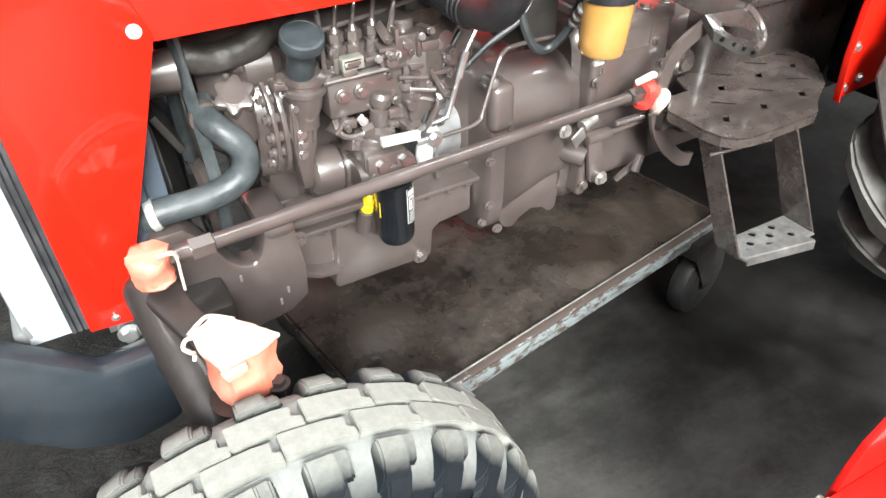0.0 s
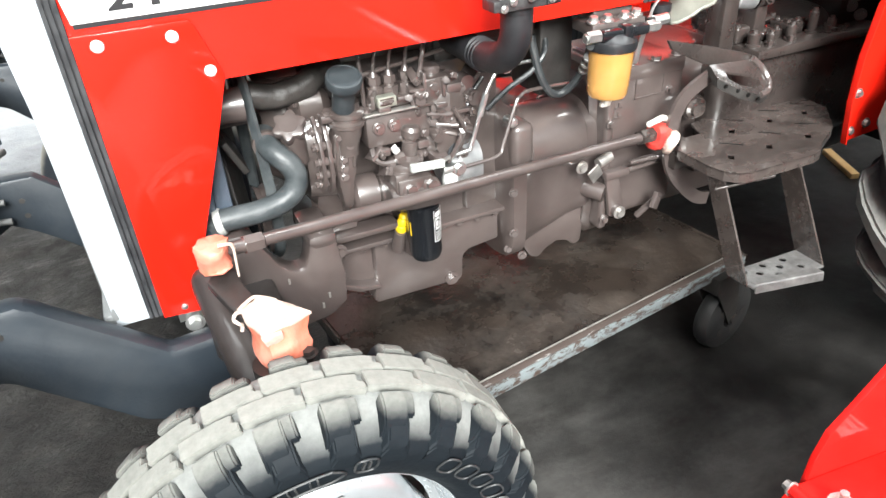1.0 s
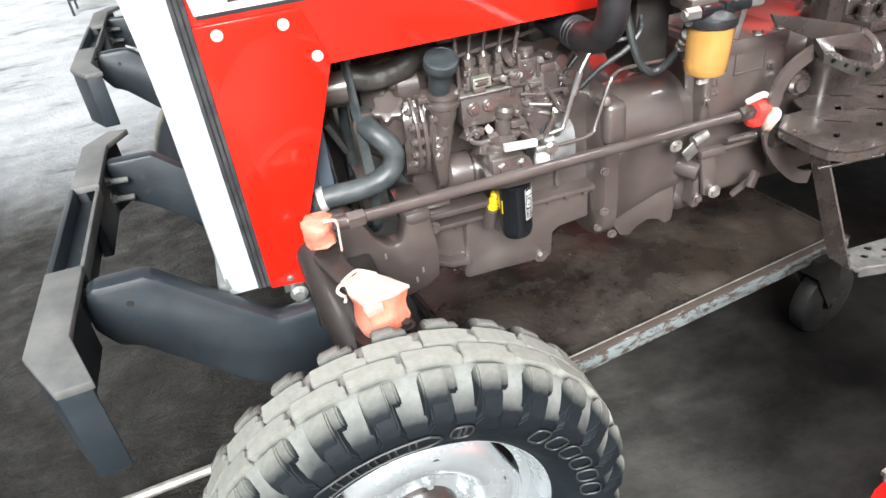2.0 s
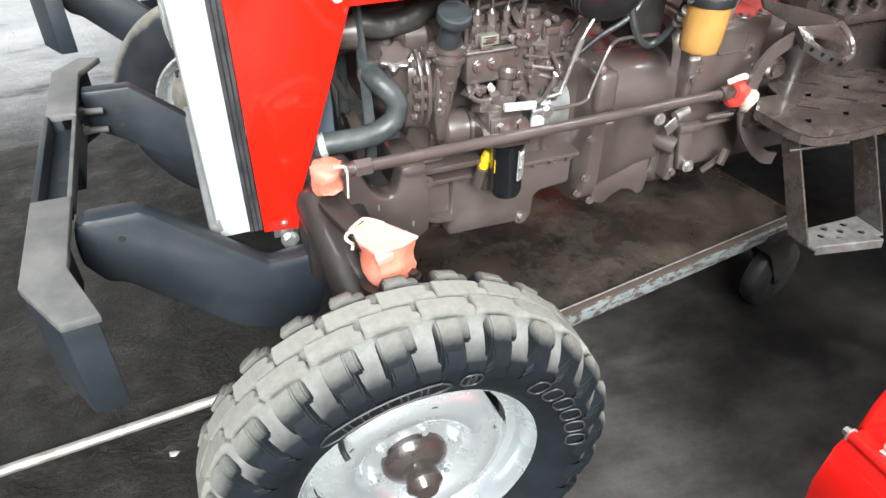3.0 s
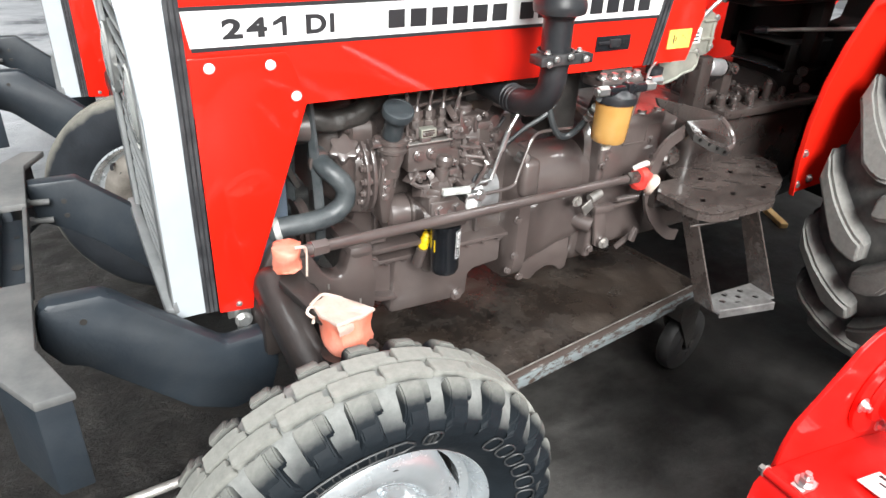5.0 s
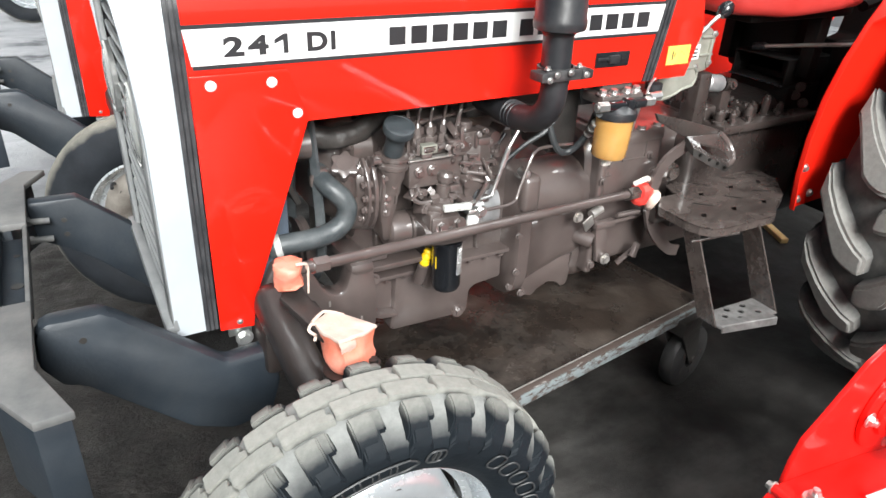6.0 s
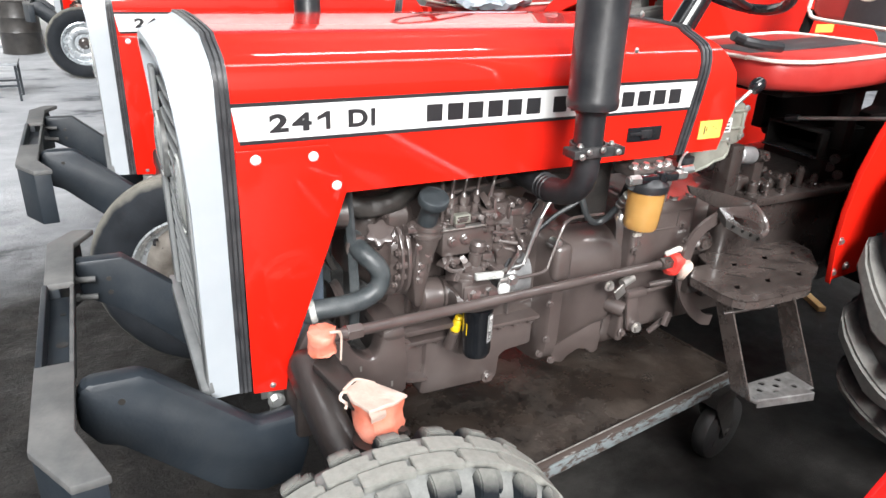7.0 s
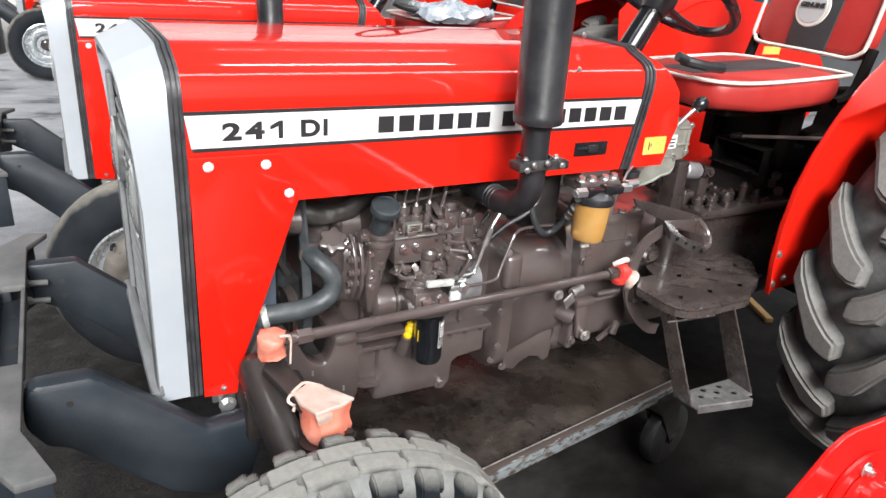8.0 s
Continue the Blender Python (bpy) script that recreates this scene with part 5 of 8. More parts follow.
    loft(bm, [(0.118, -0.175, 0.872, 0.024, 0.020, 2.4), (0.135, -0.185, 0.874, 0.034, 0.030, 2.6), (0.175, -0.185, 0.872, 0.036, 0.032, 2.6), (0.192, -0.18, 0.868, 0.028, 0.024, 2.4)], 20)
    for y, z in ((-0.212, 0.885), (-0.214, 0.860)):
        bolt(bm, (0.128, y, z), (-1, -0.6, 0), 0.006, 0.007)
    part("water_outlet", bm, BROWN_CAST, tr, "brown cast water outlet")
    for k in range(8):
        a = radians(118 + k * 21)
        y, z = -0.165 + 0.080 * math.cos(a), 0.783 + 0.078 * math.sin(a)
        bm = B()
        rod(bm, (0.147, y, z), (0.174, y, z), 0.008, n=12)
        bolt(bm, (0.147, y, z), (-1, 0, 0), 0.0066, 0.008)
        part("case_bolt", bm, BROWN, tr)
    # oil filler tower with black cap
    bm = B()
    lathe(bm, [(0.021, 0.0), (0.022, 0.02), (0.0265, 0.035), (0.028, 0.052), (0.0325, 0.055), (0.033, 0.062), (0.029, 0.065), (0.029, 0.071), (0.0335, 0.074), (0.0335, 0.081), (0.025, 0.085), (0.023, 0.098), (0.0, 0.099)], (0.203, -0.243, 0.788), (0.209, -0.246, 0.878), 30)
    part("oil_filler", bm, BROWN_CAST, tr, "brown cast oil filler tower")
    bm = B()
    prism(bm, [(0.176, 0.832), (0.188, 0.842), (0.214, 0.838), (0.225, 0.824), (0.222, 0.79), (0.214, 0.755), (0.206, 0.725), (0.20, 0.68), (0.18, 0.68), (0.176, 0.73), (0.171, 0.78)], -0.256, -0.19, "y", 0.010)
    for x in (0.180, 0.196, 0.211):
        tube(bm, [(x, -0.257, 0.830), (x, -0.260, 0.80), (x - 0.003, -0.257, 0.765)], 0.0034, 6)
    part("filler_housing", bm, BROWN_CAST, tr, "brown ribbed casting below the filler")
    for x, z in ((0.173, 0.868), (0.246, 0.855)):
        bm = B()
        loft(bm, [(x - 0.012, -0.246, z - 0.006, 0.011, 0.009, 2.5), (x + 0.012, -0.246, z - 0.006, 0.011, 0.009, 2.5)], 14)
        bolt(bm, (x, -0.248, z + 0.002), (0, -0.25, 1), 0.0075, 0.008)
        part("tower_bolt", bm, BROWN, tr)
    for x, z, r in ((0.203, 0.808, 0.0085), (0.190, 0.782, 0.006), (0.189, 0.765, 0.006), (0.187, 0.748, 0.006), (0.214, 0.826, 0.006), (0.185, 0.826, 0.006)):
        bm = B()
        bolt(bm, (x, -0.257, z), (0, -1, 0.15), r, 0.008)
        part("tower_bolt", bm, BROWN, tr)
    bm = B()
    lathe(bm, [(0.020, 0.0), (0.020, 0.034), (0.022, 0.050), (0.027, 0.052), (0.0305, 0.054), (0.0312, 0.058), (0.0312, 0.066), (0.0297, 0.070), (0.026, 0.071), (0.025, 0.070), (0.0, 0.070)], (0.202, -0.257, 0.879), (0.202, -0.284, 0.937), 32)
    part("filler_cap", bm, CAP, tr, "dusty black breather cap")
    # injection pump
    bm = B()
    box(bm, 0.238, 0.365, -0.258, -0.19, 0.79, 0.852, 0.006)
    box(bm, 0.232, 0.37, -0.264, -0.19, 0.850, 0.857, 0.002)
    box(bm, 0.25, 0.372, -0.25, -0.19, 0.857, 0.873, 0.004)
    loft(bm, [(0.365, -0.225, 0.83, 0.035, 0.05, 3), (0.40, -0.225, 0.835, 0.045, 0.065, 3), (0.43, -0.22, 0.83, 0.042, 0.06, 3), (0.445, -0.215, 0.82, 0.03, 0.045, 3)], 20)
    box(bm, 0.355, 0.405, -0.262, -0.225, 0.855, 0.90, 0.005)
    pump = part("injection_pump", bm, BROWN_CAST, tr, "brown painted fuel injection pump")
    bm = B()
    box(bm, 0.262, 0.297, -0.268, -0.248, 0.867, 0.885, 0.001)
    part("maker_plate", bm, ALU, pump, "small bare metal plate with worn marks")
    for x0, x1, z0 in ((0.266, 0.292, 0.880), (0.266, 0.279, 0.875), (0.283, 0.292, 0.875), (0.266, 0.288, 0.870)):
        bm = B()
        box(bm, x0, x1, -0.2686, -0.267, z0, z0 + 0.0025)
        part("plate_bar", bm, BROWN_DARK, pump)
    bm = B()
    box(bm, 0.236, 0.338, -0.2665, -0.25, 0.8535, 0.8572, 0.001)
    part("pump_gasket", bm, WORN_STEEL, pump, "bright metal gasket edge")
    for x, z in ((0.261, 0.827), (0.291, 0.828)):
        bm = B()
        lathe(bm, [(0.013, 0), (0.0125, 0.006), (0.010, 0.008), (0, 0.008)], (x, -0.256, z), (x, -0.30, z), 20)
        bolt(bm, (x, -0.264, z), (0, -1, 0), 0.0072, 0.006)
        part("pump_plug", bm, BROWN, pump)
    for k, (x, z) in enumerate(((0.272, 0.900), (0.301, 0.899), (0.333, 0.901))):
        bm = B()
        rod(bm, (x, -0.225, 0.86), (x, -0.225, z - 0.014), 0.0145, n=16)
        rod(bm, (x, -0.225, z - 0.018), (x, -0.225, z - 0.008), 0.0155, n=6)
        rod(bm, (x, -0.225, z - 0.008), (x, -0.225, z - 0.002), 0.0095, n=14)
        rod(bm, (x, -0.225, z - 0.002), (x, -0.225, z + 0.012), 0.0125, n=6)
        rod(bm, (x, -0.225, z + 0.012), (x, -0.225, z + 0.020), 0.0085, 0.005, n=12)
        part("delivery_union", bm, BROWN, tr)
        bm = B()
        tube(bm, [(x, -0.225, z + 0.012), (x + 0.003, -0.224, z + 0.035), (x + 0.014, -0.215, z + 0.062), (x + 0.03, -0.18, z + 0.08), (x + 0.04, -0.13, z + 0.07)], 0.0034, 7)
        part("fuel_pipe", bm, BROWN, tr)
    bm = B()
    tube(bm, [(0.245, -0.232, 0.83), (0.246, -0.236, 0.88), (0.245, -0.232, 0.96), (0.25, -0.2, 1.0)], 0.004, 7)
    tube(bm, [(0.341, -0.249, 0.866), (0.350, -0.247, 0.90), (0.366, -0.238, 0.955), (0.38, -0.2, 0.99)], 0.0045, 7)
    tube(bm, [(0.25, -0.218, 0.915), (0.30, -0.218, 0.921), (0.36, -0.215, 0.926), (0.43, -0.20, 0.93)], 0.004, 7)
    part("fuel_pipe", bm, BROWN, tr, "brown painted fuel pipes")
    bm = B()
    bolt(bm, (0.341, -0.258, 0.864), (0, -1, 0.2), 0.011, 0.014)
    part("banjo_bolt", bm, BROWN, tr)
    bm = B()
    lathe(bm, [(0.013, 0), (0.013, 0.012), (0.018, 0.016), (0.0185, 0.034), (0.015, 0.038), (0, 0.039)], (0.382, -0.225, 0.875), (0.383, -0.225, 0.95), 20)
    part("pump_knob", bm, BROWN, tr)
    rngs = random.Random(3)
    for x, z in ((0.325, 0.812), (0.348, 0.80), (0.34, 0.842), (0.38, 0.87), (0.40, 0.885), (0.415, 0.85), (0.435, 0.835), (0.392, 0.80), (0.41, 0.79), (0.425, 0.77), (0.445, 0.79), (0.45, 0.86), (0.372, 0.885), (0.395, 0.84), (0.365, 0.82), (0.43, 0.875), (0.46, 0.81)):
        bm = B()
        r = rngs.uniform(0.0042, 0.0072)
        y = -0.262 if x < 0.36 else -0.262 + 0.25 * (x - 0.37)
        d = Vector((rngs.uniform(-0.5, 0.5), -1, rngs.uniform(-0.2, 0.6)))
        rod(bm, Vector((x, y + 0.02, z)), Vector((x, y, z)), r * 1.3, n=12)
        bolt(bm, (x, y, z), d, r, r)
        part("pump_bolt", bm, BROWN, tr)
    for x0, x1, y0, y1, z0, z1 in ((0.262, 0.285, -0.270, -0.255, 0.858, 0.868), (0.300, 0.345, -0.268, -0.255, 0.873, 0.880), (0.395, 0.425, -0.268, -0.24, 0.868, 0.884), (0.412, 0.438, -0.262, -0.23, 0.80, 0.812),
                                   (0.372, 0.395, -0.272, -0.25, 0.845, 0.853), (0.43, 0.452, -0.25, -0.22, 0.845, 0.862), (0.255, 0.275, -0.272, -0.258, 0.776, 0.79), (0.33, 0.352, -0.272, -0.258, 0.775, 0.79)):
        bm = B()
        box(bm, x0, x1, y0, y1, z0, z1, 0.002)
        part("pump_bracket", bm, BROWN, tr)
    for a, b, r in (((0.372, -0.262, 0.812), (0.412, -0.275, 0.806), 0.006), ((0.43, -0.255, 0.79), (0.465, -0.245, 0.775), 0.008), ((0.352, -0.268, 0.838), (0.398, -0.275, 0.83), 0.004),
                    ((0.44, -0.235, 0.88), (0.44, -0.262, 0.88), 0.014), ((0.462, -0.215, 0.84), (0.462, -0.245, 0.84), 0.016), ((0.37, -0.25, 0.795), (0.37, -0.278, 0.79), 0.011)):
        bm = B()
        rod(bm, a, b, r, r * 0.92, n=12)
        part("pump_stud", bm, BROWN, tr)
    rngs = random.Random(21)
    for k in range(34):           # small levers, lugs and cover plates round the governor
        x, z = rngs.uniform(0.245, 0.47), rngs.uniform(0.735, 0.905)
        if x < 0.355 and 0.79 < z < 0.872:
            z = rngs.choice((0.782, 0.876))
        y = -0.268 if x < 0.36 else -0.274 + 0.22 * (x - 0.36)
        m = Matrix.Translation((x, y, z)) @ pose(0, 0, 0, rngs.uniform(-25, 25), rngs.choice((0, 0, 90, 20, -35)), rngs.uniform(-20, 25))
        bm = B()
        if k % 3 == 0:
            box(bm, -rngs.uniform(0.008, 0.018), rngs.uniform(0.008, 0.018), -0.002, 0.03, -0.003, 0.003, 0.0008, m=m)
        elif k % 3 == 1:
            box(bm, -0.007, 0.007, -0.004, 0.03, -rngs.uniform(0.006, 0.012), rngs.uniform(0.006, 0.012), 0.0015, m=m)
            bolt(bm, m @ Vector((0, -0.004, 0)), m.to_3x3() @ Vector((0, -1, 0)), 0.0048, 0.005)
        else:
            rod(bm, m @ Vector((0, 0.03, 0)), m @ Vector((0, -0.006, 0)), 0.007, n=6)
            rod(bm, m @ Vector((0, -0.004, 0)), m @ Vector((0, -0.012, 0)), 0.0045, n=12)
        part("pump_fitting", bm, BROWN, pump)
    bm = B()
    lathe(bm, [(0.02, 0), (0.036, 0.002), (0.038, 0.006), (0.036, 0.01), (0.03, 0.012), (0.03, 0.02), (0.02, 0.026), (0, 0.028)], (0.408, -0.235, 0.838), (0.412, -0.30, 0.842), 26)
    part("governor_cover", bm, BROWN_CAST, tr)
    bm = B()
    tube(bm, [(0.405, -0.268, 0.84), (0.42, -0.278, 0.80), (0.405, -0.275, 0.76), (0.39, -0.27, 0.735)], 0.010, 8, flat=0.5)
    box(bm, 0.375, 0.42, -0.268, -0.25, 0.80, 0.812, 0.003)
    box(bm, 0.36, 0.44, -0.272, -0.262, 0.826, 0.834, 0.002)
    part("pump_lever", bm, BROWN, tr)
    bm = B()
    loft(bm, [(0.355, -0.20, 0.775, 0.05, 0.035, 2.5), (0.39, -0.20, 0.775, 0.06, 0.045, 2.5), (0.45, -0.19, 0.775, 0.055, 0.045, 2.5)], 20)
    rod(bm, (0.40, -0.21, 0.775), (0.40, -0.262, 0.77), 0.03, n=20)
    part("governor_housing", bm, BROWN_CAST, tr)
    # lift pump
    bm = B()
    lathe(bm, [(0.026, 0), (0.026, 0.012), (0.014, 0.018), (0.0155, 0.024), (0.0155, 0.044), (0.012, 0.046), (0.012, 0.05), (0.0175, 0.053), (0.0185, 0.066), (0.015, 0.073), (0, 0.075)], (0.310, -0.262, 0.748), (0.322, -0.263, 0.816), 22)
    lathe(bm, [(0.018, 0), (0.03, 0.004), (0.032, 0.012), (0.03, 0.02), (0.02, 0.026)], (0.301, -0.255, 0.732), (0.305, -0.257, 0.76), 22)
    box(bm, 0.275, 0.33, -0.262, -0.19, 0.735, 0.752, 0.005)
    tube(bm, [(0.245, -0.255, 0.79), (0.247, -0.265, 0.772), (0.262, -0.27, 0.762), (0.29, -0.27, 0.762)], 0.0055, 7)
    rod(bm, (0.282, -0.272, 0.765), (0.30, -0.272, 0.768), 0.011, n=6)
    part("lift_pump", bm, BROWN_CAST, tr, "brown lift pump with round priming knob")
    # cylindrical cooler below the pump, with its strap
    bm = B()
    lathe(bm, [(0, 0), (0.03, 0.0), (0.038, 0.008), (0.04, 0.02), (0.04, 0.12), (0.036, 0.13), (0, 0.13)], (0.205, -0.205, 0.68), (0.30, -0.205, 0.675), 24)
    part("starter_body", bm, BROWN, tr)
    bm = B()
    lathe(bm, [(0.0405, 0), (0.042, 0.001), (0.042, 0.004), (0.0405, 0.005)], (0.255, -0.205, 0.678), (0.30, -0.205, 0.675), 24)
    part("clamp_strap", bm, BROWN_DARK, tr)
    # filter head, oil filter
    bm = B()
    box(bm, 0.275, 0.345, -0.297, -0.20, 0.672, 0.732, 0.006)
    box(bm, 0.272, 0.30, -0.292, -0.21, 0.69, 0.742, 0.005)
    loft(bm, [(0.265, -0.25, 0.685, 0.04, 0.025, 3), (0.30, -0.26, 0.69, 0.05, 0.028, 3), (0.36, -0.26, 0.685, 0.045, 0.026, 3)], 16)
    for x, y in ((0.299, -0.297), (0.340, -0.297)):
        bolt(bm, (x, y, 0.710), (0, -1, 0.2), 0.0115, 0.011)
    part("filter_head", bm, BROWN_CAST, tr, "brown cast oil filter head")
    bm = B()
    lathe(bm, [(0, 0), (0.020, 0.0), (0.029, 0.004), (0.0325, 0.012), (0.0335, 0.02), (0.0335, 0.115), (0.035, 0.118), (0.035, 0.126), (0.02, 0.128), (0, 0.128)], (0.330, -0.268, 0.538), (0.329, -0.268, 0.668), 32)
    filt = part("oil_filter", bm, BLACK_GLOSS, tr, "glossy black spin-on oil filter with a white label")

    def on_filter(z0, z1, a0, a1, material, name):
        bm = B()
        n = 6
        top = [(0.330 + 0.0341 * math.cos(radians(a0 + (a1 - a0) * k / n)), -0.268 + 0.0341 * math.sin(radians(a0 + (a1 - a0) * k / n))) for k in range(n + 1)]
        lo = [bm.verts.new((x, y, z0)) for x, y in top]
        hi = [bm.verts.new((x, y, z1)) for x, y in top]
        for k in range(n):
            bm.faces.new((lo[k], lo[k + 1], hi[k + 1], hi[k]))
        part(name, bm, material, filt)
    for z in (0.585, 0.655):
        on_filter(z, z + 0.0015, -75, -20, WHITE, "label_line")
    on_filter(0.585, 0.6565, -76, -74, WHITE, "label_line")
    for z0, z1, a0, a1 in ((0.64, 0.65, -70, -45), (0.612, 0.615, -68, -48), (0.634, 0.637, -68, -48), (0.612, 0.637, -69, -66), (0.612, 0.637, -50, -47), (0.618, 0.630, -62, -56),
                           (0.605, 0.6065, -70, -35), (0.600, 0.6015, -70, -40), (0.595, 0.5965, -70, -32), (0.590, 0.5915, -70, -42), (0.60, 0.65, -40, -30)):
        on_filter(z0, z1, a0, a1, WHITE, "label_bar")
    on_filter(0.60, 0.63, -166, -160, YELLOW, "label_bar")
    # dipstick
    bm = B()
    lathe(bm, [(0, 0), (0.009, 0.0), (0.0115, 0.004), (0.0115, 0.012), (0.009, 0.015), (0.0115, 0.018), (0.0115, 0.026), (0.0095, 0.03), (0.011, 0.034), (0.008, 0.04), (0, 0.041)], (0.292, -0.232, 0.588), (0.304, -0.234, 0.63), 18)
    part("dipstick", bm, YELLOW, tr, "yellow plastic dipstick handle")
    bm = B()
    rod(bm, (0.292, -0.232, 0.589), (0.288, -0.215, 0.54), 0.0125, 0.014, n=14)
    part("dipstick_tube", bm, BROWN, tr)
    bm = B()
    tube(bm, [(0.33, -0.20, 0.66), (0.33, -0.205, 0.58), (0.335, -0.19, 0.52), (0.338, -0.165, 0.505)], 0.022, 12)
    part("filter_boss", bm, BROWN, tr)
    # stop lever, white block and bright rods
    bm = B()
    box(bm, -0.034, 0.034, -0.006, 0.006, -0.0072, 0.0072, 0.002, m=Matrix.Translation((0.337, -0.292, 0.748)) @ pose(0, 0, 0, 0, 4, 0))
    part("lever_sleeve", bm, SCUFFED_WHITE, tr, "white sleeve on the control lever")
    bm = B()
    tube(bm, [(0.36, -0.290, 0.747), (0.385, -0.278, 0.746), (0.40, -0.272, 0.746), (0.43, -0.272, 0.749), (0.441, -0.27, 0.760), (0.478, -0.262, 0.851), (0.518, -0.252, 0.902)], 0.0042, 8, step=4)
    tube(bm, [(0.462, -0.265, 0.81), (0.478, -0.262, 0.851)], 0.0062, 8, step=2)
    part("control_rod", bm, STEEL, tr, "bright zinc-plated control rod")
    bm = B()
    tube(bm, [(0.423, -0.24, 0.888), (0.52, -0.233, 0.885), (0.611, -0.22, 0.880)], 0.0036, 8, step=2)
    bolt(bm, (0.535, -0.24, 0.885), (0, -1, 0), 0.009, 0.008)
    part("throttle_rod", bm, STEEL, tr, "bright throttle rod")
    bm = B()
    loft(bm, [(0.395, -0.215, 0.70, 0.04, 0.035, 2.6), (0.42, -0.22, 0.705, 0.05, 0.045, 2.6), (0.47, -0.215, 0.70, 0.045, 0.05, 2.6)], 18)
    part("solenoid_base", bm, CAST_ALU, tr, "grey cast metal cover")
    bm = B()
    lathe(bm, [(0, 0), (0.013, 0), (0.0145, 0.004), (0.0145, 0.03), (0.011, 0.036), (0, 0.037)], (0.397, -0.258, 0.670), (0.397, -0.26, 0.71), 18)
    part("sensor", bm, WHITE, tr, "white plastic sediment cup")
    bm = B()
    tube(bm, [(0.377, -0.265, 0.668), (0.377, -0.268, 0.705), (0.383, -0.268, 0.715)], 0.002, 6)
    tube(bm, [(0.416, -0.265, 0.668), (0.417, -0.268, 0.70), (0.414, -0.268, 0.712)], 0.002, 6)
    box(bm, 0.378, 0.425, -0.272, -0.245, 0.709, 0.724, 0.005)
    bolt(bm, (0.411, -0.272, 0.716), (0, -1, 0), 0.010, 0.009)
    part("cup_bracket", bm, STEEL, tr)
    bm = B()
    tube(bm, [(0.415, -0.27, 0.716), (0.48, -0.268, 0.716), (0.505, -0.265, 0.722), (0.513, -0.262, 0.735), (0.548, -0.252, 0.812), (0.56, -0.248, 0.824), (0.585, -0.243, 0.830), (0.69, -0.22, 0.818)], 0.004, 8, step=3)
    part("return_pipe", bm, BROWN, tr, "thin brown return pipe")
    bm = B()
    tube(bm, [(0.385, -0.272, 0.735), (0.42, -0.25, 0.78), (0.455, -0.235, 0.835), (0.49, -0.225, 0.87)], 0.005, 8)
    part("wire_loom", bm, BLACK, tr, "black wire loom")
    bm = B()
    tube(bm, [(0.50, -0.22, 0.80), (0.545, -0.225, 0.835), (0.60, -0.23, 0.865), (0.63, -0.225, 0.90), (0.635, -0.2, 0.94)], 0.0058, 8)
    tube(bm, [(0.60, -0.22, 0.93), (0.61, -0.235, 0.86), (0.635, -0.24, 0.815), (0.665, -0.245, 0.812), (0.69, -0.262, 0.85), (0.70, -0.275, 0.905), (0.66, -0.33, 0.925)], 0.008, 8)
    part("fuel_hose", bm, HOSE_DARK, tr, "dark rubber fuel hose")
    bm = B()
    for s in (0.0, 0.012, 0.024):
        p = Vector((0.690, -0.27, 0.858)).lerp(Vector((0.676, -0.31, 0.90)), s / 0.03)
        rod(bm, p, p + Vector((-0.002, -0.004, 0.005)), 0.0105, n=12)
    part("hose_clip", bm, STEEL, tr, "bright hose clip")
    bm = B()
    dome(bm, (0.545, -0.245, 0.772), (-0.2, -1, 0), 0.011, 0.007)
    rod(bm, (0.545, -0.22, 0.772), (0.545, -0.245, 0.772), 0.009)
    part("flange_bolt", bm, STEEL, tr)
    # fuel filter with amber bowl
    bm = B()
    lathe(bm, [(0, 0.0), (0.02, 0.0), (0.036, 0.003), (0.0395, 0.009), (0.0405, 0.03), (0.0425, 0.088), (0.041, 0.092), (0, 0.093)], (0.708, -0.325, 0.818), (0.712, -0.325, 0.912), 36)
    part("fuel_bowl", bm, AMBER, tr, "amber plastic bowl of the fuel filter")
    bm = B()
    lathe(bm, [(0.008, 0), (0.009, 0.006), (0.013, 0.007), (0.013, 0.014), (0.006, 0.016)], (0.706, -0.325, 0.803), (0.708, -0.325, 0.82), 14)
    box(bm, 0.695, 0.717, -0.330, -0.320, 0.798, 0.806, 0.002)
    part("bowl_drain", bm, PIPING, tr, "pale drain screw under the bowl")
    bm = B()
    lathe(bm, [(0.042, 0), (0.0465, 0.002), (0.0475, 0.012), (0.046, 0.018), (0.04, 0.022), (0.03, 0.032), (0, 0.033)], (0.712, -0.325, 0.910), (0.713, -0.325, 0.95), 32)
    part("bowl_ring", bm, BLACK, tr, "black clamp ring of the fuel filter")
    bm = B()
    box(bm, 0.662, 0.782, -0.332, -0.262, 0.940, 0.962, 0.006)
    box(bm, 0.685, 0.775, -0.30, -0.24, 0.958, 0.978, 0.006)
    part("fuel_filter_head", bm, BROWN_CAST, tr, "brown cast fuel filter head with bright bolts")
    for x, y, z in ((0.672, -0.318, 0.962), (0.70, -0.322, 0.962), (0.738, -0.322, 0.962), (0.768, -0.318, 0.962), (0.70, -0.275, 0.978), (0.755, -0.275, 0.978)):
        bm = B()
        bolt(bm, (x, y, z), (0, -0.1, 1), 0.0085, 0.012)
        part("head_bolt", bm, STEEL, tr)
    bm = B()
    box(bm, 0.672, 0.778, -0.352, -0.325, 0.932, 0.952, 0.006)
    box(bm, 0.716, 0.736, -0.358, -0.33, 0.925, 0.958, 0.005)
    part("filter_bar", bm, BLACK_GLOSS, tr, "black moulded bar of the filter head")
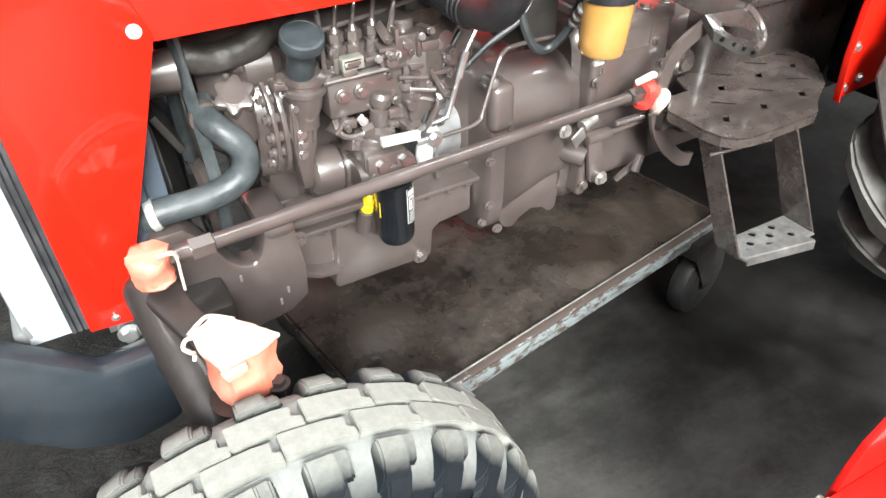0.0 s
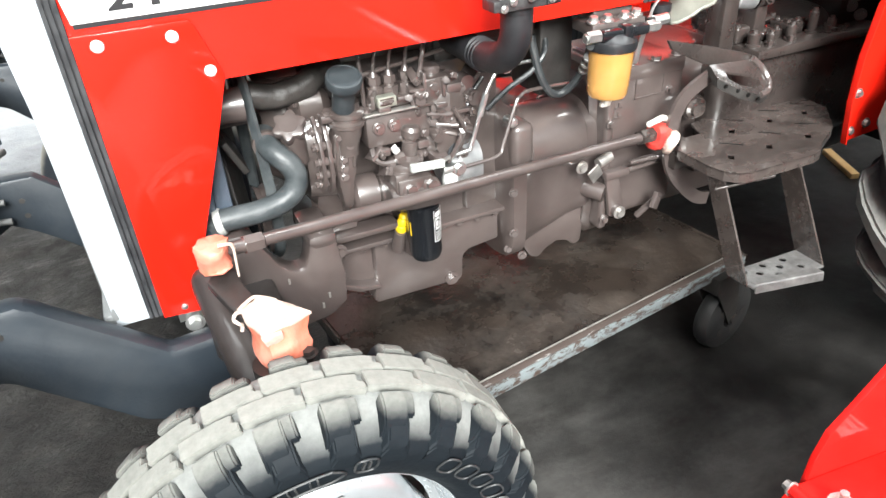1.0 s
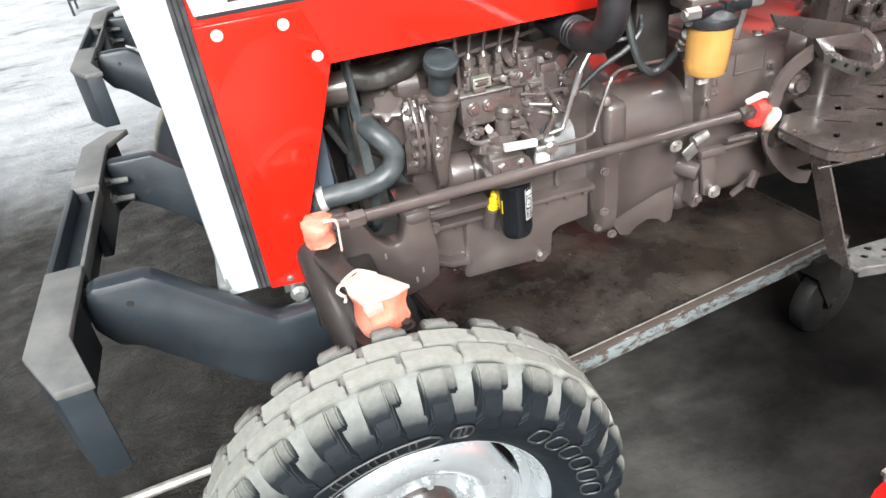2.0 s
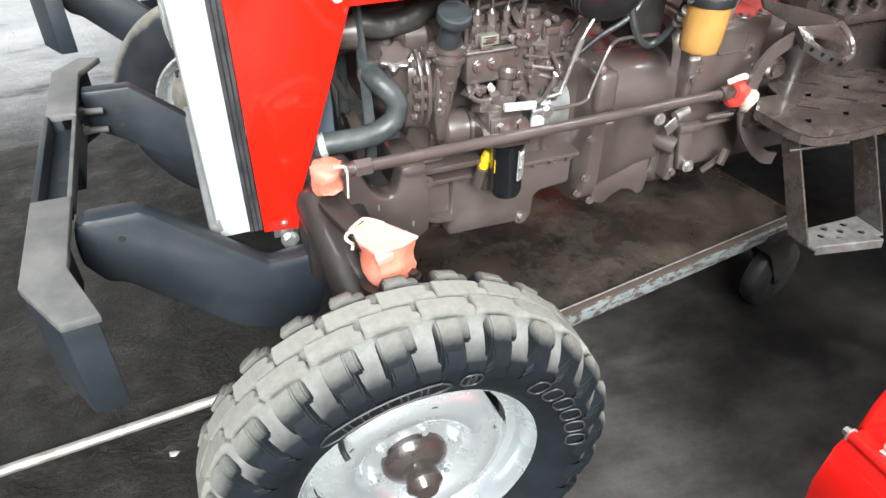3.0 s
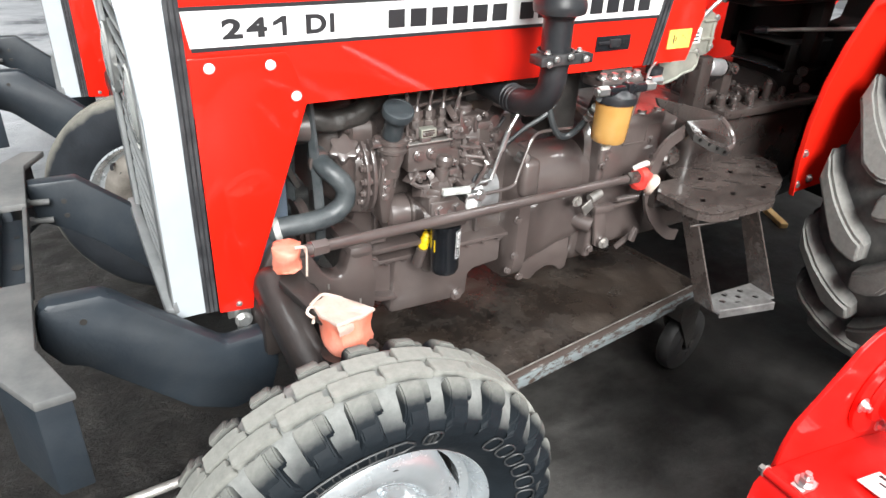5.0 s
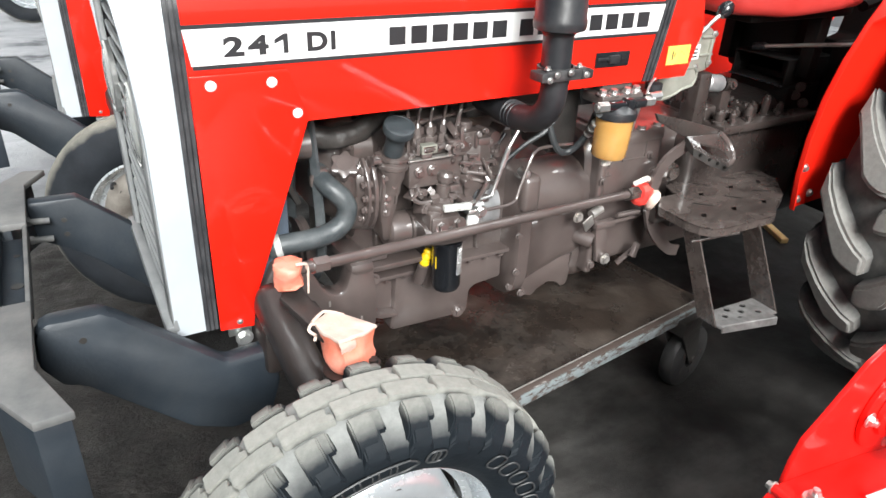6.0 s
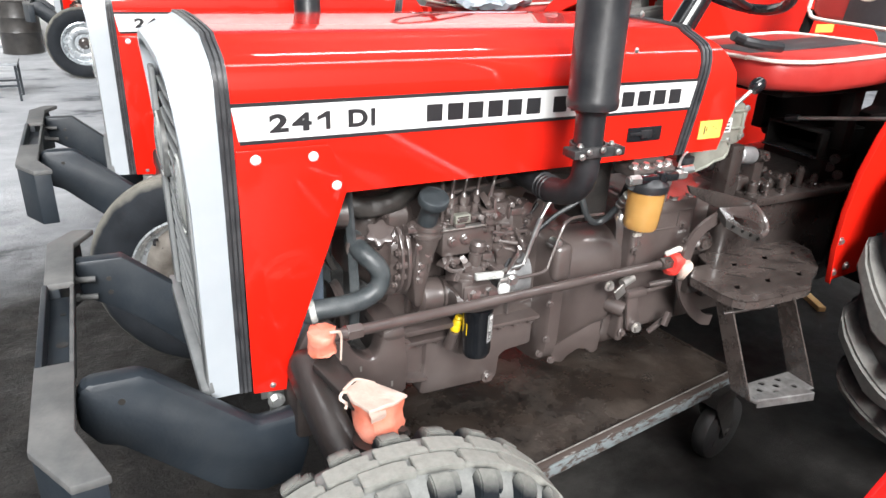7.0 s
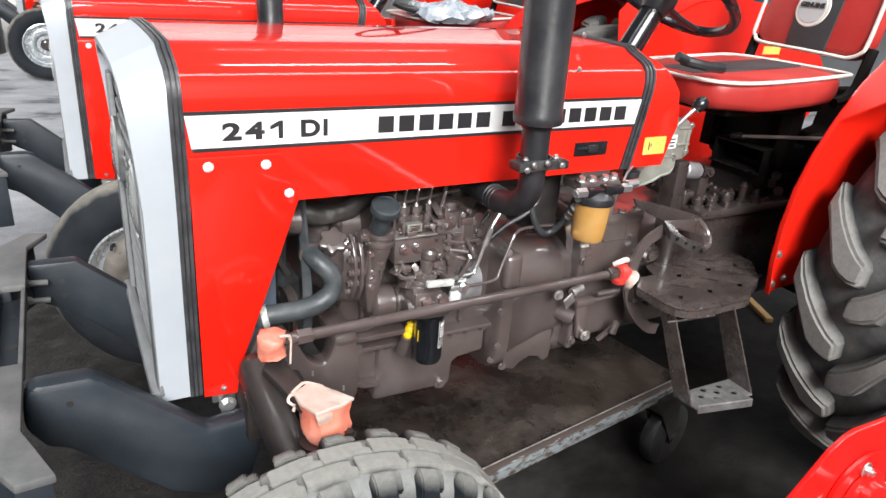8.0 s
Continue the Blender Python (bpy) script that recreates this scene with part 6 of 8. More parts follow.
    for x0, x1 in ((0.645, 0.672), (0.778, 0.803)):
        bm = B()
        rod(bm, (x0, -0.338, 0.942), (x1, -0.339, 0.942), 0.012, n=6)
        rod(bm, (x0 - 0.004, -0.338, 0.942), (x1 + 0.004, -0.339, 0.942), 0.008, n=12)
        part("banjo_union", bm, STEEL, tr, "bright zinc banjo union")
    bm = B()
    rod(bm, (0.795, -0.335, 0.95), (0.825, -0.338, 0.952), 0.010, n=12)
    tube(bm, [(0.79, -0.33, 0.955), (0.82, -0.31, 0.975), (0.87, -0.29, 0.99)], 0.003, 6)
    box(bm, -0.006, 0.006, -0.002, 0.002, -0.04, 0.03, 0.001, m=Matrix.Translation((0.80, -0.30, 0.90)) @ pose(0, 0, 0, 0, 14, 0))
    part("filter_fitting", bm, STEEL, tr)
    bm = B()
    lathe(bm, [(0.0, 0), (0.02, 0), (0.02, 0.008), (0.015, 0.01), (0.015, 0.02), (0.02, 0.022), (0.02, 0.035), (0, 0.036)], (0.85, -0.29, 0.93), (0.85, -0.29, 0.97), 18)
    part("rubber_mount", bm, BLACK, tr, "black rubber mount")
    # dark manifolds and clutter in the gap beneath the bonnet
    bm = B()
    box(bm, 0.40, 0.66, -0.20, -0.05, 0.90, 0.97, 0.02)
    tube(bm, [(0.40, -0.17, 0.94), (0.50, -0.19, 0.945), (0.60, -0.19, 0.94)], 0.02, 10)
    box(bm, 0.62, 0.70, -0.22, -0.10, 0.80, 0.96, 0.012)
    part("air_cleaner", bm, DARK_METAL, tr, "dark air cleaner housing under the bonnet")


def transmission(tr):
    # clutch housing
    bm = B()
    loft(bm, [(0.552, -0.02, 0.585, 0.195, 0.175, 5), (0.560, -0.02, 0.585, 0.205, 0.182, 5), (0.592, -0.02, 0.585, 0.205, 0.182, 5), (0.60, -0.02, 0.585, 0.195, 0.172, 4.5), (0.66, -0.02, 0.59, 0.188, 0.162, 4), (0.73, -0.03, 0.60, 0.17, 0.15, 4), (0.80, -0.04, 0.60, 0.15, 0.145, 4)], 44)
    box(bm, 0.553, 0.605, -0.235, -0.17, 0.66, 0.755, 0.014)
    part("clutch_housing", bm, BROWN, tr, "brown painted clutch housing", smooth=50)
    bm = B()
    lathe(bm, [(0, 0.0), (0.075, 0.0), (0.085, 0.012), (0.085, 0.13), (0.08, 0.15), (0.06, 0.165), (0, 0.17)], (0.60, -0.135, 0.672), (0.80, -0.135, 0.672), 30)
    part("housing_bulge", bm, BROWN, tr)
    bm = B()
    prism(bm, [(0.58, 0.43), (0.62, 0.41), (0.64, 0.375), (0.665, 0.366), (0.685, 0.385), (0.715, 0.398), (0.745, 0.39), (0.765, 0.37), (0.785, 0.378), (0.79, 0.42), (0.83, 0.45), (0.83, 0.50), (0.58, 0.50)], -0.165, -0.05, "y", 0.008)
    part("housing_foot", bm, BROWN, tr)
    for x, y, z in ((0.56, -0.228, 0.50), (0.56, -0.226, 0.60), (0.556, -0.21, 0.45), (0.585, -0.222, 0.43)):
        bm = B()
        bolt(bm, (x, y + 0.004, z), (-0.3, -1, 0), 0.0075, 0.008)
        part("housing_bolt", bm, BROWN, tr)
    # gearbox and rear transmission
    bm = B()
    loft(bm, [(0.78, YC, 0.60, 0.155, 0.20, 6), (0.80, YC, 0.60, 0.165, 0.215, 6), (0.83, YC, 0.60, 0.165, 0.215, 6), (0.84, YC, 0.60, 0.15, 0.20, 6), (1.28, YC, 0.60, 0.15, 0.20, 6)], 36)
    part("gearbox", bm, BROWN_CAST, tr, "brown painted gearbox and rear axle", smooth=50)
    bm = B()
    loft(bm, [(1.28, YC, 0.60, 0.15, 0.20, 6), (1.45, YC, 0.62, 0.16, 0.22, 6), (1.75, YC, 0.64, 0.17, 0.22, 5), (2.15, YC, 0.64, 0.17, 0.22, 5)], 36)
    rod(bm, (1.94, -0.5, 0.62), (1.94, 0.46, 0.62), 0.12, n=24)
    part("rear_axle", bm, SHADED_BROWN, tr, "rear axle housing in brown darkened for shade", smooth=50)
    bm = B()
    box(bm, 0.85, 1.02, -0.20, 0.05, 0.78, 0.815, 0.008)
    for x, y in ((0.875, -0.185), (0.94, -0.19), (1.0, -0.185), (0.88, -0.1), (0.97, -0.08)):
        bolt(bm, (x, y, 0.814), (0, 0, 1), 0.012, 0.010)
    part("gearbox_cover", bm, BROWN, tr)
    # cover, side and valve blocks take the darker brown for the seat's shade
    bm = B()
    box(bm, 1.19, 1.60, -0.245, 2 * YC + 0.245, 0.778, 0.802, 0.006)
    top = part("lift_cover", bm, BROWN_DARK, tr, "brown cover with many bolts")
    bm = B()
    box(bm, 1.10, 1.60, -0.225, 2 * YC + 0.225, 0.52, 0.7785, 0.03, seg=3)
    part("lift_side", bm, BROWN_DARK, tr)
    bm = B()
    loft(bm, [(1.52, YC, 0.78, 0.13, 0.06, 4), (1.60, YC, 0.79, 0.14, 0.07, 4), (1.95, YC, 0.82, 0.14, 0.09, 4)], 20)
    part("lift_housing", bm, SHADED_BROWN, tr, "hydraulic lift housing in brown darkened for the seat's shade")
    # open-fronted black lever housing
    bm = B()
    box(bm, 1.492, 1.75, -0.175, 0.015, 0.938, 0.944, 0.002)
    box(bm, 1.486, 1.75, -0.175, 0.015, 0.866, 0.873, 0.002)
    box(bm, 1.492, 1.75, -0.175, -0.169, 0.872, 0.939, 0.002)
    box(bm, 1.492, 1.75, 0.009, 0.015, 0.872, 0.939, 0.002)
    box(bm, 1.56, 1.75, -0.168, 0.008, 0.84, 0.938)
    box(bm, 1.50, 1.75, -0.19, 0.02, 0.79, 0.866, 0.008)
    quad = part("lever_quadrant", bm, SHADE_BLACK, tr, "black open-fronted lever housing")
    bm = B()
    rod(bm, (1.486, -0.175, 0.8695), (1.486, 0.015, 0.8695), 0.0036, n=10)
    part("housing_lip", bm, BLACK_GLOSS, quad)
    bm = B()
    rod(bm, (1.500, -0.065, 0.962), (1.525, -0.25, 1.000), 0.0055, n=12)
    rod(bm, (1.525, -0.25, 1.000), (1.56, -0.33, 1.015), 0.0055, n=12)
    lever = part("hand_lever", bm, WORN_STEEL, tr, "bare steel hand lever")
    bm = B()
    rod(bm, (1.497, -0.042, 0.957), (1.502, -0.078, 0.965), 0.011, n=18)
    part("lever_end", bm, BLACK, lever)
    for y, z in ((-0.215, 0.872), (-0.205, 0.845), (-0.235, 0.83)):
        bm = B()
        bolt(bm, (1.53, y + 0.01, z), (-1, -0.8, 0), 0.010, 0.010)
        part("cover_bolt", bm, DARK_METAL, tr)
    # added block stands for the shaded void beside the gearbox
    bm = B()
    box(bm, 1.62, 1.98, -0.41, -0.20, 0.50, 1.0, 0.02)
    part("footwell_box", bm, SHADE_BLACK, tr, "black filler for the shaded void between gearbox and mudguard")
    rngs = random.Random(11)
    # valve blocks standing on the cover, with their bolts
    for x, y, hx, hy, h in ((1.215, -0.15, 0.028, 0.024, 0.050), (1.235, -0.05, 0.030, 0.028, 0.085), (1.285, -0.165, 0.034, 0.026, 0.030), (1.30, -0.095, 0.036, 0.026, 0.048),
                            (1.36, -0.16, 0.026, 0.030, 0.040), (1.37, -0.08, 0.028, 0.022, 0.030), (1.43, -0.14, 0.026, 0.034, 0.026), (1.27, 0.01, 0.03, 0.03, 0.055)):
        bm = B()
        h *= 0.75
        box(bm, x - hx, x + hx, y - hy, y + hy, 0.800, 0.802 + h, 0.007, seg=3)
        for a, b in ((-1, -1), (1, -1), (-1, 1)):
            bolt(bm, (x + a * hx * 0.6, y + b * hy * 0.55, 0.801 + h), (0, 0, 1), 0.0068, 0.007)
        part("valve_block", bm, BROWN_DARK, top)
    for x, y, r, h in ((1.208, -0.205, 0.014, 0.030), (1.255, -0.212, 0.010, 0.024), (1.315, -0.215, 0.012, 0.034), (1.40, -0.20, 0.011, 0.050), (1.46, -0.205, 0.010, 0.024)):
        bm = B()
        lathe(bm, [(r * 1.3, 0), (r * 1.3, 0.006), (r, 0.008), (r, h), (r * 0.8, h + 0.003), (0, h + 0.003)], (x, y, 0.801), (x, y, 1), 16)
        bolt(bm, (x, y, 0.803 + h), (0, 0, 1), r * 0.6, 0.008)
        part("valve_plug", bm, BROWN_DARK, top)
    for k in range(46):
        bm = B()
        x, y = 1.20 + 0.36 * rngs.random(), -0.238 + 0.16 * rngs.random()
        bolt(bm, (x, y, 0.801), (0, 0, 1), 0.0065, rngs.uniform(0.006, 0.018))
        part("cover_bolt", bm, BROWN_DARK, top)
    # bare barrel between two brown blocks
    bm = B()
    lathe(bm, [(0, 0), (0.021, 0.0), (0.0235, 0.003), (0.0235, 0.06), (0.020, 0.066), (0, 0.066)], (1.148, -0.183, 0.914), (1.215, -0.178, 0.904), 24)
    part("valve_barrel", bm, CAST_ALU, tr, "bare metal valve barrel")
    bm = B()
    box(bm, 1.105, 1.150, -0.205, -0.15, 0.80, 0.945, 0.008)
    lathe(bm, [(0.024, 0), (0.021, 0.012), (0.017, 0.035), (0.015, 0.06), (0, 0.062)], (1.213, -0.178, 0.904), (1.28, -0.173, 0.894), 18)
    bolt(bm, (1.245, -0.196, 0.900), (0, -1, 0.5), 0.008, 0.010)
    box(bm, 1.225, 1.262, -0.185, -0.10, 0.80, 0.895, 0.007)
    part("valve_support", bm, BROWN_DARK, tr)
    bm = B()
    box(bm, 0.80, 1.03, -0.195, -0.02, 0.44, 0.80, 0.022, seg=3)
    box(bm, 0.796, 0.822, -0.218, -0.05, 0.43, 0.835, 0.012, seg=3)
    face = part("gearbox_face", bm, BROWN, tr, "brown painted side of the gearbox", smooth=50)
    bm = B()
    for x0, x1, z0, z1 in ((0.885, 0.965, 0.735, 0.739), (0.885, 0.965, 0.781, 0.785), (0.885, 0.889, 0.735, 0.785), (0.961, 0.965, 0.735, 0.785)):
        box(bm, x0, x1, -0.1985, -0.19, z0, z1, 0.001)
    part("raised_frame", bm, BROWN, face)
    for k in range(3):
        bm = B()
        z = 0.70 + k * 0.022
        box(bm, 0.835, 0.852, -0.1985, -0.19, z, z + 0.004, 0.001)
        box(bm, 0.842, 0.846, -0.1985, -0.19, z, z + 0.014, 0.001)
        part("raised_mark", bm, BROWN, face)
    for x, z in ((0.809, 0.80), (0.809, 0.70), (0.809, 0.56), (0.809, 0.46), (1.005, 0.69), (0.985, 0.74)):
        bm = B()
        bolt(bm, (x, -0.218 if x < 0.9 else -0.195, z), (0, -1, 0), 0.0085, 0.009)
        part("face_bolt", bm, BROWN, face)
    # linkage below the drag link
    bm = B()
    prism(bm, [(0.795, 0.575), (0.83, 0.58), (0.85, 0.50), (0.848, 0.475), (0.83, 0.465), (0.812, 0.475), (0.808, 0.5)], -0.235, -0.222, "y", 0.003)
    rod(bm, (0.83, -0.245, 0.487), (0.83, -0.17, 0.487), 0.016, n=18)
    rod(bm, (0.80, -0.225, 0.535), (0.76, -0.17, 0.545), 0.022, 0.02, n=16)
    box(bm, 0.785, 0.85, -0.248, -0.225, 0.578, 0.598, 0.005)
    part("clutch_lever", bm, BROWN, tr, "brown clutch release lever")
    bm = B()
    box(bm, -0.016, 0.016, -0.002, 0.002, -0.024, 0.024, 0.001, m=Matrix.Translation((0.752, -0.25, 0.608)) @ pose(0, 0, 0, 20, -38, 0))
    rod(bm, (0.765, -0.24, 0.625), (0.80, -0.235, 0.635), 0.012, n=12)
    part("link_plate", bm, WORN_STEEL, tr, "worn bare steel link plate")
    bm = B()
    bolt(bm, (0.718, -0.245, 0.63), (0, -1, 0), 0.010, 0.01)
    part("link_bolt", bm, WORN_STEEL, tr)
    bm = B()
    rod(bm, (0.85, -0.24, 0.588), (0.95, -0.225, 0.582), 0.006, n=10)
    part("link_rod", bm, BROWN, tr)
    bm = B()
    bolt(bm, (0.83, -0.247, 0.487), (0, -1, 0), 0.011, 0.010)
    part("link_bolt", bm, WORN_STEEL, tr)
    bm = B()
    rod(bm, (0.91, -0.215, 0.44), (0.945, -0.245, 0.50), 0.008, n=10)
    box(bm, -0.014, 0.014, -0.006, 0.006, -0.02, 0.02, 0.002, m=Matrix.Translation((0.938, -0.245, 0.488)) @ pose(0, 0, 0, 0, 30, 20))
    part("link_clevis", bm, BROWN, tr)
    bm = B()
    rod(bm, (0.845, -0.25, 0.612), (0.925, -0.25, 0.609), 0.0055, n=10)
    for k in range(10):
        lathe(bm, [(0.0062, 0), (0.0078, 0.002), (0.0062, 0.004)], (0.85 + k * 0.0072, -0.25, 0.612), (0.925, -0.25, 0.609), 10)
    part("return_spring", bm, BROWN, tr, "brown return spring")
    # curved pedal arm and pedal
    bm = B()
    mid = spline([Vector(p) for p in ((1.026, -0.275, 0.789), (0.964, -0.275, 0.757), (0.937, -0.275, 0.711), (0.930, -0.275, 0.632), (0.959, -0.275, 0.56), (1.026, -0.275, 0.491), (1.07, -0.275, 0.475))], 4)
    left, right = [], []
    for k, p in enumerate(mid):
        d = (mid[min(k + 1, len(mid) - 1)] - mid[max(k - 1, 0)]).normalized()
        o = Vector((-d.z, 0, d.x)) * 0.0155
        left.append(p + o)
        right.append(p - o)
    rows = [[bm.verts.new((q.x, y, q.z)) for q in side] for side, y in ((left, -0.279), (right, -0.279), (right, -0.270), (left, -0.270))]
    for a, b in zip(rows, rows[1:] + rows[:1]):
        for k in range(len(mid) - 1):
            bm.faces.new((a[k], a[k + 1], b[k + 1], b[k]))
    for k in (0, -1):
        bm.faces.new([r[k] for r in rows])
    part("pedal_arm", bm, BROWN, tr, "flat brown curved pedal arm", smooth=40)
    bm = B()
    prism(bm, [(0.892, 0.884), (0.974, 0.862), (1.038, 0.843), (1.106, 0.823), (1.150, 0.806), (1.160, 0.790), (1.062, 0.796), (1.008, 0.811), (0.961, 0.833), (0.905, 0.862)], -0.276, -0.266, "y", 0.003)
    part("pedal_stem", bm, BROWN_DARK, tr, "flat brown pedal stem")
    ring = [Vector(p) for p in ((1.010, -0.278, 0.812), (1.128, -0.283, 0.806), (1.150, -0.290, 0.786), (1.160, -0.308, 0.758), (1.150, -0.322, 0.742), (1.120, -0.330, 0.738), (1.055, -0.330, 0.763), (1.005, -0.312, 0.792))]
    slot = [Vector(p) for p in ((1.040, -0.297, 0.797), (1.112, -0.300, 0.778), (1.134, -0.303, 0.766), (1.138, -0.309, 0.758), (1.130, -0.314, 0.752), (1.112, -0.317, 0.753), (1.062, -0.318, 0.771), (1.036, -0.310, 0.788))]
    n = len(ring)
    bm = B()
    rows = [[bm.verts.new(p - Vector((0, 0, h))) for p in q] for q, h in ((ring, 0), (slot, 0), (slot, 0.005), (ring, 0.005))]
    for a, b in zip(rows, rows[1:] + rows[:1]):
        for k in range(n):
            bm.faces.new((a[k], a[(k + 1) % n], b[(k + 1) % n], b[k]))
    pedal = part("pedal", bm, BROWN_DARK, tr, "pressed brown foot pedal with a long slot", smooth=40)
    bm = B()
    tube(bm, [p + Vector((0, -0.001, 0.001)) for p in ring[1:6]], 0.0065, 8, step=4, flat=1.2)
    part("pedal_rim", bm, BROWN, pedal)
    bm = B()
    edge = ring[4:] + ring[:1]
    rows = [[bm.verts.new(p + Vector((0, dy, -h))) for p in edge] for dy, h in ((0, -0.001), (-0.002, 0.018), (0.003, 0.018), (0.004, -0.001))]
    for a, b in zip(rows, rows[1:] + rows[:1]):
        for k in range(len(edge) - 1):
            bm.faces.new((a[k], a[k + 1], b[k + 1], b[k]))
    for k in (0, -1):
        bm.faces.new([r[k] for r in rows])
    part("pedal_flange", bm, DARK_METAL, pedal, "dark turned-down flange with round holes")
    for f in (0.15, 0.4, 0.65, 0.9):
        # dark disc for each flange hole, inner shade put in the colour
        bm = B()
        p = ring[7].lerp(ring[5], f) + Vector((0, -0.005 - 0.004 * math.sin(f * 3), -0.008))
        rod(bm, p, p + Vector((0, -0.003, 0)), 0.0042, n=10)
        part("rim_hole", bm, SHADE_BLACK, pedal)
    bm = B()
    lathe(bm, [(0.030, 0), (0.030, 0.02), (0.026, 0.032), (0.018, 0.036), (0.016, 0.044), (0, 0.045)], (1.045, -0.195, 0.694), (1.04, -0.25, 0.690), 22)
    part("pedal_pivot", bm, STEP_PAINT, tr, "glossy brown pivot boss")
    # battery side unit and lever beside the cowl
    bm = B()
    sheet = [(0.932, 0.904), (0.922, 0.962), (0.952, 0.974), (1.04, 0.972), (1.052, 0.950), (1.042, 0.928), (1.01, 0.922), (0.99, 0.912), (0.95, 0.902)]
    prism(bm, sheet, -0.232, -0.228, "y")
    tube(bm, [(x, -0.232, z) for x, z in sheet + sheet[:1]], 0.0035, 6, step=2)
    part("steering_bracket", bm, ALU, tr, "pale grey-green sheet bracket")
    bm = B()
    prism(bm, [(1.03, 0.965), (1.03, 1.06), (1.062, 1.064), (1.112, 1.060), (1.133, 1.040), (1.133, 1.022), (1.124, 1.010), (1.126, 0.955), (1.10, 0.948)], -0.205, -0.10, "y", 0.010)
    for z0, z1 in ((1.036, 1.042), (0.992, 0.998)):
        box(bm, 1.076, 1.122, -0.211, -0.20, z0, z1, 0.002)
    box(bm, 1.108, 1.118, -0.212, -0.20, 0.962, 1.034, 0.004)
    part("steering_box", bm, ALU, tr, "grey-green cast steering box")
    for x, z in ((1.07, 0.965), (1.115, 0.975), (1.118, 1.045)):
        bm = B()
        bolt(bm, (x, -0.208, z), (0, -1, 0), 0.006, 0.006)
        part("box_bolt", bm, STEEL, tr)
    bm = B()
    box(bm, 1.038, 1.074, -0.2075, -0.2035, 0.986, 1.022)
    part("maker_plate", bm, WHITE, tr, "white printed plate")
    for x0, z0 in ((1.05, 0.991), (1.05, 1.000), (1.05, 1.009)):
        bm = B()
        box(bm, x0, x0 + 0.018, -0.2084, -0.207, z0, z0 + 0.004)
        part("plate_bar", bm, DECAL_BLACK, tr)
    bm = B()
    tube(bm, [(1.0, -0.24, 1.03), (1.04, -0.25, 1.078), (1.068, -0.255, 1.104)], 0.005, 8)
    part("gear_lever", bm, STEEL, tr, "bright hand lever")
    bm = B()
    lathe(bm, [(0, 0), (0.012, 0.002), (0.018, 0.014), (0.018, 0.026), (0.012, 0.038), (0, 0.041)], (1.064, -0.254, 1.098), (1.095, -0.258, 1.13), 18)
    part("lever_knob", bm, BLACK_GLOSS, tr, "black ball knob")
    bm = B()
    box(bm, 1.05, 1.07, -0.12, 2 * YC + 0.12, 1.0, 1.15, 0.004)
    part("bulkhead", bm, RED, tr, "red bulkhead under the dash")


def exhaust(tr):
    c = Vector((0.462, -0.437, 0))
    bm = B()
    lathe(bm, [(0.029, 1.125), (0.031, 1.130), (0.046, 1.136), (0.0475, 1.142), (0.0475, 1.152), (0.0455, 1.156), (0.0455, 1.60), (0.047, 1.62), (0.03, 1.66), (0, 1.66)], c, c + Vector((-0.02, 0, 1)), 36)
    lathe(bm, [(0.0275, 1.04), (0.0275, 1.13), (0.02, 1.13)], c, c + Vector((-0.02, 0, 1)), 28)
    part("intake_pipe", bm, BLACK, tr, "tall black air intake pipe")
    for z in (1.36, 1.30):
        bm = B()
        bolt(bm, (0.484, -0.481, z - 0.06), (0.4, -1, 0), 0.004, 0.004)
        part("stack_screw", bm, STEEL, tr)
    bm = B()
    tube(bm, [(0.442, -0.437, 1.075), (0.443, -0.436, 1.02), (0.443, -0.425, 0.985), (0.441, -0.39, 0.957), (0.438, -0.33, 0.947), (0.44, -0.26, 0.947), (0.44, -0.18, 0.947)], 0.0255, 18, step=6)
    for t in (0.0, 0.012, 0.024):
        lathe(bm, [(0.0255, 0), (0.029, 0.003), (0.0255, 0.006)], (0.44, -0.31 - t, 0.947), (0.44, -0.32 - t, 0.947), 20)
    part("intake_elbow", bm, BLACK_RUBBER, tr, "black rubber intake elbow", smooth=60)
    bm = B()
    lathe(bm, [(0.031, 0), (0.0345, 0), (0.0345, 0.02), (0.031, 0.02)], (0.442, -0.437, 1.05), (0.441, -0.437, 1.08), 28, closed=True)
    box(bm, 0.392, 0.492, -0.474, -0.468, 1.050, 1.070, 0.002)
    for x in (0.394, 0.484):
        box(bm, x - 0.012, x + 0.012, -0.478, -0.44, 1.052, 1.068, 0.002)
    clamp = part("stack_clamp", bm, CLAMP, tr, "dark worn pipe clamp with bright bolts")
    for x, z in ((0.399, 1.056), (0.414, 1.064), (0.444, 1.066), (0.480, 1.060)):
        bm = B()
        bolt(bm, (x, -0.478, z), (0, -1, 0), 0.0042, 0.005)
        part("clamp_bolt", bm, STEEL, clamp)
    for x in (0.406, 0.476):
        bm = B()
        bolt(bm, (x, -0.46, 1.070), (0, 0, 1), 0.0045, 0.006)
        part("clamp_bolt", bm, STEEL, clamp)


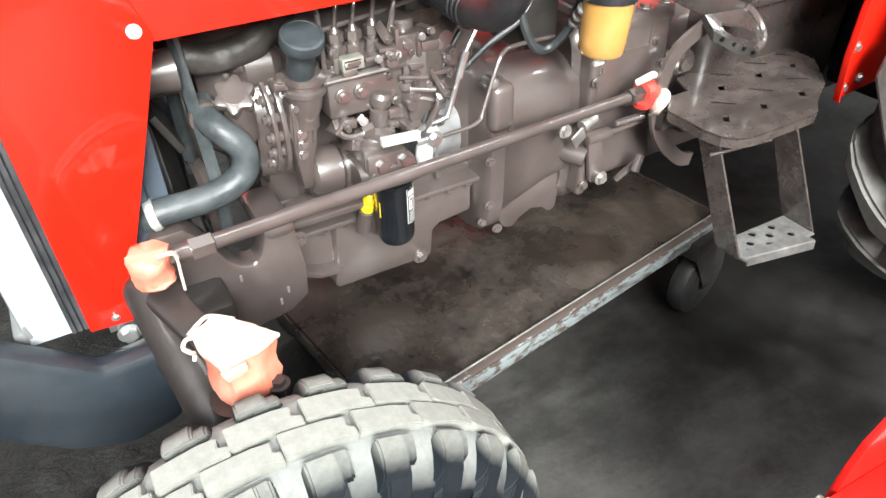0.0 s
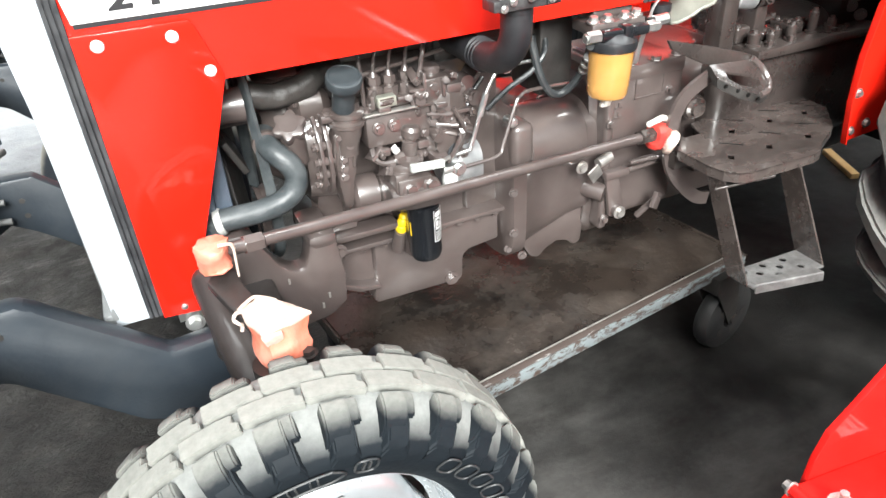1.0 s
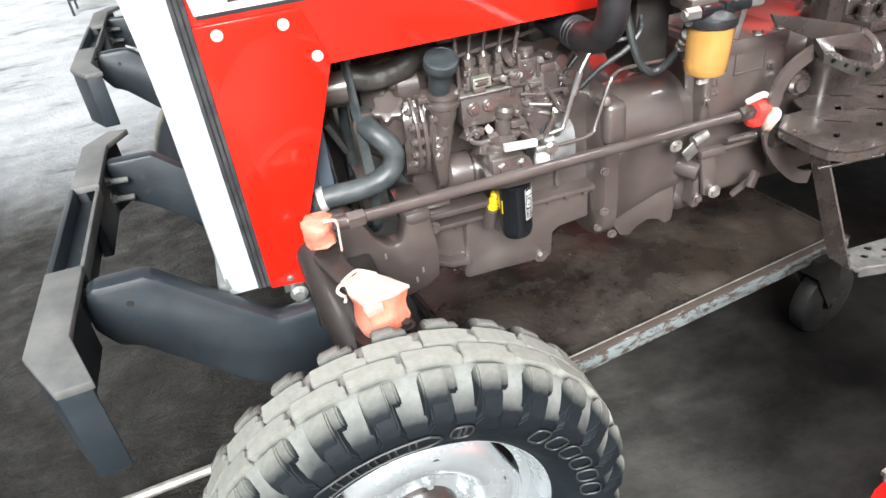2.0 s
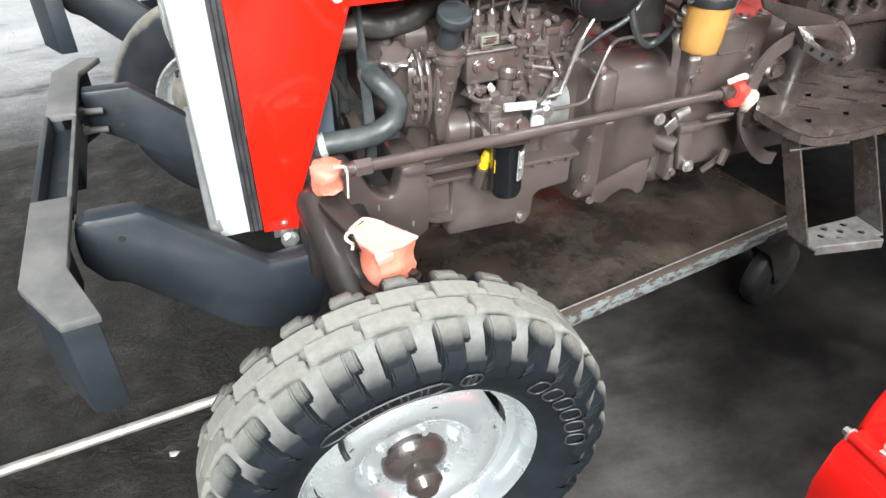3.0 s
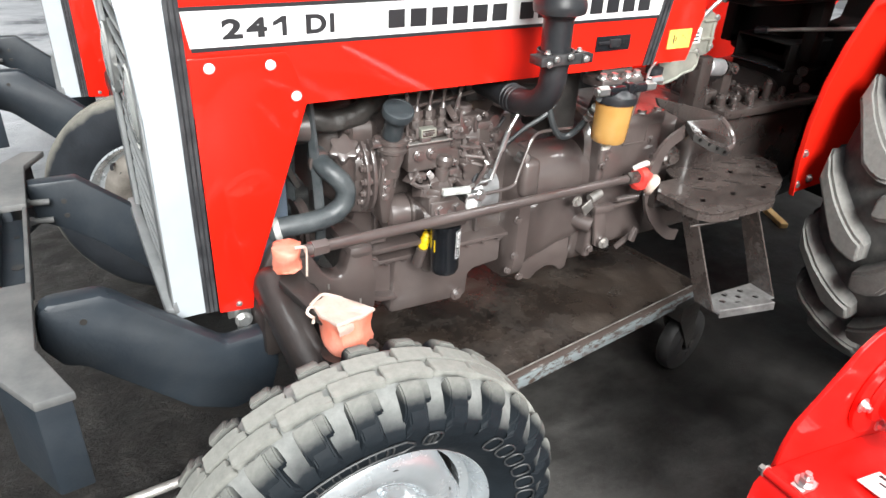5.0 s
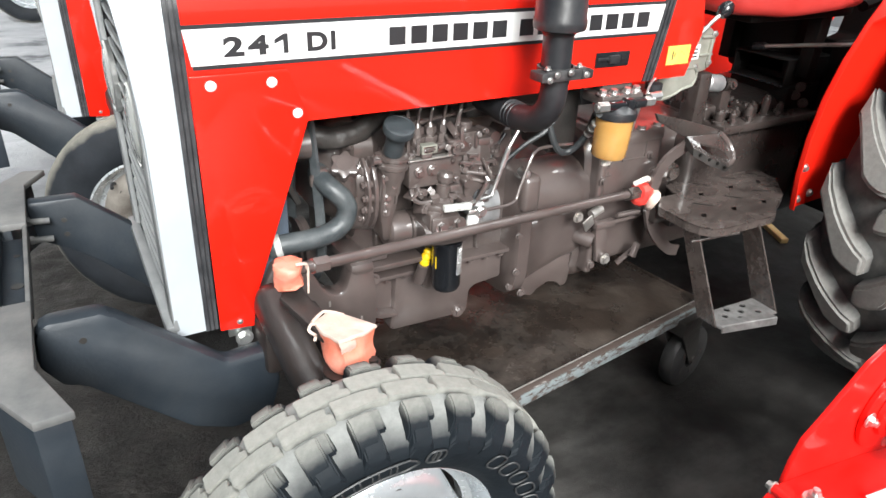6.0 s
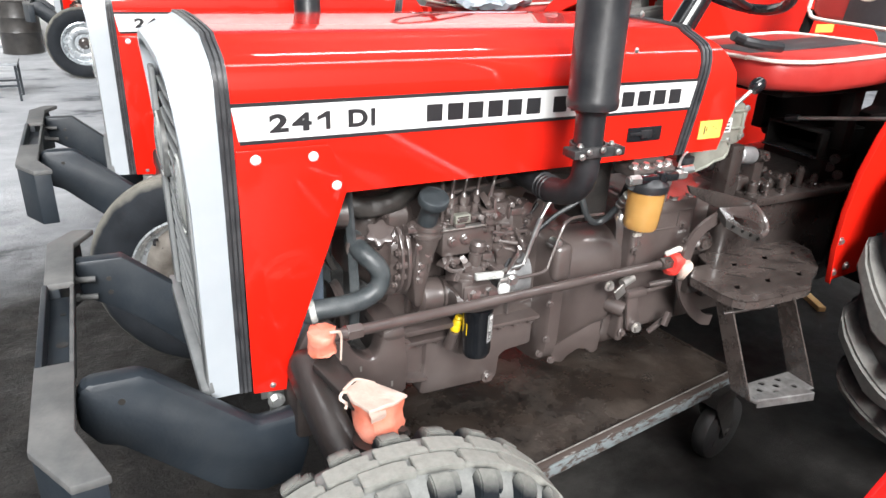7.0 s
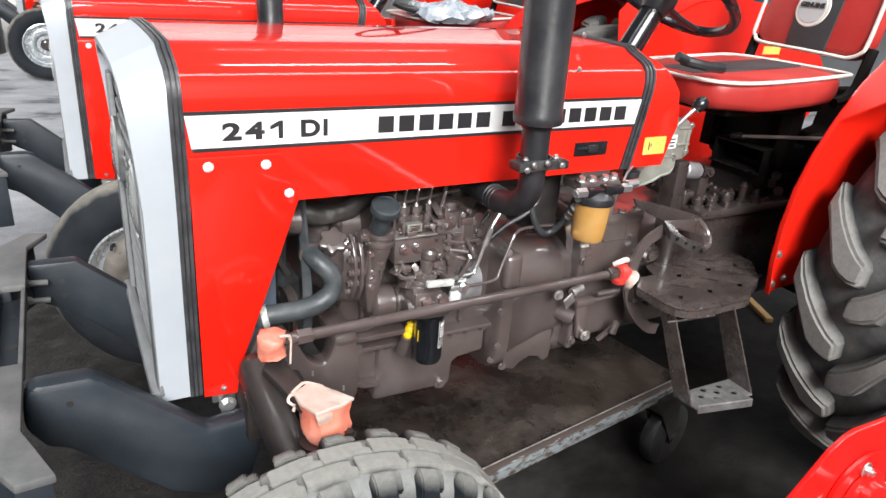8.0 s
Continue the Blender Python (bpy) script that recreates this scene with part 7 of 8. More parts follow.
def footplate(tr):
    z = 0.647
    outer = [(1.036, -0.240), (1.030, -0.266), (0.973, -0.266), (0.924, -0.310), (0.924, -0.405), (0.932, -0.440), (0.952, -0.462), (0.985, -0.471), (1.150, -0.473), (1.176, -0.466), (1.205, -0.442), (1.300, -0.392), (1.386, -0.300), (1.392, -0.225), (1.323, -0.212), (1.095, -0.200), (1.050, -0.210)]

    def slot(cx, cy, lx, ly):
        return [(cx + a * lx * 0.72 + b * ly * 0.69, cy - a * lx * 0.69 + b * ly * 0.72) for a, b in ((-1, -1), (1, -1), (1, 1), (-1, 1))]
    holes = [slot(x, y, 0.0060, 0.0135) for x, y in ((0.995, -0.394), (1.101, -0.396), (1.213, -0.399), (1.095, -0.292), (1.212, -0.291), (1.318, -0.296))]
    bm = B()
    holed_plate(bm, outer, holes, z - 0.004, z)
    plate = part("footplate", bm, STEP_PAINT, tr, "worn brown footplate with pressed slots")
    for x0, y0, x1, y1 in ((1.024, -0.330, 1.061, -0.361), (1.139, -0.327, 1.173, -0.360), (1.128, -0.231, 1.164, -0.261), (1.239, -0.231, 1.276, -0.260), (1.245, -0.335, 1.284, -0.359), (1.335, -0.235, 1.36, -0.258)):
        c, a = ((x0 + x1) / 2, (y0 + y1) / 2), math.degrees(math.atan2(y1 - y0, x1 - x0))
        h = math.hypot(x1 - x0, y1 - y0) / 2
        m = Matrix.Translation((*c, z)) @ pose(0, 0, 0, 0, 0, a)
        # dark strip laid on the plate for the slot's inner shade
        bm = B()
        box(bm, -h, h, -0.0030, 0.0012, -0.001, 0.0006, m=m)
        part("slot_gap", bm, SHADE_BLACK, plate)
    bm = B()
    edge = outer[3:13]
    for k in range(len(edge) - 1):
        a, b = Vector((*edge[k], 0)), Vector((*edge[k + 1], 0))
        d = (b - a).normalized()
        nrm = Vector((d.y, -d.x, 0)) * 0.004
        q = [a, b, b - nrm, a - nrm]
        vs = [[bm.verts.new((p.x, p.y, h)) for p in q] for h in (z - 0.0005, z - 0.022)]
        for i in range(4):
            bm.faces.new((vs[0][i], vs[0][(i + 1) % 4], vs[1][(i + 1) % 4], vs[1][i]))
        bm.faces.new(vs[0])
        bm.faces.new(vs[1])
    part("plate_edge", bm, STEP_PAINT, plate)
    # hanging step
    bm = B()
    holed_plate(bm, [(0.957, -0.478), (1.152, -0.484), (1.152, -0.560), (0.958, -0.548)], [ring2d(x, y, 0.0085) for x, y in ((0.985, -0.494), (1.04, -0.494), (1.095, -0.498), (1.012, -0.513), (1.068, -0.515), (0.99, -0.532), (1.045, -0.536), (1.11, -0.535))], 0.407, 0.411)
    lip = [Vector((0.970, -0.541, 0)), Vector((1.132, -0.574, 0))]
    rows = [[bm.verts.new((p.x, p.y + dy, z1)) for p in lip] for dy, z1 in ((0.02, 0.4112), (-0.002, 0.4125), (-0.004, 0.410), (-0.006, 0.391), (-0.003, 0.391), (0.001, 0.408), (0.02, 0.4075))]
    for p, q in zip(rows, rows[1:] + rows[:1]):
        bm.faces.new((p[0], p[1], q[1], q[0]))
    for k in (0, 1):
        bm.faces.new([r[k] for r in rows])
    part("step_tread", bm, TREAD_STEEL, tr, "worn step tread with round holes")
    for bot, top in (((0.955, -0.535, -0.475), (0.950, -0.418, -0.365)), ((1.152, -0.558, -0.482), (1.118, -0.464, -0.405))):
        bm = B()
        q = [(bot[0], bot[1], 0.405), (bot[0], bot[2], 0.405), (top[0], top[2], 0.632), (top[0], top[1], 0.632)]
        a = [bm.verts.new(p) for p in q]
        b = [bm.verts.new((p[0] + 0.005, p[1], p[2])) for p in q]
        bm.faces.new(a[::-1])
        bm.faces.new(b)
        for k in range(4):
            bm.faces.new((a[k], a[(k + 1) % 4], b[(k + 1) % 4], b[k]))
        part("step_side", bm, STEP_PAINT, tr, "brown steel side of the step")
    bm = B()
    rod(bm, (0.93, -0.425, 0.60), (1.05, -0.465, 0.618), 0.004)
    box(bm, 0.99, 1.03, -0.30, -0.15, 0.57, 0.62, 0.006)
    box(bm, 0.93, 1.14, -0.30, -0.26, 0.59, 0.63, 0.006)
    rod(bm, (1.03, -0.43, 0.62), (1.03, -0.28, 0.61), 0.006)
    part("step_bracket", bm, BROWN_DARK, tr)


def fender(tr, side):
    """Red mudguard: an upright plate inside the wheel and a crown over the tyre."""
    f = Matrix.Identity(4) if side == 0 else Matrix.Translation((0, 2 * YC, 0)) @ Matrix.Diagonal((1, -1, 1, 1))
    arc = [(1.298, 0.62), (1.283, 0.72), (1.283, 0.82), (1.30, 0.92), (1.335, 1.01), (1.39, 1.10), (1.46, 1.19), (1.56, 1.27), (1.70, 1.33), (1.90, 1.35), (2.12, 1.33), (2.32, 1.26), (2.48, 1.13), (2.58, 0.98)]
    poly = arc + [(2.3, 0.70), (1.95, 0.66), (1.55, 0.64)]
    bm = B()
    prism(bm, poly, -0.424, -0.420)
    bmesh.ops.transform(bm, matrix=f, verts=bm.verts[:])
    plate = part("fender_plate", bm, RED, tr, "red mudguard plate beside the rear wheel")
    bm = B()
    rows = []
    for x, z in arc:
        w = max(0.0, min(1.0, (z - 1.12) / 0.2)) * 0.32 + 0.014
        if x > 2.4:
            w = 0.34
        rows.append([bm.verts.new((x + dx, -0.420 - wy, z + dz)) for dx, wy, dz in ((0, 0, 0), (0, w, 0), (0.004, w, -0.004), (0.004, 0, -0.004))])
    for a, b in zip(rows, rows[1:]):
        for i in range(4):
            bm.faces.new((a[i], a[(i + 1) % 4], b[(i + 1) % 4], b[i]))
    bm.faces.new(rows[0])
    bm.faces.new(rows[-1])
    bmesh.ops.transform(bm, matrix=f, verts=bm.verts[:])
    part("fender_crown", bm, RED_DULL, tr, "dusty red mudguard crown", smooth=60)
    for x, z in ((1.308, 0.734), (1.312, 0.645), (1.36, 0.655)):
        bm = B()
        bolt(bm, f @ Vector((x, -0.424, z)), (0, -1 if side == 0 else 1, 0), 0.008, 0.008)
        part("fender_bolt", bm, STEEL, plate)


def seat(tr):
    bm = B()
    poly = [(1.10, -0.19), (1.13, -0.262), (1.25, -0.302), (1.54, -0.308), (1.60, -0.28), (1.61, YC), (1.60, 0.09), (1.54, 0.12), (1.25, 0.11), (1.13, 0.075), (1.10, 0.02)]
    m = Matrix.Translation((1.12, 0, 1.143)) @ pose(0, 0, 0, 0, -2.2, 0) @ Matrix.Translation((-1.12, 0, -1.155))
    prism(bm, poly, 1.112, 1.186, "z", 0.024)
    bmesh.ops.subdivide_edges(bm, edges=[e for e in bm.edges if e.calc_length() > 0.05], cuts=3, use_grid_fill=True)
    for v in bm.verts:            # sagging belly and a soft, worn top
        mid = max(0.0, 1 - ((v.co.x - 1.36) / 0.28) ** 2)
        v.co.z -= (0.020 if v.co.z < 1.14 else 0.006) * mid
    crumple(bm, 0.006, 9, 3)
    bmesh.ops.transform(bm, matrix=m, verts=bm.verts[:])
    s = part("seat_cushion", bm, VINYL_RED, tr, "faded red vinyl seat cushion", smooth=70)
    bm = B()
    prism(bm, [(1.14, -0.16), (1.58, -0.16), (1.58, -0.03), (1.14, -0.03)], 1.176, 1.187, "z", 0.004, m=m)
    part("seat_panel", bm, VINYL_BLACK, s, "black centre panel of the seat")
    bm = B()
    tube(bm, [m @ Vector((x, y, 1.183 - 0.005 * max(0.0, 1 - ((x - 1.36) / 0.28) ** 2) + 0.002 * math.sin(k * 5))) for k, (x, y) in enumerate(poly + [poly[0]])], 0.005, 8, step=4)
    part("seat_piping", bm, PIPING, s, "off-white piping round the seat")
    bm = B()
    bp = [(-0.200, 1.218), (-0.236, 1.235), (-0.25, 1.28), (-0.24, 1.50), (-0.19, 1.56), (0.08, 1.56), (0.13, 1.50), (0.142, 1.28), (0.132, 1.245), (0.10, 1.228), (-0.05, 1.224)]
    mb = Matrix.Translation((1.71, 0, 1.2)) @ pose(0, 0, 0, 0, 12, 0) @ Matrix.Translation((0, 0, -1.2))
    prism(bm, bp, 0.0, 0.07, "x", 0.02, m=mb)
    b = part("seat_backrest", bm, VINYL_RED, tr, "red and black vinyl backrest with white piping", smooth=70)
    bm = B()
    prism(bm, [(-0.125, 1.230), (0.012, 1.230), (0.022, 1.55), (-0.135, 1.55)], -0.005, 0.01, "x", 0.004, m=mb)
    part("backrest_panel", bm, VINYL_BLACK, b, "black centre panel of the backrest")
    bm = B()
    tube(bm, [mb @ Vector((-0.001, y, z)) for y, z in bp + [bp[0]]], 0.006, 8, step=4)
    part("backrest_piping", bm, PIPING, b)
    bm = B()
    lathe(bm, [(0.058, 0), (0.055, -0.004), (0, -0.005)], mb @ Vector((-0.004, YC - 0.02, 1.348)), mb @ Vector((1, YC - 0.02, 1.348)), 28)
    part("backrest_badge", bm, PIPING, b, "round pale badge with unreadable marks")
    bm = B()
    lathe(bm, [(0.046, 0), (0.045, -0.002), (0, -0.002)], mb @ Vector((-0.008, YC - 0.02, 1.348)), mb @ Vector((1, YC - 0.02, 1.348)), 28)
    part("badge_disc", bm, surf("grey_badge_print", (0.4, 0.4, 0.4), (0.5, 0.5, 0.5), 8.0, 0.5), b)
    ob = text_part("GENUINE", 0.019, DECAL_BLACK, b, mb @ Matrix.Translation((-0.0125, YC - 0.02, 1.350)) @ pose(0, 0, 0, 90, 0, -90))
    w = max(v.co.y for v in ob.data.vertices) - min(v.co.y for v in ob.data.vertices)
    for v in ob.data.vertices:
        v.co.y += w / 2
    bm = B()
    box(bm, 1.20, 1.62, -0.24, 0.12, 1.07, 1.11, 0.01)
    # this box is added to fill the dark void under the seat
    box(bm, 1.56, 1.72, -0.13, 0.10, 0.87, 1.09, 0.02)
    for x in (1.52,):
        box(bm, x, x + 0.04, -0.22, -0.18, 0.90, 1.08, 0.004)
        box(bm, x, x + 0.04, 0.06, 0.10, 0.90, 1.08, 0.004)
    tube(bm, [(1.62, -0.26, 1.10), (1.70, -0.26, 1.13), (1.74, -0.26, 1.25)], 0.016, 8)
    tube(bm, [(1.62, 0.14, 1.10), (1.70, 0.14, 1.13), (1.74, 0.14, 1.25)], 0.016, 8)
    part("seat_frame", bm, SHADE_BLACK, tr, "black seat frame")
    # added only to darken the gap behind the seat frame
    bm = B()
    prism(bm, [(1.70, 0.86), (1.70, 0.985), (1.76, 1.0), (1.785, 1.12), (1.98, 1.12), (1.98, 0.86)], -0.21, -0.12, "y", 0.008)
    part("lift_arm", bm, SHADE_BLACK, tr, "black filler that keeps the gap behind the seat frame dark")
    for x0, x1, z0, z1 in ((2.10, 2.20, 1.148, 1.178), (2.16, 2.205, 1.114, 1.134)):
        bm = B()
        box(bm, x0, x1, 2 * YC + 0.4185, 2 * YC + 0.4195, z0, z1)
        part("warning_label", bm, YELLOW_LABEL, tr, "yellow warning label on the inner mudguard")
    bm = B()
    tube(bm, [(1.04, -0.20, 1.215), (1.08, -0.23, 1.205), (1.15, -0.24, 1.198)], 0.013, 10)
    part("hand_lever", bm, BLACK, tr, "black rubber hand lever grip")
    bm = B()
    rod(bm, (1.015, -0.21, 1.225), (1.045, -0.215, 1.215), 0.012, n=12)
    part("lever_stub", bm, BLACK, tr)


def steering(tr):
    a, b = Vector((1.0, YC, 1.17)), Vector((1.115, YC, 1.355))
    bm = B()
    rod(bm, a, a.lerp(b, 0.78), 0.034, 0.032, n=22)
    part("steering_column", bm, BLACK_GLOSS, tr, "glossy black steering column")
    ax = (b - a).normalized()
    m, _ = frame_to(b, b + ax)
    bm = B()
    tube(bm, [m @ Vector((0.20 * math.cos(t), 0.20 * math.sin(t), 0.02)) for t in [2 * math.pi * k / 24 for k in range(25)]], 0.0145, 10, step=3)
    w = part("steering_wheel", bm, BLACK_GLOSS, tr, "black steering wheel with finger grips")
    bm = B()
    lathe(bm, [(0.034, -0.05), (0.045, -0.02), (0.045, 0.005), (0.03, 0.015), (0, 0.016)], b, b + ax, 22)
    for k in range(3):
        t = 2 * math.pi * k / 3 + 0.6
        tube(bm, [m @ Vector((0.03 * math.cos(t), 0.03 * math.sin(t), -0.01)), m @ Vector((0.11 * math.cos(t), 0.11 * math.sin(t), 0.0)), m @ Vector((0.20 * math.cos(t), 0.20 * math.sin(t), 0.02))], 0.013, 8, flat=0.6)
    part("wheel_spokes", bm, BLACK, w)


def build_tractor():
    tr = thing("tractor", "red farm tractor with silver grille surround and brown engine", "tractor", group="parked tractors")
    bodywork(tr)
    bumper(tr)
    front_axle(tr)
    engine(tr)
    transmission(tr)
    exhaust(tr)
    footplate(tr)
    for s in (0, 1):
        fender(tr, s)
    seat(tr)
    steering(tr)
    front_wheel(tr, (-0.032, -0.680, 0.353), -1)
    rear_wheel(tr, (1.895, -0.645, 0.622), 0)
    rear_wheel(tr, (1.895, 2 * YC + 0.645, 0.622), 180)
    return tr


def worn_tyre_mesh():
    """An older, bald front tyre for the tractor behind."""
    bm = B()
    half = [(-0.050, 0.204), (-0.060, 0.218), (-0.072, 0.245), (-0.077, 0.275), (-0.072, 0.305), (-0.060, 0.328), (-0.045, 0.341), (-0.030, 0.3455)]
    full = half + [(-0.024, 0.346), (-0.021, 0.339), (-0.015, 0.339), (-0.012, 0.3475), (0.0, 0.348)]
    full = full + [(-y, r) for y, r in reversed(full[:-1])]
    lathe(bm, [(r, y) for y, r in full], (0, 0, 0), (0, 1, 0), 84)
    ob = part("tyre", bm, tyre_rubber("bald_tyre_rubber", 0.322, 0.348, (0.26, 0.25, 0.215), (0.013, 0.015, 0.018)))
    me = ob.data
    bpy.data.objects.remove(ob)
    return me


# ---- things on the floor ----
def trolley():
    """A low wheeled platform under the engine."""
    t = thing("platform_trolley", "low oily steel platform trolley with chipped pale-blue edges", "trolley", at=(0.205, -0.462, 0), turn=8.3)
    bm = B()
    box(bm, 0.004, 1.0, 0.006, 0.62, 0.270, 0.284, 0.002)
    part("deck", bm, DECK, t, "brown oily steel deck plate")
    for name, x0, x1, y0, y1 in (("edge_rail", 0, 1.005, 0, 0.006), ("edge_rail", 0, 1.005, 0.62, 0.626), ("end_rail", -0.006, 0.0, 0, 0.626), ("end_rail", 1.005, 1.011, 0, 0.626)):
        bm = B()
        box(bm, x0, x1, y0, y1, 0.254, 0.288, 0.0015)
        part(name, bm, RAIL_PAINT if name == "edge_rail" else DECK, t, "chipped pale-blue angle iron" if name == "edge_rail" else "")
    bm = B()
    box(bm, 0.0, 1.005, 0.0063, 0.024, 0.2845, 0.2885, 0.001)
    part("rail_top", bm, RAIL_RUST, t, "rusty worn top of the angle iron")
    bm = B()
    box(bm, 0.0, 1.005, 0.0245, 0.0275, 0.2845, 0.2905, 0.001)
    part("rail_edge", bm, WORN_STEEL, t, "bright worn edge strip")
    for x, y, turn in ((0.926, 0.014, 3), (0.92, 0.57, 0), (0.10, 0.57, 0), (0.10, 0.10, 0)):
        swivel = Matrix.Translation((x, y, 0)) @ pose(0, 0, 0, 0, 0, turn)
        x = y = 0.0
        bm = B()
        box(bm, x - 0.05, x + 0.05, y - 0.035, y + 0.035, 0.222, 0.27, 0.002)
        for s in (-1, 1):
            prism(bm, [(x - 0.045, 0.225), (x + 0.045, 0.225), (x + 0.065, 0.09), (x + 0.035, 0.09)], y + s * 0.032 - 0.002, y + s * 0.032 + 0.002)
        bmesh.ops.transform(bm, matrix=swivel, verts=bm.verts[:])
        part("caster_fork", bm, DARK_METAL, t, "black iron caster fork")
        bm = B()
        lathe(bm, [(0.03, -0.026), (0.075, -0.026), (0.098, -0.02), (0.103, -0.008), (0.103, 0.008), (0.098, 0.02), (0.075, 0.026), (0.03, 0.026)], (x + 0.05, y, 0.103), (x + 0.05, y + 1, 0.103), 36, closed=True)
        bmesh.ops.transform(bm, matrix=swivel, verts=bm.verts[:])
        w = part("caster_wheel", bm, CASTER, t, "grimy black caster wheel")
        bm = B()
        for k in range(5):
            c = Vector((x + 0.05 + 0.052 * math.cos(k * 1.2566), y - 0.0265, 0.103 + 0.052 * math.sin(k * 1.2566)))
            rod(bm, c, c + Vector((0, -0.0012, 0)), 0.012, n=12)
        rod(bm, (x + 0.05, y - 0.04, 0.103), (x + 0.05, y + 0.04, 0.103), 0.014, n=14)
        bmesh.ops.transform(bm, matrix=swivel, verts=bm.verts[:])
        part("wheel_web", bm, DARK_METAL, w)
    return t


def rotavator():
    t = thing("rotary_tiller", "bright red rotary tiller with bolted end plate and tube frame", "tiller", at=(0.95, -1.5, 0))
    inv = Matrix.Translation((-0.95, 1.5, 0))

    def put(name, bm, mat, label="", parent=None, smooth=40):
        bmesh.ops.transform(bm, matrix=inv, verts=bm.verts[:])
        return part(name, bm, mat, parent or t, label, smooth)
    bm = B()
    prism(bm, [(0.60, 0.20), (0.612, 0.44), (0.618, 0.50), (0.632, 0.543), (0.673, 0.582), (0.752, 0.664), (0.785, 0.684), (0.812, 0.691), (0.955, 0.687), (0.985, 0.68), (1.004, 0.665), (1.145, 0.55), (1.16, 0.50), (1.16, 0.25), (1.05, 0.12), (0.75, 0.10)], -0.976, -0.966, "y", 0.002)
    put("end_plate", bm, RED_OLD, "red steel end plate")
    bm = B()
    lathe(bm, [(0.05, 0), (0.090, 0.0), (0.093, 0.003), (0.093, 0.010), (0.090, 0.012), (0.05, 0.012)], (0.878, -0.976, 0.533), (0.878, -1.2, 0.533), 40)
    put("flange", bm, RED_OLD, "red round flange")
    bm = B()
    rod(bm, (0.878, -0.98, 0.533), (0.878, -2.3, 0.533), 0.046, n=32)
    lathe(bm, [(0.046, 0), (0.060, 0.0), (0.058, 0.008), (0.046, 0.012)], (0.878, -0.99, 0.533), (0.878, -1.2, 0.533), 32)
    put("frame_tube", bm, RED_OLD, "red cross tube")
    for x, z in ((0.862, 0.601), (0.967, 0.524), (0.795, 0.537), (0.895, 0.450)):
        bm = B()
        bolt(bm, (x, -0.99, z), (0, -1, 0), 0.0105, 0.010)
        rod(bm, (x, -1.0, z), (x, -1.006, z), 0.006, n=10)
        put("flange_bolt", bm, STEEL)
    # hood sheets over the rotor and trailing board
    for name, q in (("hood_sheet", [(0.578, 0.465), (0.70, 0.446), (0.86, 0.415), (1.04, 0.372), (1.16, 0.36)]), ("front_sheet", [(0.578, 0.465), (0.558, 0.443), (0.548, 0.36), (0.57, 0.20)])):
        bm = B()
        up = [(x, z) for x, z in q]
        lo = [(x + (0.004 if name == "front_sheet" else 0), z - 0.004) for x, z in reversed(q)]
        prism(bm, up + lo, -2.3, -0.977)
        put(name, bm, RED_OLD, "red sheet over the rotor", smooth=50)
    bm = B()
    rod(bm, (0.575, -0.982, 0.468), (0.575, -2.3, 0.468), 0.009, n=14)
    put("hinge_rod", bm, RED_OLD)
    bm = B()
    bolt(bm, (0.575, -0.982, 0.468), (0, 1, 0), 0.008, 0.012)
    put("hinge_nut", bm, WORN_STEEL)
    for x, y, z in ((0.612, -1.03, 0.463),):
        bm = B()
        box(bm, x - 0.022, x + 0.022, y - 0.012, y + 0.012, z - 0.004, z + 0.006, 0.002)
        bolt(bm, (x, y, z + 0.006), (0, 0, 1), 0.012, 0.014)
        rod(bm, (x, y, z + 0.015), (x, y, z + 0.03), 0.006, n=10)
        put("hood_bolt", bm, STEEL)
    bm = B()
    m = Matrix.Translation((0.792, -1.13, 0.437)) @ pose(0, 0, 0, 0, 12.5, 0)
    box(bm, -0.075, 0.0, -0.06, 0.07, -0.001, 0.0015, m=m)
    put("label", bm, WHITE, "white printed label with a pictogram")
    for x0, x1, y0, y1 in ((-0.018, -0.010, -0.055, 0.062), (-0.055, -0.05, -0.02, 0.03), (-0.04, -0.035, 0.0, 0.05), (-0.062, -0.04, 0.02, 0.024)):
        bm = B()
        box(bm, x0, x1, y0, y1, 0.0018, 0.0026, m=m)
        put("label_bar", bm, DECAL_BLACK, parent=t)
    bm = B()
    rod(bm, (0.86, -2.3, 0.24), (0.86, -0.975, 0.24), 0.05, n=20)
    put("rotor", bm, DARK_METAL)
    for k in range(9):
        bm = B()
        box(bm, 0.855, 0.865, -1.1 - k * 0.14, -1.08 - k * 0.14, 0.04, 0.24, 0.002, m=Matrix.Translation((0.86, 0, 0.24)) @ pose(0, 0, 0, 0, 40 * k, 0) @ Matrix.Translation((-0.86, 0, -0.24)))
        put("rotor_blade", bm, DARK_METAL)
    for y in (-1.0, -2.28):
        bm = B()
        box(bm, 0.70, 1.05, y, y + 0.012, 0.0, 0.14, 0.002)
        put("skid", bm, DARK_METAL)
    return t


def bench():
    t = thing("steel_stool", "small scratched steel bench standing on the floor", "bench", at=(-1.16, 5.7, 0))
    bm = B()
    box(bm, -0.22, 0.22, -0.16, 0.16, 0.31, 0.33, 0.004)
    part("top", bm, BENCH_TOP, t, "grey scratched steel top")
    for x in (-0.2, 0.2):
        for y in (-0.14, 0.14):
            bm = B()
            box(bm, x - 0.010, x + 0.010, y - 0.010, y + 0.010, 0, 0.31)
            part("leg", bm, BUMPER, t)
    for y in (-0.14, 0.14):
        bm = B()
        box(bm, -0.2, 0.2, y - 0.008, y + 0.008, 0.13, 0.146)
        part("stretcher", bm, BUMPER, t)


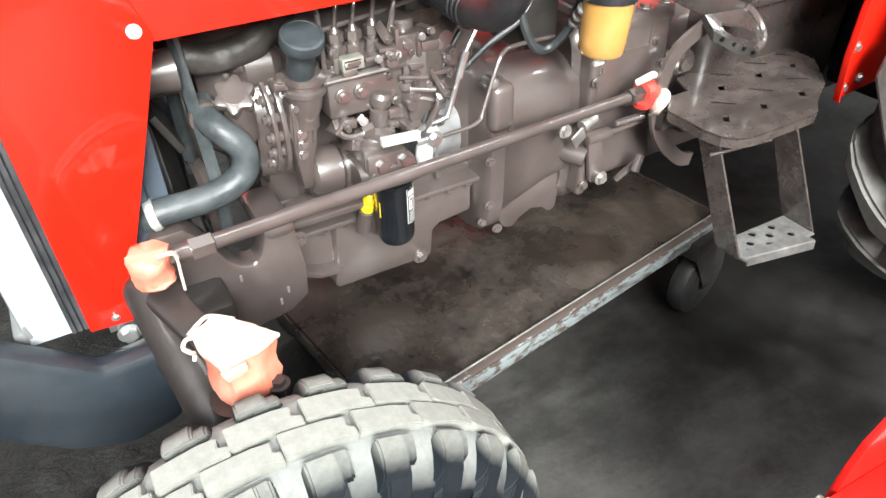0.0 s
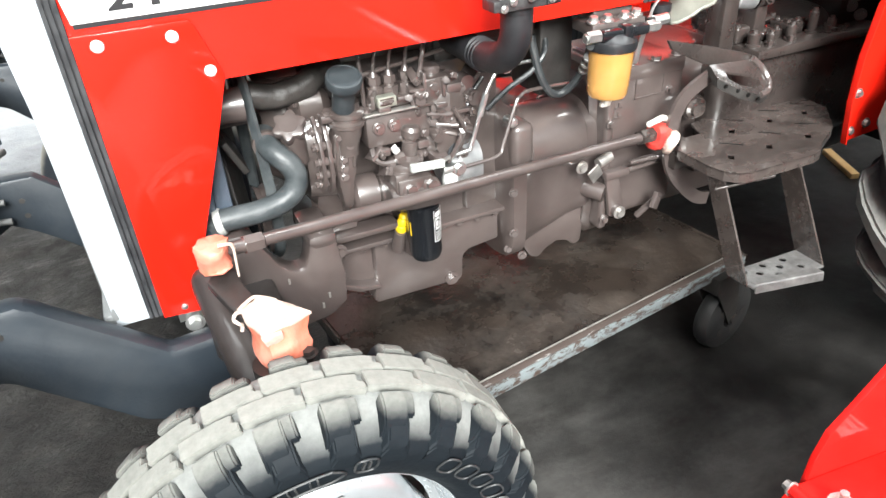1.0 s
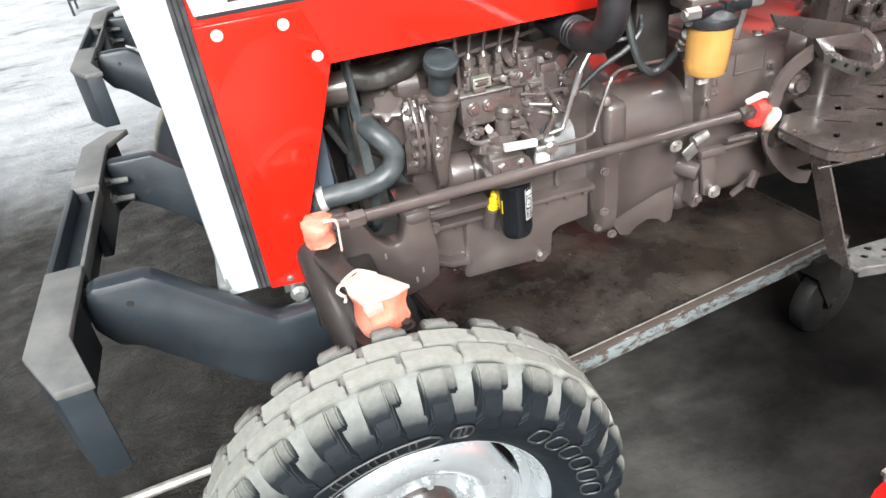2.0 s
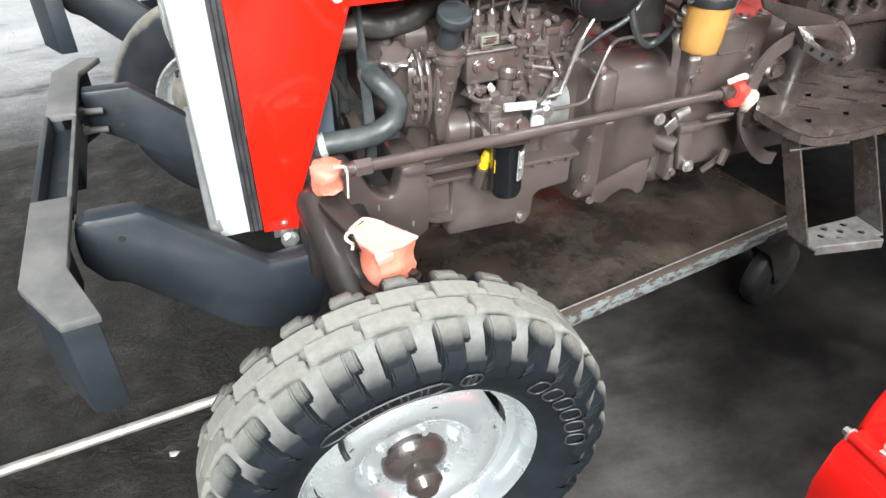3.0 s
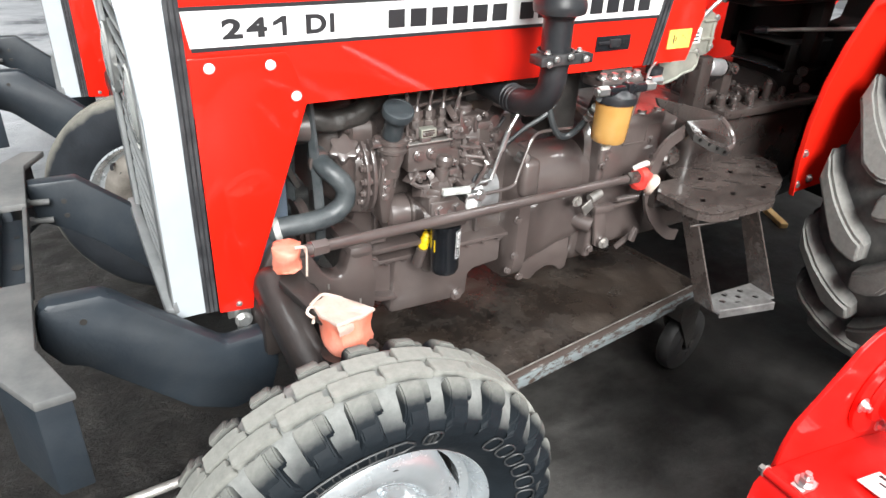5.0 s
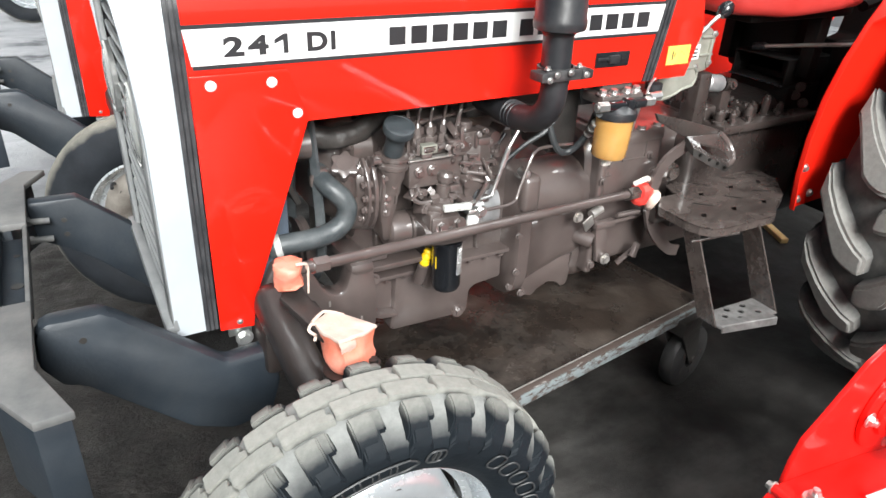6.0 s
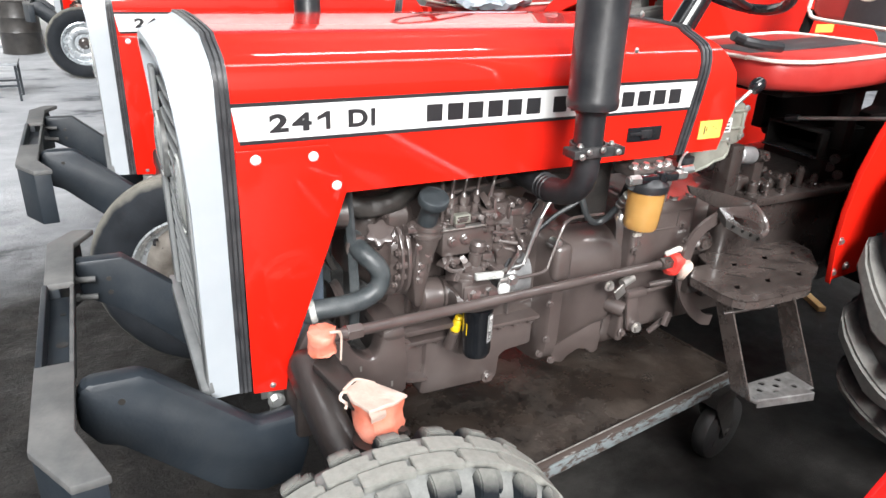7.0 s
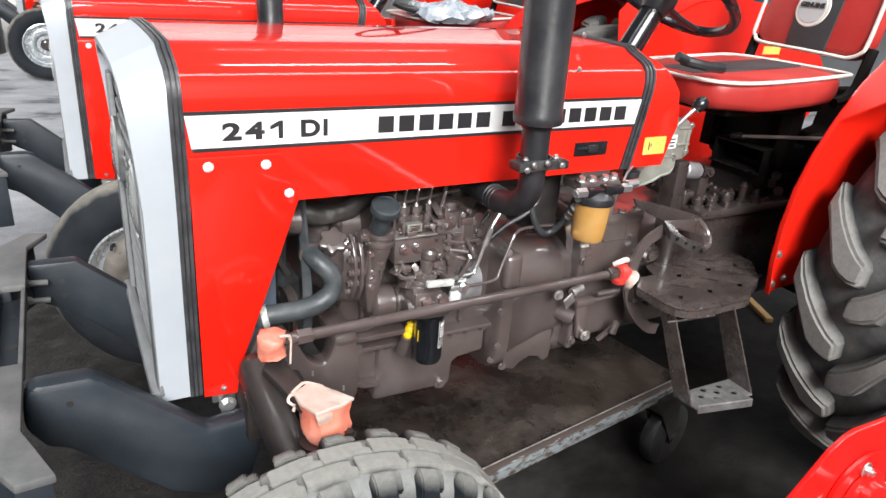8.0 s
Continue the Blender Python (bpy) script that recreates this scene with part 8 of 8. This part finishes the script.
def drum():
    t = thing("oil_drum", "dark battered oil drum by the wall", "drum", at=(-1.08, 8.5, 0))
    bm = B()
    lathe(bm, [(0, 0), (0.275, 0), (0.285, 0.01), (0.275, 0.02), (0.28, 0.28), (0.29, 0.30), (0.28, 0.32), (0.28, 0.48), (0.29, 0.50), (0.28, 0.52), (0.275, 0.70), (0.285, 0.71), (0.275, 0.72), (0.26, 0.705), (0, 0.70)], (0, 0, 0), (0, 0, 1), 36)
    bmesh.ops.scale(bm, vec=(0.8, 0.8, 0.85), verts=bm.verts[:])
    part("body", bm, DARK_METAL, t)


def wall_sign():
    """A teal board with pink letters, fixed to the shed wall; its start is hidden by the backrest."""
    t = thing("wall_sign", "teal painted board with pink capital letters on the shed wall", "sign", at=(7.99, 5.3, 0))
    bm = B()
    box(bm, -0.02, 0.0, -0.75, 0.42, 0.85, 1.75, 0.003)
    part("board", bm, surf("teal_board_paint", (0.02, 0.30, 0.36), (0.03, 0.36, 0.42), 5.0, 0.5), t)
    for y in (0.10, -0.14):
        bm = B()
        for y0, y1, z0, z1 in ((0.13, 0.17, 0.98, 1.20), (0.0, 0.13, 0.98, 1.02), (0.0, 0.13, 1.07, 1.11), (0.0, 0.13, 1.16, 1.20)):
            box(bm, -0.026, -0.0205, y + y0, y + y1, z0, z1)
        part("letter", bm, surf("pink_letter_paint", (0.75, 0.25, 0.32), (0.8, 0.32, 0.38), 5.0, 0.5), t)


def small_things():
    bm = B()
    box(bm, 0, 0.24, 0, 0.034, 0, 0.03, 0.003)
    w = part("wood_batten", bm, WOOD, None, at=(2.33, 0.17, 0.0))
    w.rotation_euler = (0, 0, radians(65))
    tagged(w, "pale sawn wooden batten lying on the floor", "wood")
    bm = B()
    rod(bm, (-0.65, 0, 0), (0.65, 0, 0), 0.012, n=18)
    p = part("steel_pipe", bm, WORN_STEEL, None, at=(-0.45, -0.138, 0.022))
    p.rotation_euler = (0, 0, radians(4.4))
    tagged(p, "bare worn steel pipe lying on the floor", "pipe")
    rng = random.Random(5)
    for x, y, s in ((0.432, -0.604, 0.011), (0.78, -0.62, 0.005), (0.95, -0.55, 0.006), (1.02, -0.62, 0.005), (-0.46, -0.24, 0.012), (-0.50, -0.1, 0.007), (0.62, -0.52, 0.005), (1.18, -0.7, 0.006), (-0.62, 0.35, 0.008), (-0.75, 0.2, 0.006), (0.70, -0.75, 0.004), (0.84, -0.70, 0.005), (0.58, -0.66, 0.004), (0.90, -0.82, 0.004), (1.10, -0.52, 0.005), (0.66, -0.60, 0.004), (1.25, -0.60, 0.005), (-0.40, -0.42, 0.006), (-0.35, -0.28, 0.005), (-0.55, -0.36, 0.007), (-0.30, -0.50, 0.005), (-0.66, -0.20, 0.006)):
        bm = B()
        bmesh.ops.create_icosphere(bm, subdivisions=1, radius=s)
        for v in bm.verts:
            v.co = v.co * (1 + rng.uniform(-0.25, 0.25))
            v.co.z *= 0.7
        p = part("pebble", bm, surf("pale_grit", (0.25, 0.24, 0.22), (0.4, 0.39, 0.36), 40.0, 0.8), None, at=(x, y, s * 0.45 - 0.004))
        tagged(p, "small pale pebble on the dark floor", "pebble", group="scattered grit")
    bm = B()
    lathe(bm, [(0, 0), (0.1, 0.0), (0.16, 0.01), (0.19, 0.04), (0.17, 0.08), (0.12, 0.1), (0.05, 0.12), (0, 0.12)], (0, 0, 0), (0, 0, 1), 40)
    bmesh.ops.scale(bm, vec=(1.1, 0.8, 0.62), verts=bm.verts[:])
    bmesh.ops.subdivide_edges(bm, edges=bm.edges[:], cuts=1, use_grid_fill=True)
    crumple(bm, 0.03, 9, 2)
    crumple(bm, 0.016, 34, 4)
    crumple(bm, 0.008, 80, 6)
    p = part("plastic_wrap", bm, CLEAR_WRAP, None, at=(1.19, 1.27, 1.160), smooth=25)
    tagged(p, "crumpled clear plastic wrap lying on the seat", "wrap")


setting()
first = build_tractor()
BALD = worn_tyre_mesh()
RUSTY_DISC = surf("mud_and_rust_disc", (0.10, 0.088, 0.075), (0.24, 0.22, 0.195), 12.0, 0.6, 0.8, bump=0.3)


def wear_down(wheel, rusty):
    """Takes the tread off a front wheel's tyre."""
    for piece in list(wheel.children):
        if piece.name.startswith("tyre"):
            piece.data = BALD
            piece["label"] = "bald dusty front tyre"
        elif piece.name.startswith("wheel_disc") and rusty:
            piece.data = piece.data.copy()
            piece.data.materials[0] = RUSTY_DISC
        elif piece.name.startswith(("tread_block", "raised_mark")):
            bpy.data.objects.remove(piece)


def instrument_panel(tractor):
    """A small dark panel with pale and orange dials on the mudguard of the tractor behind."""
    bm = B()
    box(bm, 2.02, 2.21, -0.335, -0.318, 1.19, 1.27, 0.006)
    p = part("instrument_panel", bm, DARK_METAL, tractor, "dark instrument panel with pale and orange marks")
    for k in range(6):
        bm = B()
        box(bm, 2.035 + k * 0.028, 2.053 + k * 0.028, -0.3365, -0.334, 1.205, 1.255, 0.001)
        part("dial", bm, (PIPING, WOOD, PIPING, GRILLE, PIPING, GRILLE)[k], p)


for dx, dy in ((-0.10, 1.49), (-0.37, 7.24)):
    other = copy_thing(first, pose(dx, dy, 0))
    tagged(other, "red farm tractor parked behind with silver grille surround")
    if dy < 3:
        instrument_panel(other)
    for wheel in [o for o in other.children if o.name.startswith("front_wheel")]:
        wear_down(wheel, dy < 3)
        wheel.rotation_euler.z += radians(-20) if dy < 3 else 0
trolley()
rotavator()
bench()
drum()
wall_sign()
small_things()
